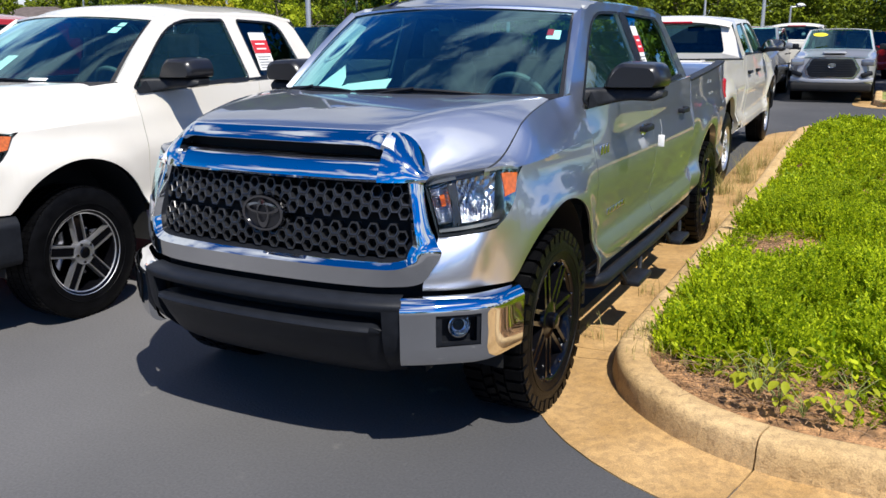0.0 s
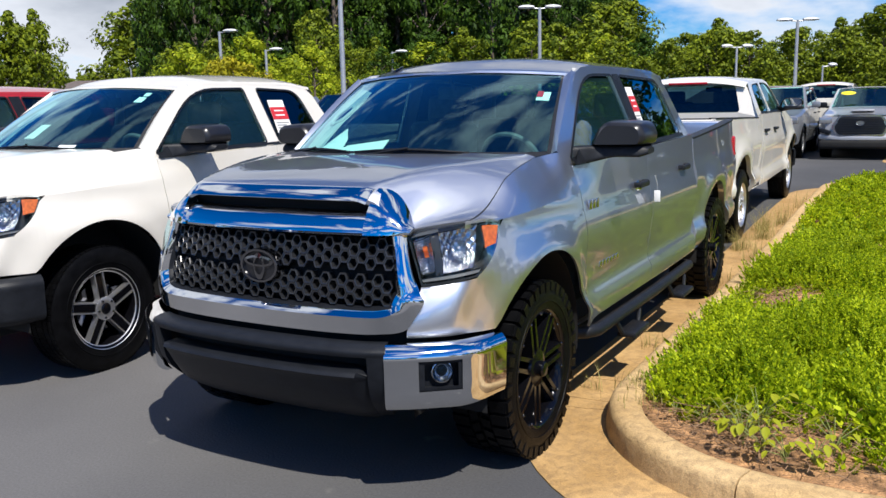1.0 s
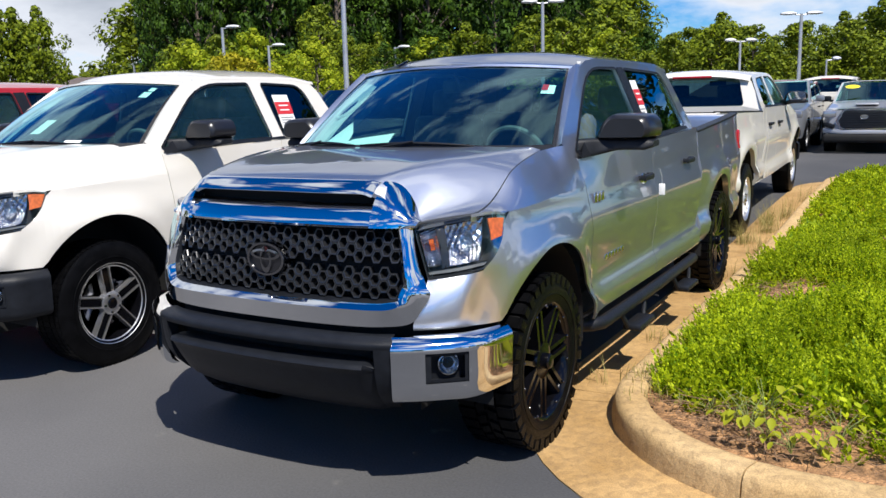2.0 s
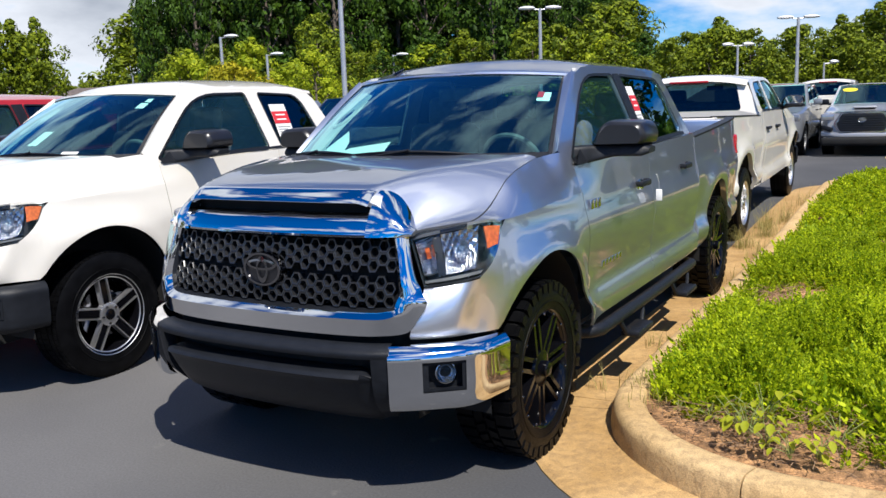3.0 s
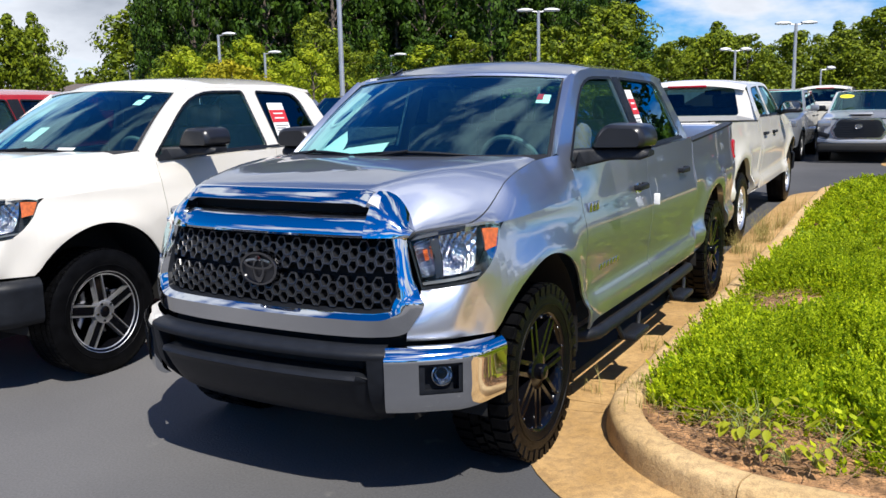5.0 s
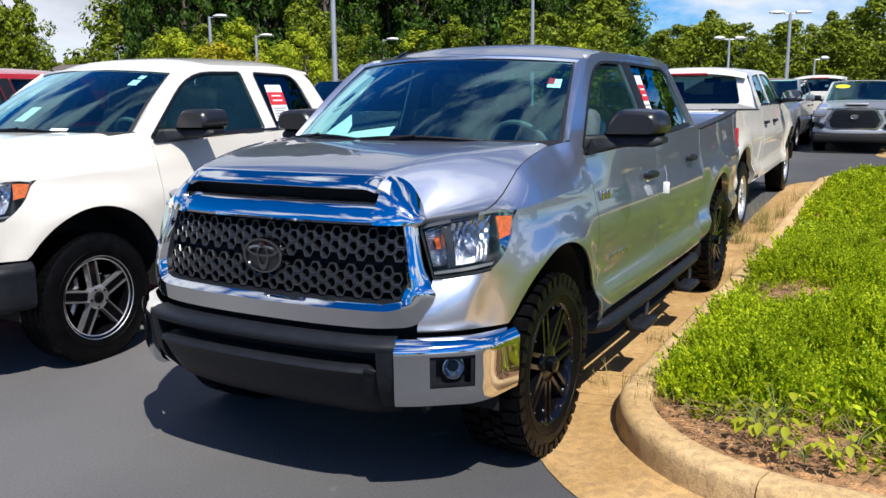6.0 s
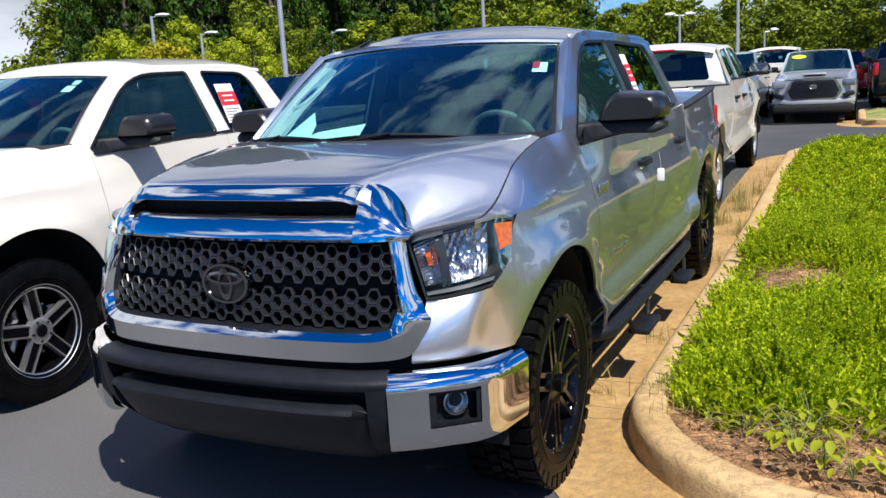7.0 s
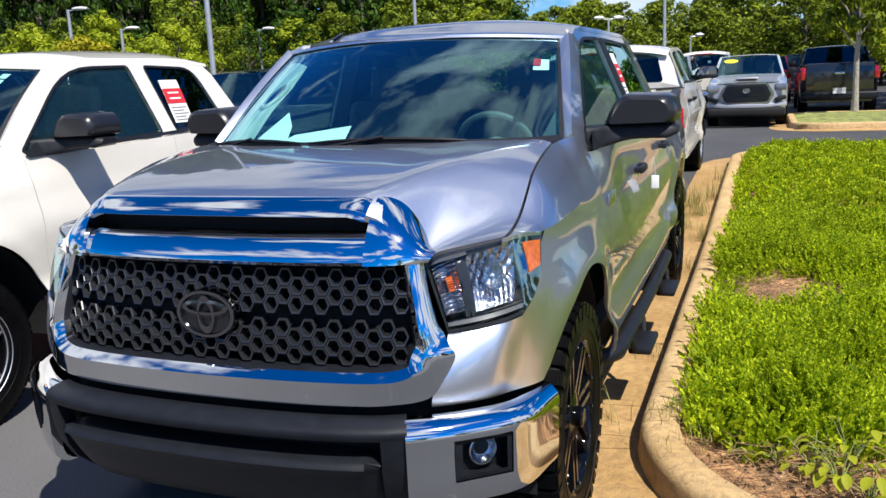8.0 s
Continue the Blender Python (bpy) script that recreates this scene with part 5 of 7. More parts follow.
NARROW = Matrix.Diagonal((.955, 1, 1, 1))
silver_truck = truck("pickup_truck", SILVER, True, "rugged", True, "silver crew-cab pickup with chrome nose and black off-road wheels", "pickups on the lot")
for ob in [silver_truck]:
    side_sticker(ob, 1.79, 1.92, 1.44, 1.72)
    st = screen_paper(ob, .86, .94, .62, .74, STICKER_WHITE, "inspection_sticker", "small white and red paper on the windscreen")
    screen_paper(st, .86, .90, .66, .74, STICKER_RED, "red_field", "red printed field", -.008)
    paper("leaflet", ob, STICKER_WHITE, [shield(-.40, .07, -.03), shield(.0, .07, -.03), shield(-.02, .20, -.04), shield(-.34, .14, -.04)], "white paper lying behind the windscreen")
    paper("leaflet", ob, STICKER_WHITE, [shield(-.60, .06, -.03), shield(-.36, .06, -.04), shield(-.42, .22, -.05), shield(-.51, .33, -.04)], "white folded paper standing behind the windscreen")
    # badges on the front door, a fob of white plastic on the handle
    for y0, y1, z0, z1, n, nm in ((.60, .76, 1.085, 1.135, 3, "engine_badge_bar"), (.78, 1.12, .752, .785, 6, "name_badge_bar")):
        for k in range(n):
            bm = bmesh.new()
            yc = lerp(y0, y1, (k + .5) / n)
            block(bm, (float(on_body(s_y(yc), z0, flank(s_y(yc), z0)).x) + .008, yc, (z0 + z1) / 2), (.008, (y1 - y0) / n * .72, z1 - z0), bevel=.003)
            part(nm, bm, BADGE, ob, "plain silver badge bar")
    bm = bmesh.new()
    block(bm, (1.05, 1.665, 1.05), (.040, .006, .07), bevel=.003)
    tube(bm, [(1.045, 1.63, 1.18), (1.05, 1.66, 1.13), (1.05, 1.665, 1.085)], .0015, 4)
    part("key_tag", bm, STICKER_WHITE, ob, "small white tag hanging from the door handle")
white_truck = truck("pickup_truck", WHITE, False, "alloy", False, "white extended-cab pickup with twin-spoke alloy wheels", "pickups on the lot")
side_sticker(white_truck, 1.83, 2.02, 1.42, 1.70)
screen_paper(white_truck, .72, .80, .74, .84, STICKER_WHITE, "inspection_sticker", "small white paper on the windscreen")
screen_paper(white_truck, .74, .80, .86, .93, STICKER_WHITE, "date_sticker", "tiny pale paper on the windscreen")
screen_paper(white_truck, .52, .66, .03, .06, STICKER_WHITE, "number_strip", "thin white paper strip at the screen's foot", .004)
screen_paper(white_truck, -.12, .02, .22, .42, STICKER_WHITE, "leaflet", "pale paper behind the windscreen", -.05)
silver_truck.matrix_world = Matrix.Translation((.05, 0, 0)) @ NARROW
white_truck.matrix_world = Matrix.Translation((-2.92, 0, 0)) @ NARROW


# ---- ground ----
def gz(y):
    """Height of the lot, which climbs gently away from the first row."""
    a = 0.027 * max(0.0, y - 4.4) * smoothstep(3.5, 8.0, y)
    return a if a < .11 else .11 + .07 * (1 - math.exp((.11 - a) / .07)) + .002 * max(0, min(y, 200) - 26)


def ground_sheet():
    bm = bmesh.new()
    ys = [-600, -120, -40, -15, -5, 0, 3.5] + [3.5 + .5 * i for i in range(1, 46)] + [30, 40, 60, 90, 140, 220, 400, 900]
    xs = [-900, -300, -120, -60, -30, -12, -5, 0, 3, 8, 20, 60, 120, 300, 900]
    quad_grid(bm, [[(x, y, gz(y)) for x in xs] for y in ys])
    return tagged(part("ground", bm, ASPHALT, angle=60), "dark grey asphalt parking lot", "ground", kind="structure")


ground_sheet()


# ---- planted islands with kerb and gutter ----
def island_loop(x0, x1, y0, y1, r, step=0.12):
    """Points and outward normals round a rounded rectangle, from the middle of its left side on, anticlockwise seen from below."""
    pts = []
    corners = [((x0 + r[0], y0 + r[0]), r[0], math.pi, 1.5 * math.pi), ((x1 - r[1], y0 + r[1]), r[1], 1.5 * math.pi, 2 * math.pi),
               ((x1 - r[2], y1 - r[2]), r[2], 0, .5 * math.pi), ((x0 + r[3], y1 - r[3]), r[3], .5 * math.pi, math.pi)]
    arcs = []
    for c, rr, a0, a1 in corners:
        n = max(6, int(rr * 1.57 / step))
        arcs.append([(Vector((c[0] + rr * math.cos(lerp(a0, a1, i / n)), c[1] + rr * math.sin(lerp(a0, a1, i / n)))), Vector((math.cos(lerp(a0, a1, i / n)), math.sin(lerp(a0, a1, i / n))))) for i in range(n + 1)])
    for k in range(4):
        pts += arcs[k]
        p, q = arcs[k][-1], arcs[(k + 1) % 4][0]
        n = max(1, int((q[0] - p[0]).length / (step * 3)))
        pts += [(lerp(p[0], q[0], i / n), q[1]) for i in range(1, n)]
    return pts


def sweep(bm, pts, profile, wob=0.003):
    rows = []
    for p, n in pts:
        g = gz(p.y)
        row = []
        for d, z in profile:
            w = noise.noise(Vector((p.x * 9 + d * 31, p.y * 9, z * 40))) * wob
            row.append((p.x + n.x * (d + w), p.y + n.y * (d + w), g + z + w))
        rows.append(row)
    vs = quad_grid(bm, rows, flip=True)
    for ends in (vs[0], vs[-1][::-1]):
        bm.faces.new(ends)


def island(prefix, loop, joints, kerb_label):
    """Kerb and gutter round an island, cast in lengths with open joints between them."""
    kerb = tagged(empty("kerb"), kerb_label, "kerb", kind="structure")
    gutter = tagged(empty("gutter"), "sandy concrete gutter pan stained with dirt", "gutter", kind="structure")
    closed = loop + loop[:1]
    cuts = sorted(joints) + [len(closed) - 1]
    a = 0
    for b in cuts:
        seg = closed[a:b + 1]
        a = b
        if len(seg) < 2:
            continue
        d0, d1 = (seg[1][0] - seg[0][0]).normalized() * .004, (seg[-1][0] - seg[-2][0]).normalized() * .004
        seg = [(seg[0][0] + d0, seg[0][1])] + seg[1:-1] + [(seg[-1][0] - d1, seg[-1][1])]
        bm = bmesh.new()
        sweep(bm, seg, [(.020, -.04), (.016, .018), (.010, .06), (.004, .105), (-.005, .130), (-.022, .144), (-.045, .150), (-.08, .151), (-.125, .150), (-.148, .145), (-.160, .128), (-.160, -.04)])
        part("kerb_length", bm, KERB_CONCRETE, kerb, angle=50)
        bm = bmesh.new()
        sweep(bm, seg, [(.435, -.04), (.435, .006), (.42, .008), (.30, .006), (.15, .008), (.08, .010), (.04, .014), (.0, .018), (.0, -.04)], .002)
        part("gutter_length", bm, CONCRETE, gutter, angle=50)


LOOP1 = island_loop(1.11, 6.6, -.275, 11.7, [1.05, 1.05, 1.0, 1.0])
joint1 = min(range(len(LOOP1)), key=lambda i: (LOOP1[i][0] - Vector((1.96, -.25))).length)
far_nose = [i for i in range(len(LOOP1)) if LOOP1[i][0].x < 1.13 and .9 < LOOP1[i][0].y < 10.5]
island("near", LOOP1, sorted({1, joint1, joint1 + 9, far_nose[len(far_nose) // 3], far_nose[2 * len(far_nose) // 3], far_nose[-1]}), "worn sandy concrete kerb round the planted island")
LOOP2 = island_loop(2.1, 9.0, 17.2, 21.9, [.8, .8, .8, .8])
island("far", LOOP2, [8, 20, 40], "low concrete kerb round the tree island")


def inset(loop, d):
    return [p - n * d for p, n in loop]


def inside(poly, x, y):
    c = False
    for i in range(len(poly)):
        a, b = poly[i - 1], poly[i]
        if (a.y > y) != (b.y > y) and x < (b.x - a.x) * (y - a.y) / (b.y - a.y) + a.x:
            c = not c
    return c


def edge_gap(loop, x, y):
    return min((p.x - x) ** 2 + (p.y - y) ** 2 for p in loop) ** .5


def soil(name, loop, z0, label, mat, rise=.06, step=.12):
    poly = inset(loop, .15)
    xs, ys = [p.x for p in poly], [p.y for p in poly]
    bm = bmesh.new()
    nx, ny = int((max(xs) - min(xs)) / step) + 2, int((max(ys) - min(ys)) / step) + 2
    vs = {}

    def v(i, j):
        if (i, j) not in vs:
            x, y = min(xs) - .02 + i * step, min(ys) - .02 + j * step
            d = edge_gap(poly, x, y) if inside(poly, x, y) else 0
            z = gz(y) + z0 + rise * smoothstep(0, .8, d) + .018 * noise.noise(Vector((x * 4, y * 4, 0))) + .010 * noise.noise(Vector((x * 15, y * 15, 3)))
            vs[i, j] = bm.verts.new((x, y, z))
        return vs[i, j]
    for i in range(nx):
        for j in range(ny):
            if inside(poly, min(xs) + (i + .5) * step, min(ys) + (j + .5) * step):
                bm.faces.new((v(i, j), v(i + 1, j), v(i + 1, j + 1), v(i, j + 1)))
    return tagged(part(name, bm, mat), label, "soil", kind="structure")


soil("ground_soil", LOOP1, .105, "red-brown mulch and dry litter in the island", MULCH)
GRASS_SOIL = plain("dry_lawn", (.24, .26, .07), .9, wear=.4, size=.2, bump=.01, bump_size=.03)
soil("ground_lawn", LOOP2, .12, "yellowish mown lawn round the small tree", GRASS_SOIL, step=.4)


def leaf_mass(name, protos, places, mat, label, category="plant", parent=None, kind="stuff"):
    """One mesh of many small sprigs: each proto is an array of triangles' corners, each place (x, y, z, size, turn, tilt, lean, proto)."""
    chunks = []
    for x, y, z, s, a, tx, ty, k in places:
        p = protos[k]
        ca, sa = math.cos(a), math.sin(a)
        q = np.empty_like(p)
        q[:, 0] = (p[:, 0] * ca - p[:, 1] * sa) * s + p[:, 2] * s * tx + x
        q[:, 1] = (p[:, 0] * sa + p[:, 1] * ca) * s + p[:, 2] * s * ty + y
        q[:, 2] = p[:, 2] * s + z
        chunks.append(q)
    co = np.concatenate(chunks).astype(np.float32)
    me = bpy.data.meshes.new(name)
    n = len(co)
    me.vertices.add(n)
    me.vertices.foreach_set("co", co.ravel())
    me.loops.add(n)
    me.loops.foreach_set("vertex_index", np.arange(n, dtype=np.int32))
    me.polygons.add(n // 4)
    me.polygons.foreach_set("loop_start", np.arange(0, n, 4, dtype=np.int32))
    me.update(calc_edges=True)
    me.materials.append(mat)
    ob = new(name, me)
    ob.parent = parent
    return tagged(ob, label, category if parent is None else "", kind=kind)


def sprig(rng, length, leaves, leaf, spread):
    """An upright shoot of overlapping little leaves, as quads."""
    qs = []
    for i in range(leaves):
        t = (i + .5) / leaves
        a = i * 2.4 + rng.uniform(-.4, .4)
        h = length * (t * .9 + .05)
        r = spread * (1 - t * .75) * rng.uniform(.7, 1.2)
        base = np.array([0, 0, h - leaf * .3])
        out = np.array([math.cos(a), math.sin(a), 0])
        sidev = np.array([-math.sin(a), math.cos(a), 0]) * leaf * .36
        up = np.array([0, 0, leaf * rng.uniform(.6, 1.1)])
        tip = base + out * r + up
        midp = base + out * r * .55 + up * .45
        qs += [base, midp - sidev, tip, midp + sidev]
    return np.array(qs)


def tuft(rng, shoots, length, leaves, leaf, spread):
    parts_ = []
    for k in range(shoots):
        p = sprig(rng, length * rng.uniform(.65, 1.1), leaves, leaf, spread)
        a, tl = rng.uniform(0, 6.28), rng.uniform(.1, .55)
        off = rng.uniform(0, .035)
        p[:, 0] += p[:, 2] * tl * math.cos(a) + off * math.cos(a)
        p[:, 1] += p[:, 2] * tl * math.sin(a) + off * math.sin(a)
        parts_.append(p)
    return np.concatenate(parts_)


rng = random.Random(5)
TUFTS = [tuft(rng, 6, .105, 19, .0138, .0145) for k in range(10)]
TUFTS_LOW = [tuft(rng, 4, .09, 7, .026, .022) for k in range(5)]
TUFTS_FAR = [tuft(rng, 5, .125, 10, .029, .024) for k in range(6)]
POLY1 = inset(LOOP1, .20)


def cover(x, y):
    """How thick the creeping juniper stands at a place, 0 to 1."""
    if not inside(POLY1, x, y):
        return 0
    c = 1.0
    c *= 1 - min(1, math.exp(-(((x - 1.68) / .25) ** 2 + ((y - 2.85) / .48) ** 2)) * 2.8)
    c *= 1 - min(1, math.exp(-(((x - 2.05) / .24) ** 2 + ((y - 2.66) / .28) ** 2)) * 2.0)
    nose = math.hypot(x - 1.75, (y - .10) * 1.5)
    c *= smoothstep(.42, .85, nose + .18 * noise.noise(Vector((x * 3, y * 3, 7))))
    if y < .95 and x < 1.62:
        c *= .85 * smoothstep(.38, .62, y + .12 * noise.noise(Vector((x * 6, y * 6, 3))))
    c *= smoothstep(-.05, .35, y + .4 * noise.noise(Vector((x * 2.1, 4, 1))) - .18 * (x - 2.2)) if x < 3.2 else 1
    return max(0, c)


def mound(x, y):
    return .16 + .12 * noise.noise(Vector((x * 1.6, y * 1.6, 2))) + .12 * noise.noise(Vector((x * 3.7, y * 3.7, 9))) + .115 * noise.noise(Vector((x * 9, y * 9, 5)))


near, low_, far_ = [], [], []
for k in range(9500):
    x, y = rng.uniform(1.3, 5.4), rng.uniform(-.2, 5.0)
    if x > 2.6 + .42 * (y + .9):
        continue
    c = cover(x, y)
    if rng.random() < c * (1.0 if y < 3.2 else .6):
        d = edge_gap(POLY1, x, y)
        h = max(.02, mound(x, y)) * smoothstep(-.1, .45, d) * min(1, c * c + .08)
        near.append((x, y, gz(y) + .13 + h - .045, rng.uniform(.8, 1.6), rng.uniform(0, 6.28), rng.uniform(-.45, .45), rng.uniform(-.45, .45), rng.randrange(10)))
        low_.append((x + rng.uniform(-.04, .04), y + rng.uniform(-.04, .04), gz(y) + .12 + h * rng.uniform(.2, .7) - .05, rng.uniform(1, 1.8), rng.uniform(0, 6.28), rng.uniform(-.5, .5), rng.uniform(-.5, .5), rng.randrange(5)))
for k in range(11000):
    x, y = rng.uniform(1.3, 6.3), rng.uniform(-.1, 11.5)
    if y < 5.0 and x < 2.6 + .42 * (y + .9):
        continue
    c = cover(x, y)
    if rng.random() < c:
        d = edge_gap(POLY1, x, y)
        h = max(.03, mound(x, y) * .8) * smoothstep(-.1, .45, d)
        far_.append((x, y, gz(y) + .13 + h * rng.uniform(.5, 1) - .05, rng.uniform(.8, 1.25), rng.uniform(0, 6.28), rng.uniform(-.35, .35), rng.uniform(-.35, .35), rng.randrange(6)))
leaf_mass("juniper_undergrowth", TUFTS_LOW, low_, NEEDLE, "shaded lower shoots of the creeping juniper")
leaf_mass("juniper_shrubs", TUFTS, near, NEEDLE, "bright green creeping juniper filling the planted island")
leaf_mass("juniper_shrubs", TUFTS_FAR, far_, NEEDLE, "bright green creeping juniper at the island's far end")

# dry twigs and needles in the bare spots
TWIG = plain("dry_twig", (.27, .165, .09), .85, wear=.3, size=.02)
bm = bmesh.new()
for k in range(1150):
    q = rng.random()
    if q < .30:
        x, y = rng.gauss(1.60, .16), rng.gauss(2.85, .24)
    elif q < .4:
        x, y = rng.gauss(2.08, .12), rng.gauss(2.65, .12)
    else:
        x, y = rng.gauss(1.9, .32), rng.gauss(.22, .22)
    if not inside(POLY1, x, y):
        continue
    a, l = rng.uniform(0, 6.28), rng.uniform(.03, .14)
    z = .155 + .05 * smoothstep(0, .8, edge_gap(POLY1, x, y)) + rng.uniform(-.01, .035)
    r = rng.uniform(.0008, .0022)
    bend = rng.uniform(-.02, .02)
    tube(bm, [(x, y, z), (x + l * .5 * math.cos(a) - bend * math.sin(a), y + l * .5 * math.sin(a) + bend * math.cos(a), z + rng.uniform(0, .02)), (x + l * math.cos(a), y + l * math.sin(a), z + rng.uniform(-.015, .03))], r, 3, cap=False)
tagged(part("dry_twigs", bm, TWIG), "grey-brown dry twigs and needles on the mulch", "litter", kind="stuff")

# broad-leaved weeds at the island's nose
WEED = leaf_material("weed_leaf", (.32, .38, .018), (.64, .62, .05), .45)
STEM = plain("weed_stem", (.22, .26, .07), .7, wear=.2, size=.02)


def weed(x, y, h, n, size):
    root = tagged(empty("weed_plant", pose(x, y, .14)), "young broad-leaved weed with yellow-green leaves in the mulch", "weed", "weeds in the mulch")
    bms = bmesh.new()
    blades = []
    for k in range(n):
        a = k * 2.4 + rng.uniform(-.5, .5)
        hh = h * rng.uniform(.45, 1)
        r = h * rng.uniform(.25, .7)
        top_ = Vector((r * math.cos(a), r * math.sin(a), hh))
        tube(bms, [(0, 0, 0), (r * .3 * math.cos(a), r * .3 * math.sin(a), hh * .6), top_], [.003, .0022, .0015], 4, cap=False)
        s = size * rng.uniform(.6, 1.15)
        d = Vector((math.cos(a + rng.uniform(-.5, .5)), math.sin(a + rng.uniform(-.5, .5)), rng.uniform(-.7, .1))).normalized()
        u = d.cross(Vector((0, 0, 1))).normalized()
        nrm = u.cross(d)
        rows = []
        for i in range(6):
            t = i / 5
            w = s * .36 * math.sin(math.pi * (t * .92 + .06)) ** .8
            c = top_ + d * s * t - Vector((0, 0, 1)) * s * .25 * t * t
            rows.append([c - u * w + nrm * w * .35, c, c + u * w + nrm * w * .35])
        bml = bmesh.new()
        quad_grid(bml, rows)
        blades.append(bml)
    part("stem", bms, STEM, root)
    for bml in blades:
        part("leaf", bml, WEED, root, angle=180)


for x, y, h, n, s in ((1.78, .28, .16, 9, .085), (1.86, .17, .20, 11, .10), (1.95, .10, .15, 9, .09), (2.05, .05, .13, 8, .09), (2.16, .08, .12, 8, .08), (1.66, .36, .10, 6, .06),
                      (1.90, .34, .24, 8, .10), (2.22, .22, .18, 7, .08), (1.5, .42, .07, 6, .05)):
    weed(x, y, h * .95, n + 3, s * .56)

# grass in the kerb's joints
BLADE = leaf_material("grass_blade", (.26, .24, .06), (.52, .44, .18), .4)
for gx, gy, n, hh in ((1.0, 1.92, 26, .16), (1.22, .72, 40, .12), (.93, .95, 14, .22), (1.05, 5.4, 90, .25), (.80, 5.9, 120, .28), (.95, 6.6, 110, .30), (.85, 7.1, 120, .34), (1.0, 7.6, 90, .30), (1.05, 9.0, 40, .3), (1.30, 1.0, 30, .12), (1.02, 4.2, 24, .15), (1.35, .45, 30, .10)):
    bm = bmesh.new()
    for k in range(n):
        a, l = rng.uniform(0, 6.28), hh * rng.uniform(.4, 1.2)
        x0, y0 = rng.gauss(0, .05), rng.gauss(0, .10 if gy > 4 else .05)
        d, s_ = Vector((math.cos(a), math.sin(a), 0)), Vector((-math.sin(a), math.cos(a), 0)) * .0022
        lean = rng.uniform(.2, 1.0)
        quad_grid(bm, [[Vector((x0, y0, 0)) + d * l * lean * t * t + Vector((0, 0, l * (t - .35 * lean * t * t))) + q * s_ * (1 - t * .85) for q in (-1, 1)] for t in (0, .33, .66, 1)])
    ob = tagged(part("grass_tuft", bm, BLADE, angle=180), "thin dry grass growing in the gutter joint", "grass", "grass tufts in the gutter", kind="stuff")
    ob.matrix_world = pose(gx, gy, gz(gy) + (.008 if gx < 1.11 else .145))


# ---- trees ----
BARK = plain("bark", (.14, .11, .085), .9, wear=.4, size=.1, bump=.01, bump_size=.03)
BARK_PALE = plain("bark_pale", (.34, .30, .25), .85, wear=.3, size=.08, bump=.006, bump_size=.03)
LEAF_MID = leaf_material("tree_leaf_mid", (.042, .076, .006), (.27, .325, .016), .22)
LEAF_YELLOW = leaf_material("tree_leaf_yellow", (.24, .24, .010), (.54, .46, .028))
LEAF_LIGHT = leaf_material("tree_leaf_light", (.18, .26, .010), (.50, .54, .028))


def tree(seed, h, r, base, clumps, leaves, leaf, mat, label, bark=BARK, narrow=1.0):
    """A tapered trunk with limbs and a ragged crown of leaf clumps. base: where the crown begins, as a share of h."""
    rg = random.Random(seed)
    root = tagged(empty("tree"), label, "tree", "trees round the lot")
    bm = bmesh.new()
    pts = [(rg.uniform(-.02, .02) * h * t, rg.uniform(-.02, .02) * h * t, h * .92 * t) for t in (0, .1, .25, .45, .65, .85, 1)]
    r0 = .018 * h + .03
    tube(bm, pts, [r0 * 1.35, r0, r0 * .85, r0 * .65, r0 * .42, r0 * .2, r0 * .06], 9)
    part("trunk", bm, bark, root)
    bm = bmesh.new()
    centres = []
    for k in range(clumps):
        t = (k + .5) / clumps
        hz = h * lerp(base, .97, t ** .9)
        prof = math.sin(math.pi * min(1, (t * .86 + .16))) ** .65
        a = k * 2.39996 + rg.uniform(-.5, .5)
        rr = r * prof * rg.uniform(.35, 1.0)
        c = Vector((rr * math.cos(a) * narrow, rr * math.sin(a) * narrow, hz + rg.uniform(-.05, .05) * h))
        centres.append((c, r * rg.uniform(.17, .34) * (.6 + .5 * prof)))
        if k % 2 == 0:
            z0 = max(h * base * .7, hz - rr * .7)
            tube(bm, [(0, 0, z0), (c.x * .5, c.y * .5, lerp(z0, c.z, .62)), tuple(c)], [r0 * .35, r0 * .22, r0 * .06], 5, cap=False)
    tagged(part("branchwork", bm, bark, root), kind="stuff")
    g = np.random.default_rng(seed)
    out = []
    for c, cr in centres:
        n = leaves
        d = g.normal(size=(n, 3))
        d /= np.linalg.norm(d, axis=1)[:, None]
        rad = cr * g.uniform(.45, 1.12, n) ** .6
        p = np.array(c)[None, :] + d * rad[:, None] * np.array([1, 1, .72])
        face = d + g.normal(size=(n, 3)) * .26 + np.array([0, 0, .25])
        u = np.cross(face, g.normal(size=(n, 3)))
        u /= np.linalg.norm(u, axis=1)[:, None] + 1e-6
        v = np.cross(face, u)
        v /= np.linalg.norm(v, axis=1)[:, None] + 1e-6
        s = leaf * g.uniform(.55, 1.25, n)[:, None]
        out.append(np.stack([p - u * s, p - v * s * .55, p + u * s, p + v * s * .55], axis=1).reshape(-1, 3))
    crown = leaf_mass("crown", [np.concatenate(out)], [(0, 0, 0, 1, 0, 0, 0, 0)], mat, "", parent=root, kind="")
    return root


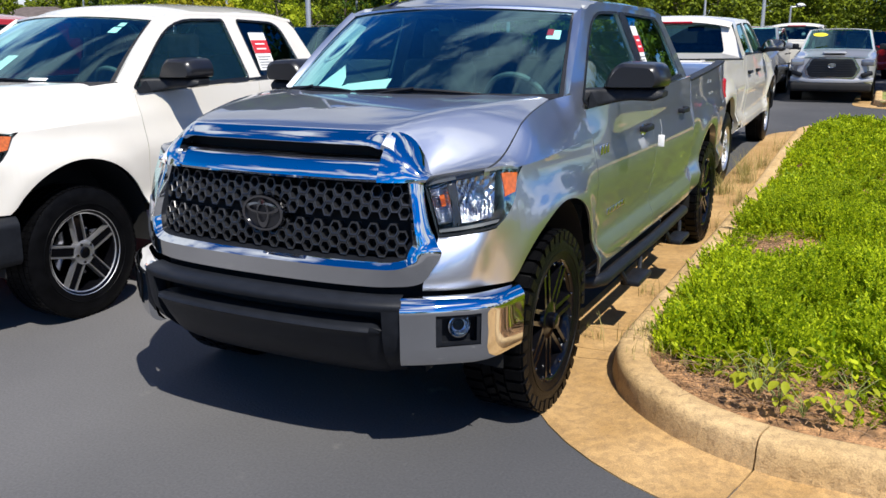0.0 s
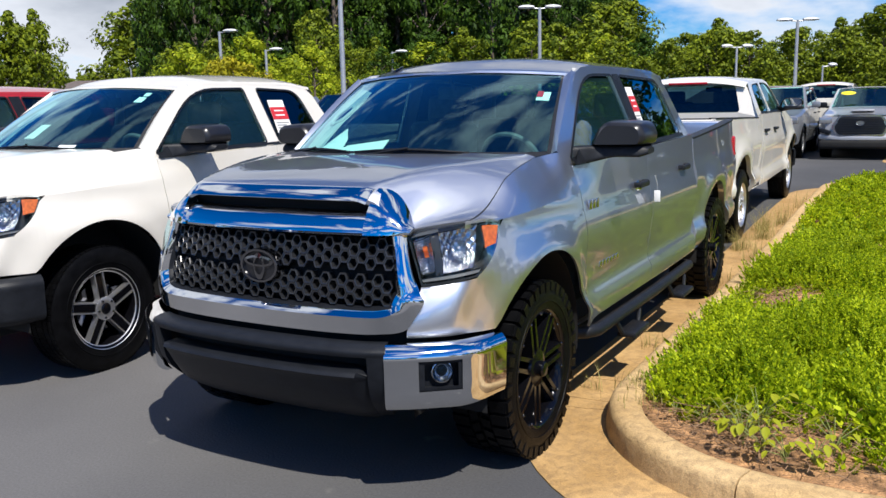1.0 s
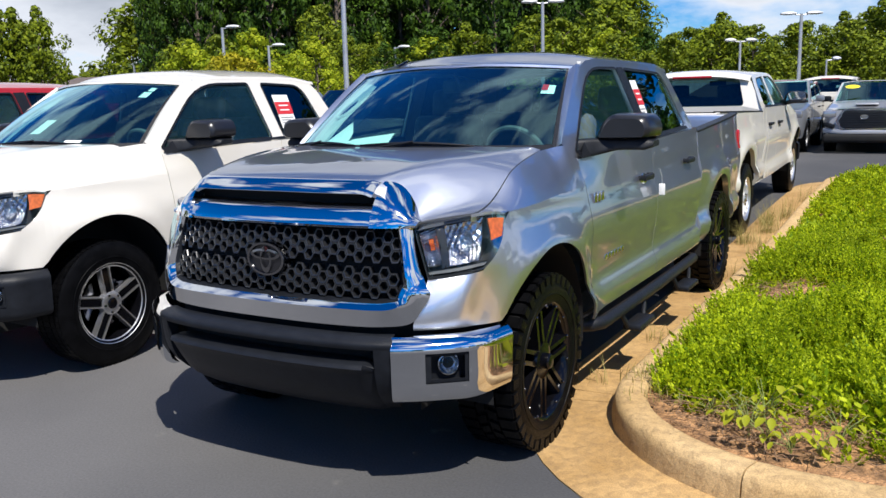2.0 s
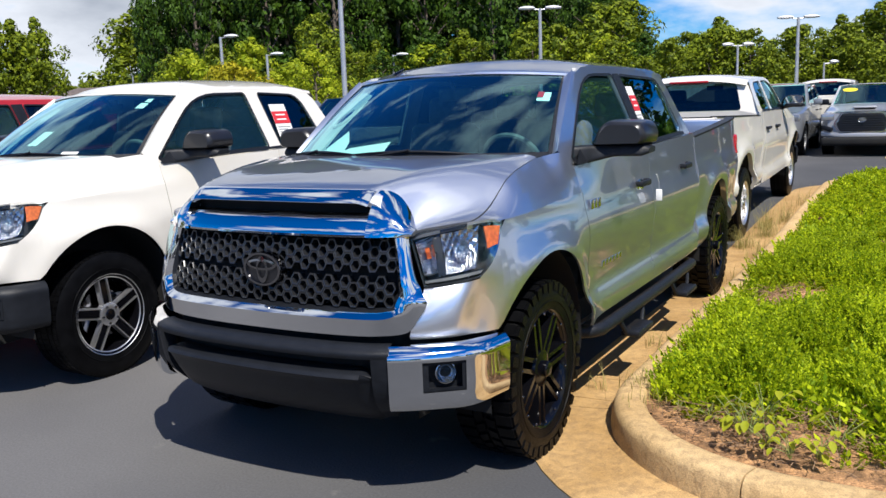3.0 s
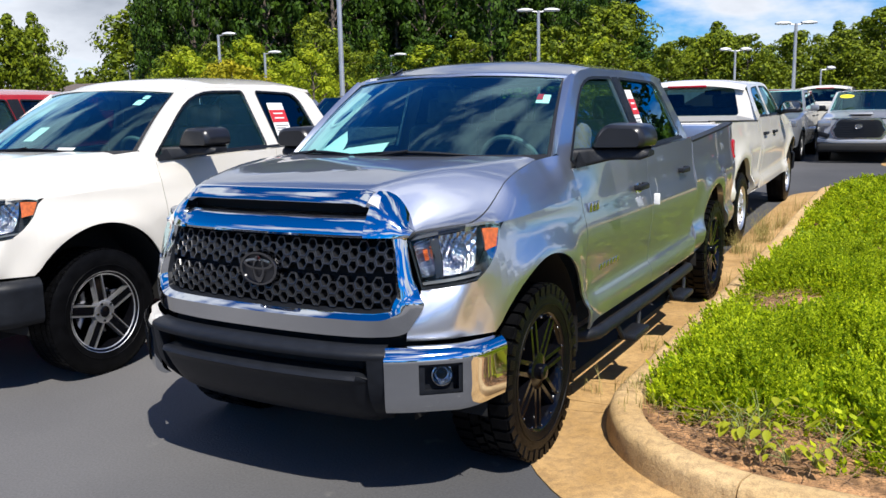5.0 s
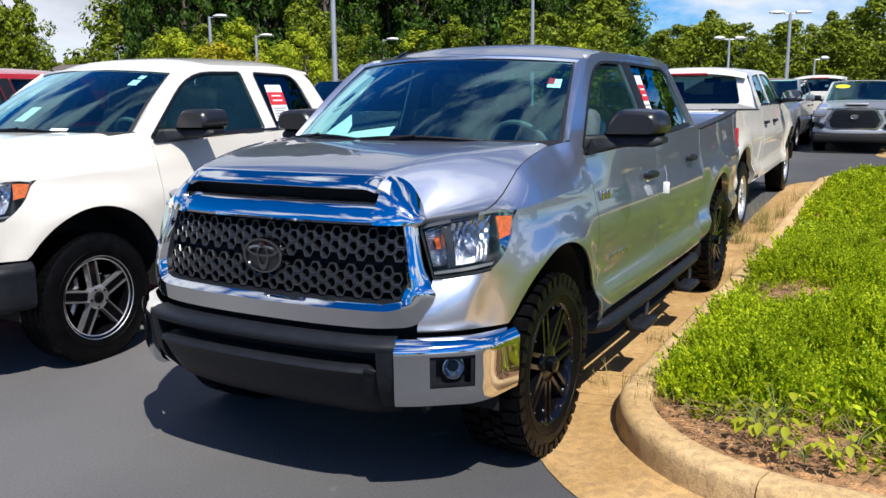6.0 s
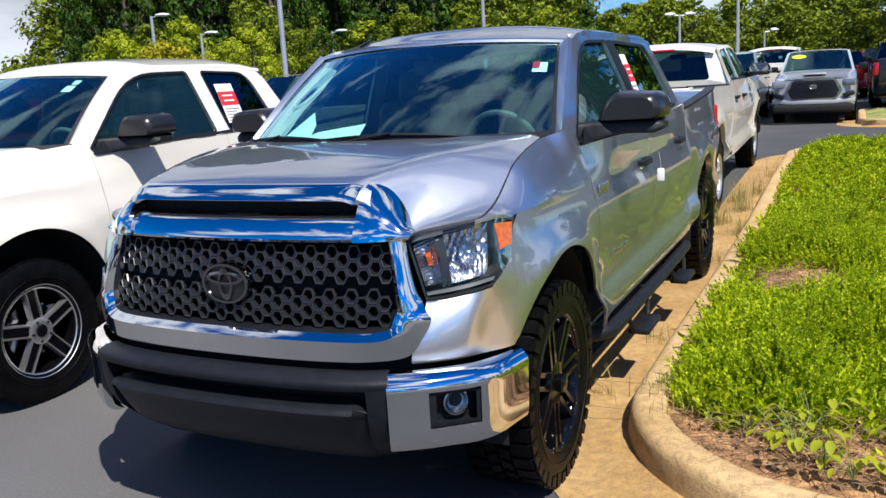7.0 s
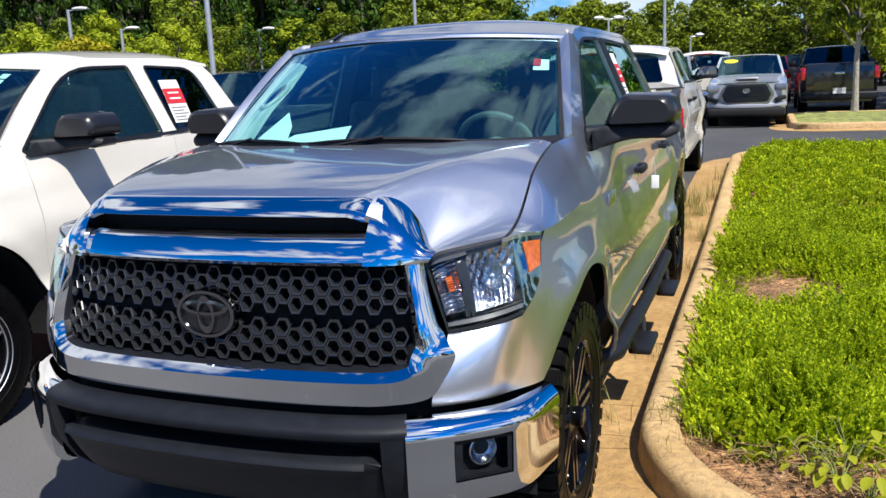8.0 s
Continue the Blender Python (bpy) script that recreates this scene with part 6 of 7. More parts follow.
# darker leaf colour stands in for the shade between the trees
LEAF_SHADED = leaf_material("shaded_wood_leaf", (.004, .012, .003), (.022, .050, .007), .12)
PROTO = {
    "deep": tree(17, 18, 4.4, .08, 60, 90, 0.28, LEAF_SHADED, "tree deep in the wood, its leaves darkened to stand for shade"),
    "dark_a": tree(11, 17, 4.6, .16, 62, 90, 0.27, LEAF_DARK, "tall dark green broad-leaved tree at the wood's edge"),
    "dark_b": tree(12, 19, 4.2, .14, 64, 90, 0.27, LEAF_DARK, "tall dark green broad-leaved tree at the wood's edge"),
    "mid_a": tree(13, 11, 4.0, .12, 56, 90, 0.22, LEAF_MID, "green broad-leaved tree behind the lot"),
    "mid_b": tree(14, 12, 3.6, .10, 56, 90, 0.22, LEAF_MID, "green broad-leaved tree behind the lot"),
    "light": tree(15, 8, 3.0, .10, 42, 90, 0.185, LEAF_LIGHT, "light green young tree at the lot's edge"),
    "yellow": tree(16, 6, 2.6, .12, 34, 90, 0.155, LEAF_YELLOW, "yellow-green young tree at the lot's edge"),
}
VIEW_EYE, VIEW_YAW, FOCAL = Vector((2.47, -3.55)), radians(-29.3), 1506.0
used = set()


def by_bearing(px, dist):
    a = VIEW_YAW + math.atan((px - 784) / FOCAL)
    return VIEW_EYE.x + dist * math.sin(a), VIEW_EYE.y + dist * math.cos(a)


def plant(kind, px, dist, height, slim=1.0):
    """Sets a tree of a kind at a bearing and distance, of a given height."""
    x, y = by_bearing(px, dist)
    ob = PROTO[kind]
    base_h = {"deep": 18, "dark_a": 17, "dark_b": 19, "mid_a": 11, "mid_b": 12, "light": 8, "yellow": 6}[kind]
    s = height / base_h
    w = s * rng.uniform(.9, 1.2) * slim
    m = Matrix.LocRotScale((x, y, gz(y) - .1), Euler((0, 0, rng.uniform(0, 6.28))), (w, w, s))
    if kind not in used:
        used.add(kind)
        ob.matrix_world = m
    else:
        c = copy_thing(ob, pose(0, 0, 0))
        c.matrix_world = m


SKYLINE = curve_fn([(-700, 20), (-200, 60), (20, 36), (90, 66), (125, 118), (200, 116), (235, 95), (262, -40), (330, -120), (600, -200), (900, -160), (1040, -60), (1100, 5), (1150, 28), (1210, 70), (1250, 55), (1310, 85), (1370, 60),
                    (1430, 70), (1480, 30), (1560, 12), (1750, -40), (2300, -60)])


def horizon(px):
    return 184.4 - .0272 * (px - 784)


def top_height(px, dist, extra=0):
    k = math.cos(math.atan((px - 784) / FOCAL))
    return (1.63 + dist * k * (horizon(px) - SKYLINE(px) - extra) / FOCAL - gz(60)) * .93


for i in range(24):                                   # the tall wood: back row shaded by leaf colour, broad-leaved trees before it
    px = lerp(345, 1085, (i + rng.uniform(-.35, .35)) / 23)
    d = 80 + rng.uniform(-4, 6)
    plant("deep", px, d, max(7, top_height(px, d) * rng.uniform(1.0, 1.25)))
for i in range(17):
    px = lerp(350, 1085, (i + rng.uniform(-.45, .45)) / 16)
    d = 68 + rng.uniform(-5, 5)
    plant(rng.choice(("dark_a", "dark_b")), px, d, max(7, top_height(px, d) * rng.uniform(.85, 1.2)), rng.uniform(.55, .85))
for px, slim in ((280, .40), (304, .5), (330, .55)):   # narrow tall trees at its end
    plant("dark_a", px, 67, top_height(300, 67) * rng.uniform(.9, 1.05), slim)
for i in range(20):                                   # lower trees before and beside it
    px = lerp(300, 1250, (i + rng.uniform(-.45, .45)) / 19)
    d = 56 + rng.uniform(-4, 4)
    plant(rng.choice(("mid_a", "mid_b", "mid_a", "dark_a")), px, d, rng.uniform(3.4, 8.0))
for i in range(22):                                   # the lower wood beyond the lot's end
    px = lerp(1110, 2150, (i + rng.uniform(-.4, .4)) / 21)
    d = 62 + rng.uniform(-8, 10)
    plant(rng.choice(("mid_a", "mid_b", "dark_b")), px, d, max(4, top_height(px, d) * rng.uniform(.95, 1.2)))
for i in range(30):
    px = lerp(1090, 2200, (i + rng.uniform(-.4, .4)) / 29)
    d = 50 + rng.uniform(-4, 4)
    plant(rng.choice(("mid_a", "mid_b", "mid_a", "light")), px, d, rng.uniform(3.6, 5.6))
for i in range(9):                                    # the nearer tree group on the far side
    px = lerp(-330, 84, (i + rng.uniform(-.3, .3)) / 8)
    d = 46 + rng.uniform(-5, 5)
    plant(rng.choice(("mid_a", "mid_b")), px, d, max(4, top_height(px, d) * rng.uniform(1.12, 1.3)), .8)
for i in range(12):
    px = lerp(60, 270, i / 11)
    d = 95 + rng.uniform(-8, 8)
    plant(rng.choice(("mid_a", "mid_b")), px, d, max(4, top_height(px, d) * rng.uniform(.8, 1.0)))
for kind, px, d, py in (("light", 560, 40, 62), ("light", 530, 44, 88), ("yellow", 420, 36, 84), ("yellow", 400, 42, 92), ("light", 752, 58, 62), ("light", 1068, 52, 50), ("light", 1045, 54, 70), ("light", 1246, 50, 42), ("light", 1222, 52, 60), ("mid_b", 620, 47, 60),
                        ("light", 345, 50, 70), ("mid_a", 330, 52, 62), ("light", 455, 52, 50)):
    plant(kind, px, d, (1.63 + d * math.cos(math.atan((px - 784) / FOCAL)) * (horizon(px) - py) / FOCAL - gz(40)) * .93)
for i in range(14):                                   # trees behind the viewer, which the chrome mirrors
    a = lerp(1.2, 5.2, i / 13)
    x, y = 46 * math.sin(a) + rng.uniform(-6, 6), 46 * math.cos(a) - 6
    m = Matrix.LocRotScale((x, y, -.1), Euler((0, 0, rng.uniform(0, 6.28))), (1, 1, rng.uniform(.7, 1.1)))
    c = copy_thing(PROTO[rng.choice(("mid_a", "mid_b"))], pose(0, 0, 0))
    c.matrix_world = m
for i in range(18):                                   # wood beside the lot, which the doors and side glass mirror
    x, y, tall = (38 + rng.uniform(-4, 5), lerp(-20, 60, i / 14), rng.uniform(.45, .65)) if i < 15 else ((7.6, 23, 1), (8.4, 28, 1.05), (8.8, 34, 1))[i - 15]
    c = copy_thing(PROTO[rng.choice(("dark_b", "mid_b", "dark_a"))], pose(0, 0, 0))
    c.matrix_world = Matrix.LocRotScale((x, y, 0), Euler((0, 0, rng.uniform(0, 6.28))), (.7, .7, tall * .8))
small_tree = tree(21, 5.4, 1.5, .36, 46, 110, .12, LEAF_MID, "small tree with a pale trunk on the far island", BARK_PALE)
small_tree.matrix_world = pose(3.67, 21.0, gz(21) + .12) @ Matrix.Diagonal((.6, .6, 1, 1))

# ---- lamp posts ----
POLE = plain("galvanised_pole", (.48, .50, .52), .45, .6, wear=.1, size=.5)
LAMP_HEAD = plain("lamp_head", (.72, .73, .73), .45, .2, wear=.08, size=.2)
LAMP_GLASS = plain("lamp_glass", (.75, .78, .80), .15, 0, .5)


def street_lamp(px, dist, py, heads, height=None, span_=.95):
    """A parking-lot lamp whose head stands at a bearing, distance and height in the view."""
    x, y = by_bearing(px, dist)
    h = height or 1.63 + dist * math.cos(math.atan((px - 784) / FOCAL)) * (horizon(px) - py) / FOCAL - gz(y)
    root = tagged(empty("street_lamp", pose(x, y, gz(y), 0, 0, rng.uniform(15, 40))), "grey steel parking-lot lamp post with %s" % ("two flat heads" if heads == 2 else "one flat head"), "lamp post", "lamp posts")
    bm = bmesh.new()
    tube(bm, [(0, 0, 0), (0, 0, h * .5), (0, 0, h)], [.105 * span_, .09 * span_, .074 * span_], 10)
    part("pole", bm, POLE, root)
    bm = bmesh.new()
    block(bm, (0, 0, .25), (.45, .45, .5), bevel=.03)
    part("base", bm, CONCRETE, root)
    for sg in ((-1, 1) if heads == 2 else (1,)):
        bm = bmesh.new()
        tube(bm, [(0, 0, h - .06), (sg * .3, 0, h - .03)], .03, 8)
        arm = part("arm", bm, POLE, root)
        bm = bmesh.new()
        rows = []
        for i in range(9):
            t = i / 8
            w, hh = .20 * math.sin(math.pi * (t * .8 + .12)) ** .5, .10 * math.sin(math.pi * (t * .85 + .1)) ** .6
            rows.append([(sg * (.25 + span_ * .75 * t), w * math.cos(q), h + .02 + (hh * math.sin(q) if math.sin(q) > 0 else .05 * math.sin(q))) for q in [2 * math.pi * j / 14 for j in range(15)]])
        quad_grid(bm, rows)
        hd = part("lamp_head", bm, LAMP_HEAD, root)
        bm = bmesh.new()
        block(bm, (sg * (.25 + span_ * .38), 0, h - .035), (span_ * .45, .24, .02), bevel=.008)
        part("lamp_lens", bm, LAMP_GLASS, hd)


for args in ((953, 40, 18, 2), (1396, 45, 36, 2), (1293, 44, 81, 2, None, .7), (402, 46, 62, 1), (480, 50, 92, 1), (698, 54, 94, 1), (245, 70, 122, 1), (1443, 43, 112, 1, None, .5), (490, 80, 128, 1)):
    street_lamp(*args)
street_lamp(612, 31, 0, 2, 9.2)


# ---- other vehicles ----
def plan_nose_car(name, paint, L, W, H, hood_h, kind, label, cat, style="small", own_nose=False):
    """A wagon, van or far pickup with its nose towards -y and its middle over the origin. kind: suv, or pickup."""
    top = tagged(empty(name), label, cat, "parked cars")
    hl = L / 2
    fx = [-hl + .90, hl - .95]
    sec = curve_fn([(-hl, .80), (-hl + .25, .93), (-hl + .8, .99), (0, 1.0), (hl - .6, .98), (hl - .15, .92), (hl, .84)])

    def lower(y, z):
        k = W / 2 * sec(y)
        return k * (1 - .06 * ((z - .75) / .45) ** 2)
    zb = .36

    def low(y):
        a = zb
        for ax in fx:
            if abs(y - ax) < .46:
                a = max(a, .38 + math.sqrt(.46 ** 2 - (y - ax) ** 2))
        return a
    ys = sorted(set([round(lerp(-hl, hl, i / 40), 4) for i in range(41)] + [round(ax + .4595 * math.cos(math.pi * k / 14), 4) for ax in fx for k in range(15)]))
    bm = bmesh.new()
    roofline = (-hl + 1.75, -hl + 2.45, hl - .75, hl - .12) if kind == "suv" else (-hl + 1.75, -hl + 2.40, -hl + 3.75, -hl + 4.0)
    bed_h = hood_h + .12

    def deck(y):
        if y < roofline[0]:
            return lerp(hood_h - .10, hood_h + .06, smoothstep(-hl, roofline[0], y))
        return hood_h + .08 if kind == "suv" or y < roofline[3] else bed_h
    for sg in (1, -1):
        rows = []
        for y in ys:
            a, b = low(y), deck(y)
            rows.append([(sg * lower(y, lerp(a, b, f)), y, lerp(a, b, f)) for f in (0, .12, .3, .5, .7, .85, .94, 1)] + [(sg * lower(y, b) * .93, y, b + .03)])
        quad_grid(bm, rows, flip=(sg < 0))
    rows = [[(u * lower(y, deck(y)) * .93, y, deck(y) + .03 + .03 * (1 - u * u)) for u in (-1, -.6, -.2, .2, .6, 1)] for y in ys if y <= roofline[0] + .1]
    quad_grid(bm, rows)
    for y, fl in ((-hl, False), (hl, True)):
        rows = [[(u * lower(y, z), y - (.06 if not fl else -.04) * (1 - u * u), z) for u in (-1, -.6, -.2, .2, .6, 1)] for z in (zb, .55, .75, deck(y) - .06, deck(y) + .02)]
        quad_grid(bm, rows, flip=fl)
    part("body", bm, paint, top, angle=40)
    # glasshouse
    y0, y1, y2, y3 = roofline
    zt = H - .04

    def gx(z):
        return (W / 2 - .05) * (1 - .20 * (z - hood_h) / (H - hood_h))
    bm = bmesh.new()
    rows = []
    for i in range(11):
        y = lerp(y1 - .05, y2 + .05, i / 10)
        e = 1 - abs(2 * i / 10 - 1) ** 3
        rows.append([(u * gx(zt), y, zt - .03 + .04 * (1 - abs(u) ** 2.5) + .03 * e) for u in (-1, -.85, -.5, 0, .5, .85, 1)])
    quad_grid(bm, rows)
    beams = []
    for sg in (1, -1):
        def gp(y, z, o=0.0):
            return Vector((sg * (gx(z) + o), y, z))
        zb_ = hood_h + .10
        outline = [(y0, zb_), (y3, zb_), (y2 + .05, zt - .02), (y1 - .05, zt - .02)]
        mid = (y1 + y2) / 2 - .1
        wins = [[(y0 + .30, zb_ + .05), (mid - .05, zb_ + .05), (mid - .06, zt - .09), (y1 + .08, zt - .09)], [(mid + .06, zb_ + .05), (min(y3 - .28, mid + 1.1), zb_ + .05), (min(y2 - .04, mid + 1.05), zt - .09), (mid + .06, zt - .09)]]
        if kind == "suv" and y3 - .3 > mid + 1.5:
            wins.append([(mid + 1.18, zb_ + .06), (y3 - .20, zb_ + .08), (y2 - .02, zt - .10), (mid + 1.14, zt - .09)])
        wins = [rounded(w, .05) for w in wins]
        sheet(bm, outline, wins, gp, flip=(sg < 0))
        for w in wins:
            b2 = bmesh.new()
            sheet(b2, w, [], lambda y, z: gp(y, z, -.012), flip=(sg < 0))
            beams.append((b2, "side_window"))
    for a, b, za, zb2, nm, fl in ((y0, y1 - .05, hood_h + .09, zt - .02, "windscreen", False), (y2 + .05, y3, zt - .02, hood_h + .10, "rear_window", False)):
        b2 = bmesh.new()
        rows = []
        for j in range(7):
            t = j / 6
            z = lerp(za, zb2, t)
            rows.append([(u * (gx(z) - .03), lerp(a, b, t) + (.10 if nm == "windscreen" else -.08) * (u * u - 1), z) for u in (-1, -.6, -.2, .2, .6, 1)])
        quad_grid(b2, rows)
        beams.append((b2, nm))
        quad_grid(bm, [[(sg2 * gx(lerp(za, zb2, t)), lerp(a, b, t), lerp(za, zb2, t)) for t in (0, .5, 1)] for sg2 in (-1,)] + [[(-(gx(lerp(za, zb2, t)) - .06), lerp(a, b, t), lerp(za, zb2, t) + .004) for t in (0, .5, 1)]])
        quad_grid(bm, [[(gx(lerp(za, zb2, t)), lerp(a, b, t), lerp(za, zb2, t)) for t in (0, .5, 1)], [(gx(lerp(za, zb2, t)) - .06, lerp(a, b, t), lerp(za, zb2, t) + .004) for t in (0, .5, 1)]])
    part("cabin_shell", bm, paint, top, angle=40)
    for b2, nm in beams:
        part(nm, b2, GLASS_DARK if nm != "windscreen" else GLASS, top, "dark glass").visible_shadow = False
    bm = bmesh.new()
    block(bm, (0, (y1 + y2) / 2, hood_h - .1), (W - .3, y3 - y1, .1))
    for x in (-.38, .38):
        block(bm, (x, y1 + .55, hood_h + .2), (.46, .14, .62), bevel=.05)
    block(bm, (0, y0 + .35, hood_h + .02), (W - .35, .4, .1), bevel=.03)
    part("cabin", bm, CABIN, top, "dark cabin and seats")
    if kind == "pickup":
        bm = bmesh.new()
        for sg in (1, -1):
            block(bm, (sg * (W / 2 - .10), (y3 + hl) / 2, bed_h + .01), (.10, hl - y3, .05), bevel=.012)
        block(bm, (0, (y3 + hl) / 2, .80), (W - .3, hl - y3 - .1, .05))
        part("bed", bm, DARK, top, "black bed and rails")
        bm = bmesh.new()
        block(bm, (0, hl + .02, (bed_h + .62) / 2 + .05), (W - .34, .06, bed_h - .62), bevel=.02)
        tg = part("tailgate", bm, paint, top)
        bm = bmesh.new()
        block(bm, (0, hl + .06, bed_h - .22), (.24, .02, .06), bevel=.008)
        part("tailgate_badge", bm, BADGE, tg, "plain metal badge bar")
    for sg in (1, -1):
        bm = bmesh.new()
        block(bm, (sg * (W / 2 - .20), -hl - .01, hood_h - .17), (.34, .10, .16), Matrix.Rotation(-sg * .35, 4, "Z"), bevel=.03)
        part("headlamp", bm, LAMP_CLEAR, top, "clear headlamp")
        bm = bmesh.new()
        block(bm, (sg * (W / 2 - .10), hl - .02, hood_h - .02 if kind == "suv" else bed_h - .22), (.14, .14, .34), bevel=.03)
        part("tail_lamp", bm, TAIL_RED, top, "red tail lamp")
        bm = bmesh.new()
        block(bm, (sg * (W / 2 + .10), y0 + .42, hood_h + .18), (.20, .10, .15), bevel=.04)
        block(bm, (sg * (W / 2 - .02), y0 + .42, hood_h + .12), (.10, .05, .05))
        part("mirror", bm, PLASTIC if kind == "pickup" else paint, top, "door mirror")
        for k, yh in enumerate((y1 + .75, y1 + 1.75)):
            if kind == "suv" or k == 0:
                bm = bmesh.new()
                block(bm, (sg * (lower(yh, hood_h - .06) + .012), yh, hood_h - .04), (.03, .18, .035), bevel=.01)
                part("door_handle", bm, PLASTIC, top, "black door handle")
    bm = bmesh.new()
    block(bm, (0, -hl - .07, .50), (W - .12, .20, .20), bevel=.06, seg=3)
    if own_nose:
        bm.transform(Matrix.Translation((0, -.01, -.13)))
    part("front_bumper", bm, DARK if own_nose else PLASTIC, top, "black lower bumper")
    if not own_nose:
        bm = bmesh.new()
        block(bm, (0, -hl - .06, hood_h - .20), (W * .48, .06, .22), bevel=.02)
        for k in range(4):
            block(bm, (0, -hl - .095, hood_h - .28 + .055 * k), (W * .44, .02, .014))
        part("grille", bm, GRILLE, top, "black slatted grille")
    bm = bmesh.new()
    block(bm, (0, hl + .04, .52), (W - .12, .20, .22), bevel=.06, seg=3)
    part("rear_bumper", bm, PLASTIC if kind == "pickup" else paint, top, "rear bumper")
    bm = bmesh.new()
    block(bm, (0, hl + .15, .66), (.32, .012, .15))
    part("plate_holder", bm, STICKER_WHITE, top, "plain pale plate")
    bm = bmesh.new()
    block(bm, (0, 0, .42), (W - .45, L - .8, .18), bevel=.04)
    part("underbody", bm, DARK, top, "black underbody")
    for ax in fx:
        for sg in (1, -1):
            wheel(style, top, pose(sg * (W / 2 - .14), ax, .375, 0, 0, 0 if sg > 0 else 180))
    return top


def mid_pickup():
    """The smaller silver pickup, nose towards -y, its nose over the origin."""
    top = plan_nose_car("pickup_truck", SILVER_PALE, 5.4, 1.85, 1.77, 1.12, "pickup", "silver mid-size pickup with dark mesh grille and a yellow screen decal", "pickup truck", own_nose=True)
    hl = 2.7
    bm = bmesh.new()
    loop = rounded([(-.46, .61), (.46, .61), (.57, .79), (.42, 1.03), (-.42, 1.03), (-.57, .79)], .05)
    ring(bm, shrink(loop, -.045), loop, lambda x, z: Vector((x, -hl - .135 + .10 * x * x, z)))
    ring(bm, loop, shrink(loop, .02), lambda x, z: Vector((x, -hl - .135 + .10 * x * x + (.04 if abs(x) < .5 else .03), z)))
    sr = part("grille_surround", bm, BADGE, top, "satin silver six-sided grille frame")
    bm = bmesh.new()
    sheet(bm, loop, [], lambda x, z: Vector((x, -hl - .10 + .10 * x * x, z)))
    for k in range(7):
        z = .65 + .055 * k
        block(bm, (0, -hl - .105, z), (1.04 - .26 * abs(z - .79) / .22, .02, .018), bevel=.004)
    part("grille_mesh", bm, GRILLE, sr, "black slatted grille", smooth=False)
    bm = bmesh.new()
    lathe(bm, [(.001, .0), (.9, .0), (1, .012)], 28)
    bm.transform(Matrix.Translation((0, -hl - .14, .88)) @ Matrix.Rotation(-math.pi / 2, 4, "Z") @ Matrix.Diagonal((1, .085, .058, 1)))
    part("emblem", bm, BADGE, sr, "plain oval silver emblem")
    bm = bmesh.new()
    rows = []
    for i in range(21):
        x = lerp(-.88, .88, i / 20)
        y = -hl - .15 + .16 * x * x + .10 * abs(x) ** 6
        drop = .05 * (1 - smoothstep(.45, .75, abs(x)))
        rows.append([(x, y + .10, .48 - drop * .4), (x, y + .01, .50 - drop * .4), (x, y, .53), (x, y + .01, .58 - drop * .4), (x, y + .06, .60 - drop * .4), (x, y + .14, .605)])
    quad_grid(bm, rows, flip=True)
    part("painted_bumper", bm, SILVER_PALE, top)
    for sg in (1, -1):
        bm = bmesh.new()
        block(bm, (sg * .74, -hl - .03, .68), (.25, .10, .11), Matrix.Rotation(sg * .35, 4, "Z") @ Matrix.Rotation(-sg * .3, 4, "Y"), bevel=.03)
        part("fog_lamp_pocket", bm, PLASTIC, top, "black fog lamp pocket")
    bm = bmesh.new()
    lathe(bm, [(.001, 0), (1, 0)], 28)
    bm.transform(Matrix.Translation((-.42, -.86, 1.60)) @ Matrix.Rotation(radians(-32), 4, "X") @ Matrix.Rotation(-math.pi / 2, 4, "Z") @ Matrix.Diagonal((1, .17, .055, 1)))
    part("screen_decal", bm, STICKER_YELLOW, top, "yellow oval price decal")
    bm = bmesh.new()
    block(bm, (0, -1.95, 1.172), (.50, .60, .04), bevel=.019, seg=3)
    part("hood_scoop", bm, SILVER_PALE, top)
    return top


def stand(ob, x, y, turn, half=1.85):
    """Sets a vehicle on the sloping lot."""
    a = math.atan2(gz(y + half) - gz(y - half), 2 * half)
    ob.matrix_world = Matrix.Translation((x, y, (gz(y + half) + gz(y - half)) / 2)) @ Matrix.Rotation(a, 4, "X") @ Matrix.Rotation(radians(turn), 4, "Z")
    return ob


def again(ob, label=""):
    return tagged(copy_thing(ob, pose(0, 0, 0)), label)


# second white pickup, behind the silver one, facing away: its rear axle at y 6.5
w2 = truck("pickup_truck", WHITE, False, "steel", False, "white extended-cab pickup facing away, with silver wheels", "pickups on the lot")
for ob in list(w2.children_recursive):                # its cab is lower over the bed
    if ob.type == "MESH":
        for v in ob.data.vertices:
            if v.co.z > 1.36:
                v.co.z = 1.36 + (v.co.z - 1.36) * .87
half = Matrix.Translation((0, -1.85, 0))
a = math.atan2(gz(10.2) - gz(6.5), 3.7)
w2.matrix_world = Matrix.Translation((-.22, 8.35, (gz(10.2) + gz(6.5)) / 2)) @ Matrix.Rotation(a, 4, "X") @ Matrix.Rotation(math.pi, 4, "Z") @ half @ NARROW
red_truck = truck("pickup_truck", RED, True, "alloy", False, "bright red crew-cab pickup", "pickups on the lot")
red_truck.matrix_world = Matrix.Translation((-5.95, .05, 0)) @ NARROW
mid = stand(mid_pickup(), 1.15, 21.2, 0)
mid.matrix_world = mid.matrix_world @ Matrix.Diagonal((1, 1, .965, 1))
w3 = again(white_truck, "white pickup further back with red tail lamps")
stand(w3, -.25, 27.6, 180)
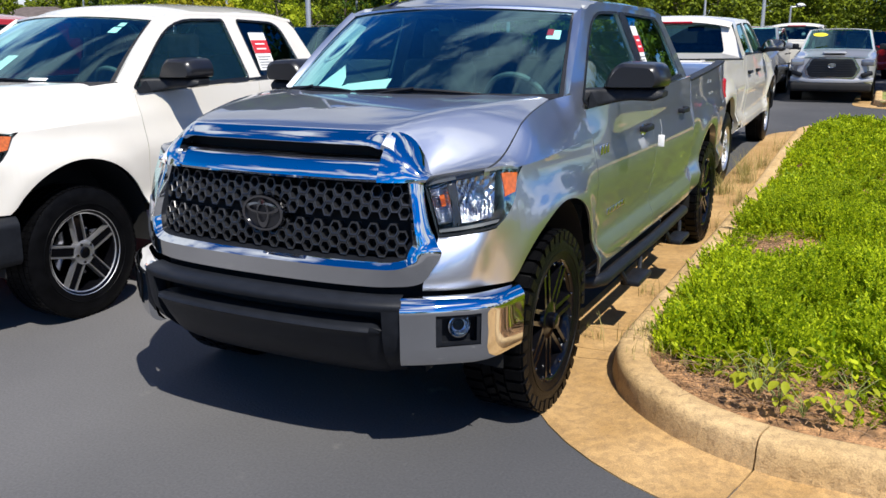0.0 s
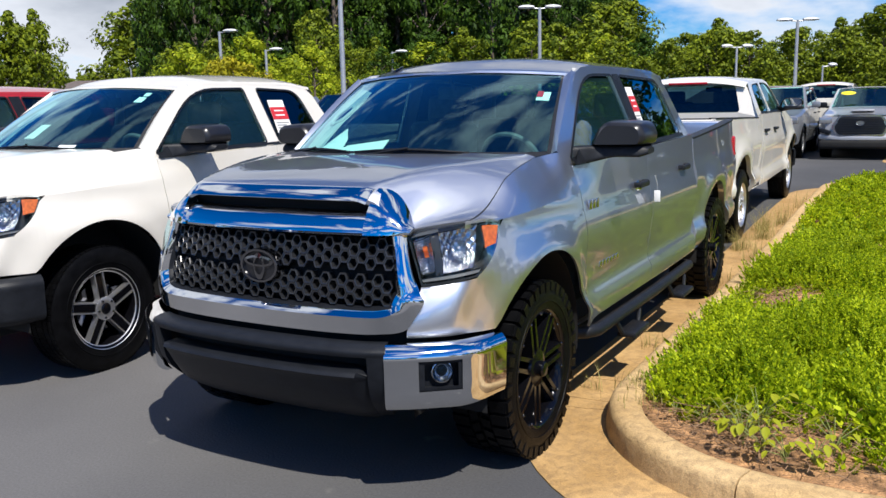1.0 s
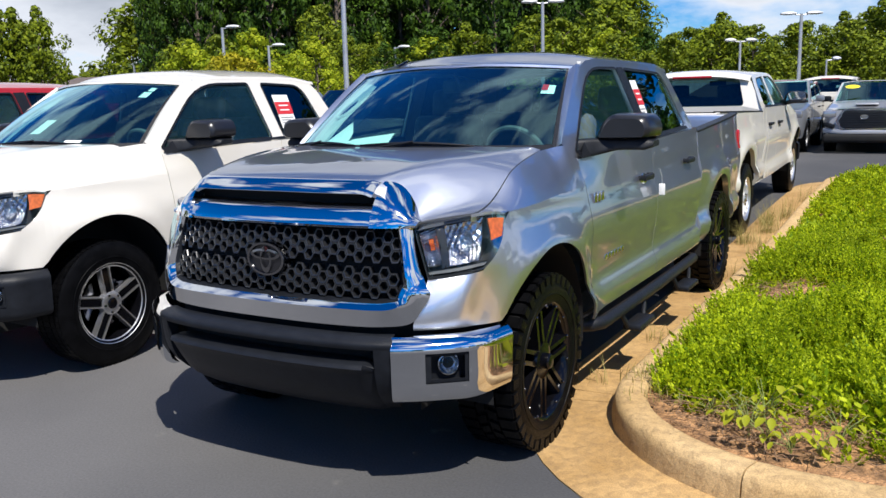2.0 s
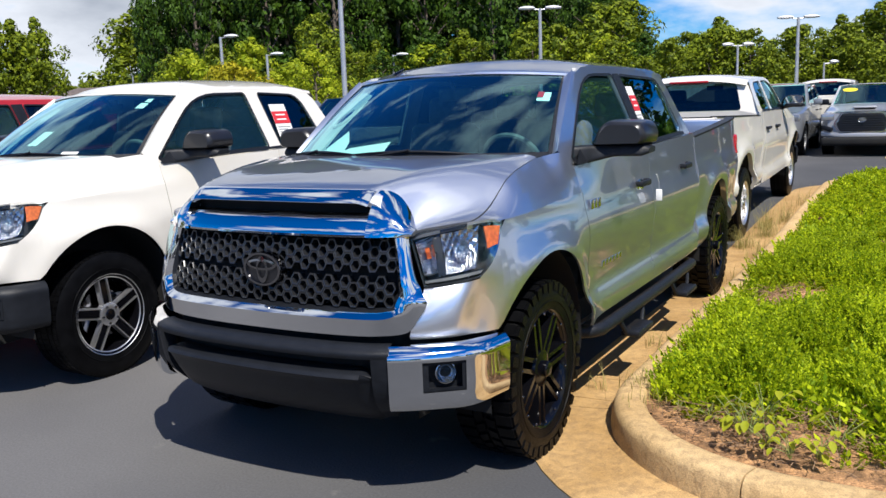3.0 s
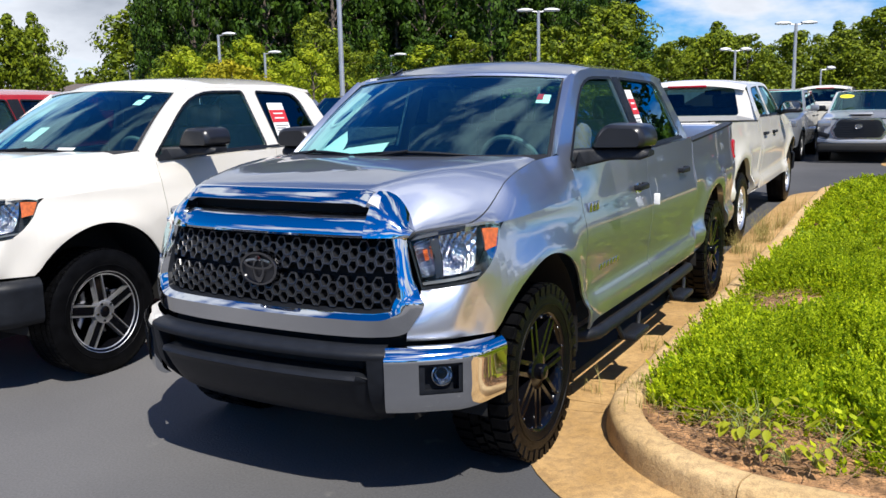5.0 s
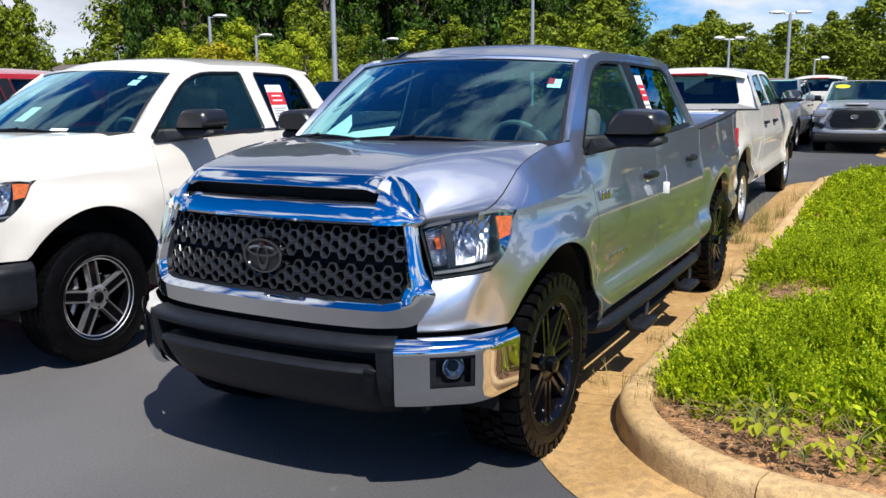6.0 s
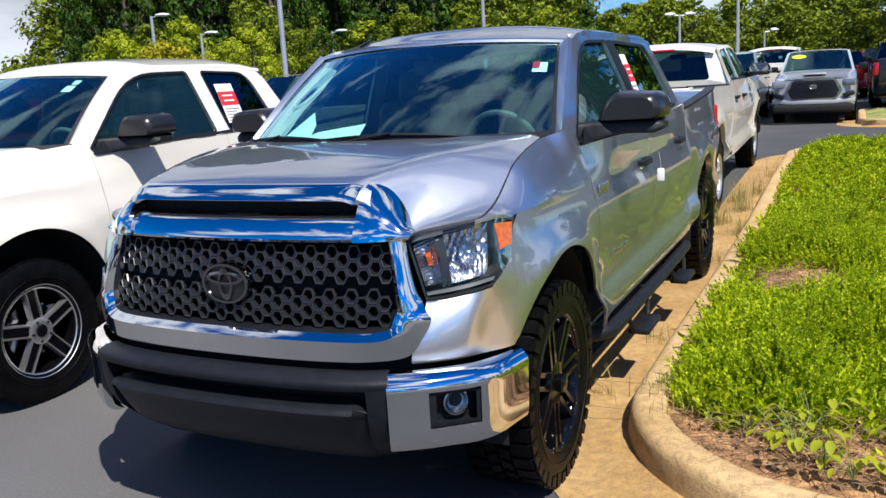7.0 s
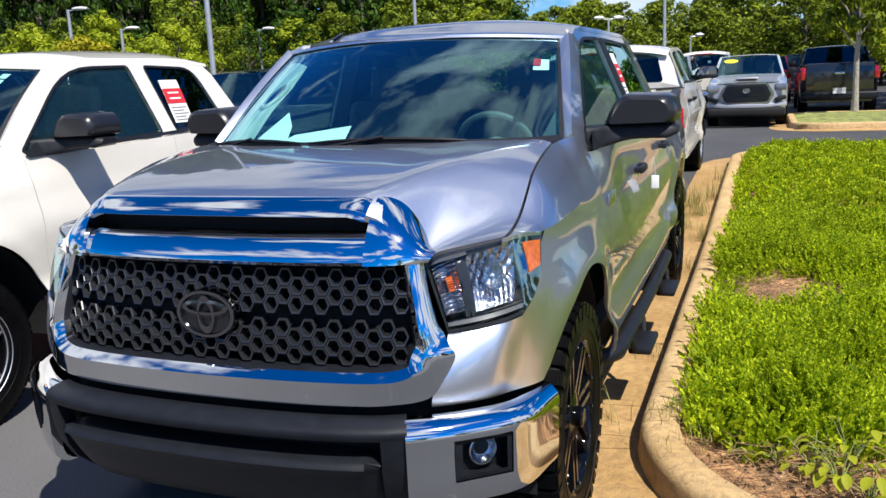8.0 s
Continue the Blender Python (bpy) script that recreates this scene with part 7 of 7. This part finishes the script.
black_pickup = stand(plan_nose_car("pickup_truck", BLACK_PAINT, 5.5, 2.0, 1.88, 1.22, "pickup", "black pickup seen beyond the tree island", "pickup truck"), 3.40, 25.3, 180)
dark_suv = stand(plan_nose_car("suv", DARK_BLUE, 4.9, 1.95, 1.80, 1.12, "suv", "dark blue sport utility wagon", "car"), -7.4, 10.6, 0)
grey_suv = stand(plan_nose_car("suv", GREY_PAINT, 4.9, 1.92, 1.78, 1.10, "suv", "grey sport utility wagon", "car"), -1.05, 20.5, 0)
red_suv = stand(plan_nose_car("suv", RED, 4.7, 1.88, 1.72, 1.08, "suv", "dark red sport utility wagon", "car"), 1.5, 33.0, 180)
for ob, x, y, turn, lab in ((red_suv, -1.7, 32.0, 180, "red sport utility wagon far back"), (dark_suv, 3.1, 38.5, 180, "dark wagon far back on the lot"), (dark_suv, 6.6, 25.5, 180, "dark wagon beyond the tree island"),
                            (grey_suv, -10.5, 10.6, 0, "grey wagon in the second row"), (white_truck, -13.5, 12.0, 0, "white pickup in the second row"), (dark_suv, -17.5, 11.0, 0, "dark wagon in the second row"),
                            (white_truck, -6.5, -15.0, 180, "white pickup parked across the aisle"), (grey_suv, -2.2, -15.5, 180, "grey wagon parked across the aisle"), (white_truck, 4.5, -16.0, 180, "white pickup parked across the aisle"),
                            (dark_suv, 8.0, -15.5, 180, "dark wagon parked across the aisle"), (red_suv, -11, -15.5, 180, "red wagon parked across the aisle")):
    stand(again(ob, lab), x, y, turn)

# ---- far buildings and a power pylon ----
WALL_TAN = plain("tan_wall", (.42, .34, .26), .85, wear=.12, size=.6)
WALL_PALE = plain("pale_wall", (.66, .66, .64), .8, wear=.08, size=.8)
SHINGLE = plain("brown_shingle", (.12, .095, .085), .9, wear=.25, size=.4)
SIGN_BLUE = plain("blue_sign", (.03, .14, .45), .4)


def far_house(px, dist, w, d, wall_h, roof_h, mat, label, hip=True):
    x, y = by_bearing(px, dist)
    top = tagged(empty("building", pose(x, y, gz(y), 0, 0, 20)), label, "building")
    bm = bmesh.new()
    block(bm, (0, 0, wall_h / 2), (w, d, wall_h))
    part("wall", bm, mat, top)
    bm = bmesh.new()
    if hip:
        o = .5
        vs = [bm.verts.new(p) for p in ((-w / 2 - o, -d / 2 - o, wall_h), (w / 2 + o, -d / 2 - o, wall_h), (w / 2 + o, d / 2 + o, wall_h), (-w / 2 - o, d / 2 + o, wall_h), (-w * .18, 0, wall_h + roof_h), (w * .18, 0, wall_h + roof_h))]
        for f in ((0, 1, 5, 4), (1, 2, 5), (2, 3, 4, 5), (3, 0, 4), (3, 2, 1, 0)):
            bm.faces.new([vs[i] for i in f])
        part("roof", bm, SHINGLE, top, smooth=False)
        bm = bmesh.new()
        block(bm, (-w * .2, -d / 2 - .06, wall_h * .78), (w * .3, .1, wall_h * .22), bevel=.02)
        part("sign", bm, SIGN_BLUE, top, "plain blue sign panel")
    else:
        block(bm, (0, 0, wall_h + .1), (w + .3, d + .3, .3), bevel=.05)
        part("roof", bm, WALL_PALE, top)
    for k in range(4):
        bm = bmesh.new()
        block(bm, (-w * .38 + w * .25 * k, -d / 2 - .02, wall_h * .45), (w * .12, .08, wall_h * .35), bevel=.02)
        part("window", bm, BLACK_GLOSS, top)


far_house(172, 58, 5.5, 5, 2.3, 1.1, WALL_TAN, "tan house with a brown hipped roof far off")
far_house(1345, 43, 2.4, 4, 1.7, 1, WALL_PALE, "pale flat-roofed building behind the lot", hip=False)
px_, py_ = by_bearing(118, 190)
top = tagged(empty("power_pylon", pose(px_, py_, gz(60))), "thin grey steel power pylon far off", "pylon")
bm = bmesh.new()
for sx in (-1, 1):
    for sy in (-1, 1):
        tube(bm, [(sx * 1.4, sy * 1.4, 0), (sx * .35, sy * .35, 13)], .10, 4)
part("mast", bm, POLE, top)
for z in (9.5, 11.2, 12.6):
    bm = bmesh.new()
    tube(bm, [(-2.2, 0, z), (2.2, 0, z)], .09, 4)
    part("cross_arm", bm, POLE, top)
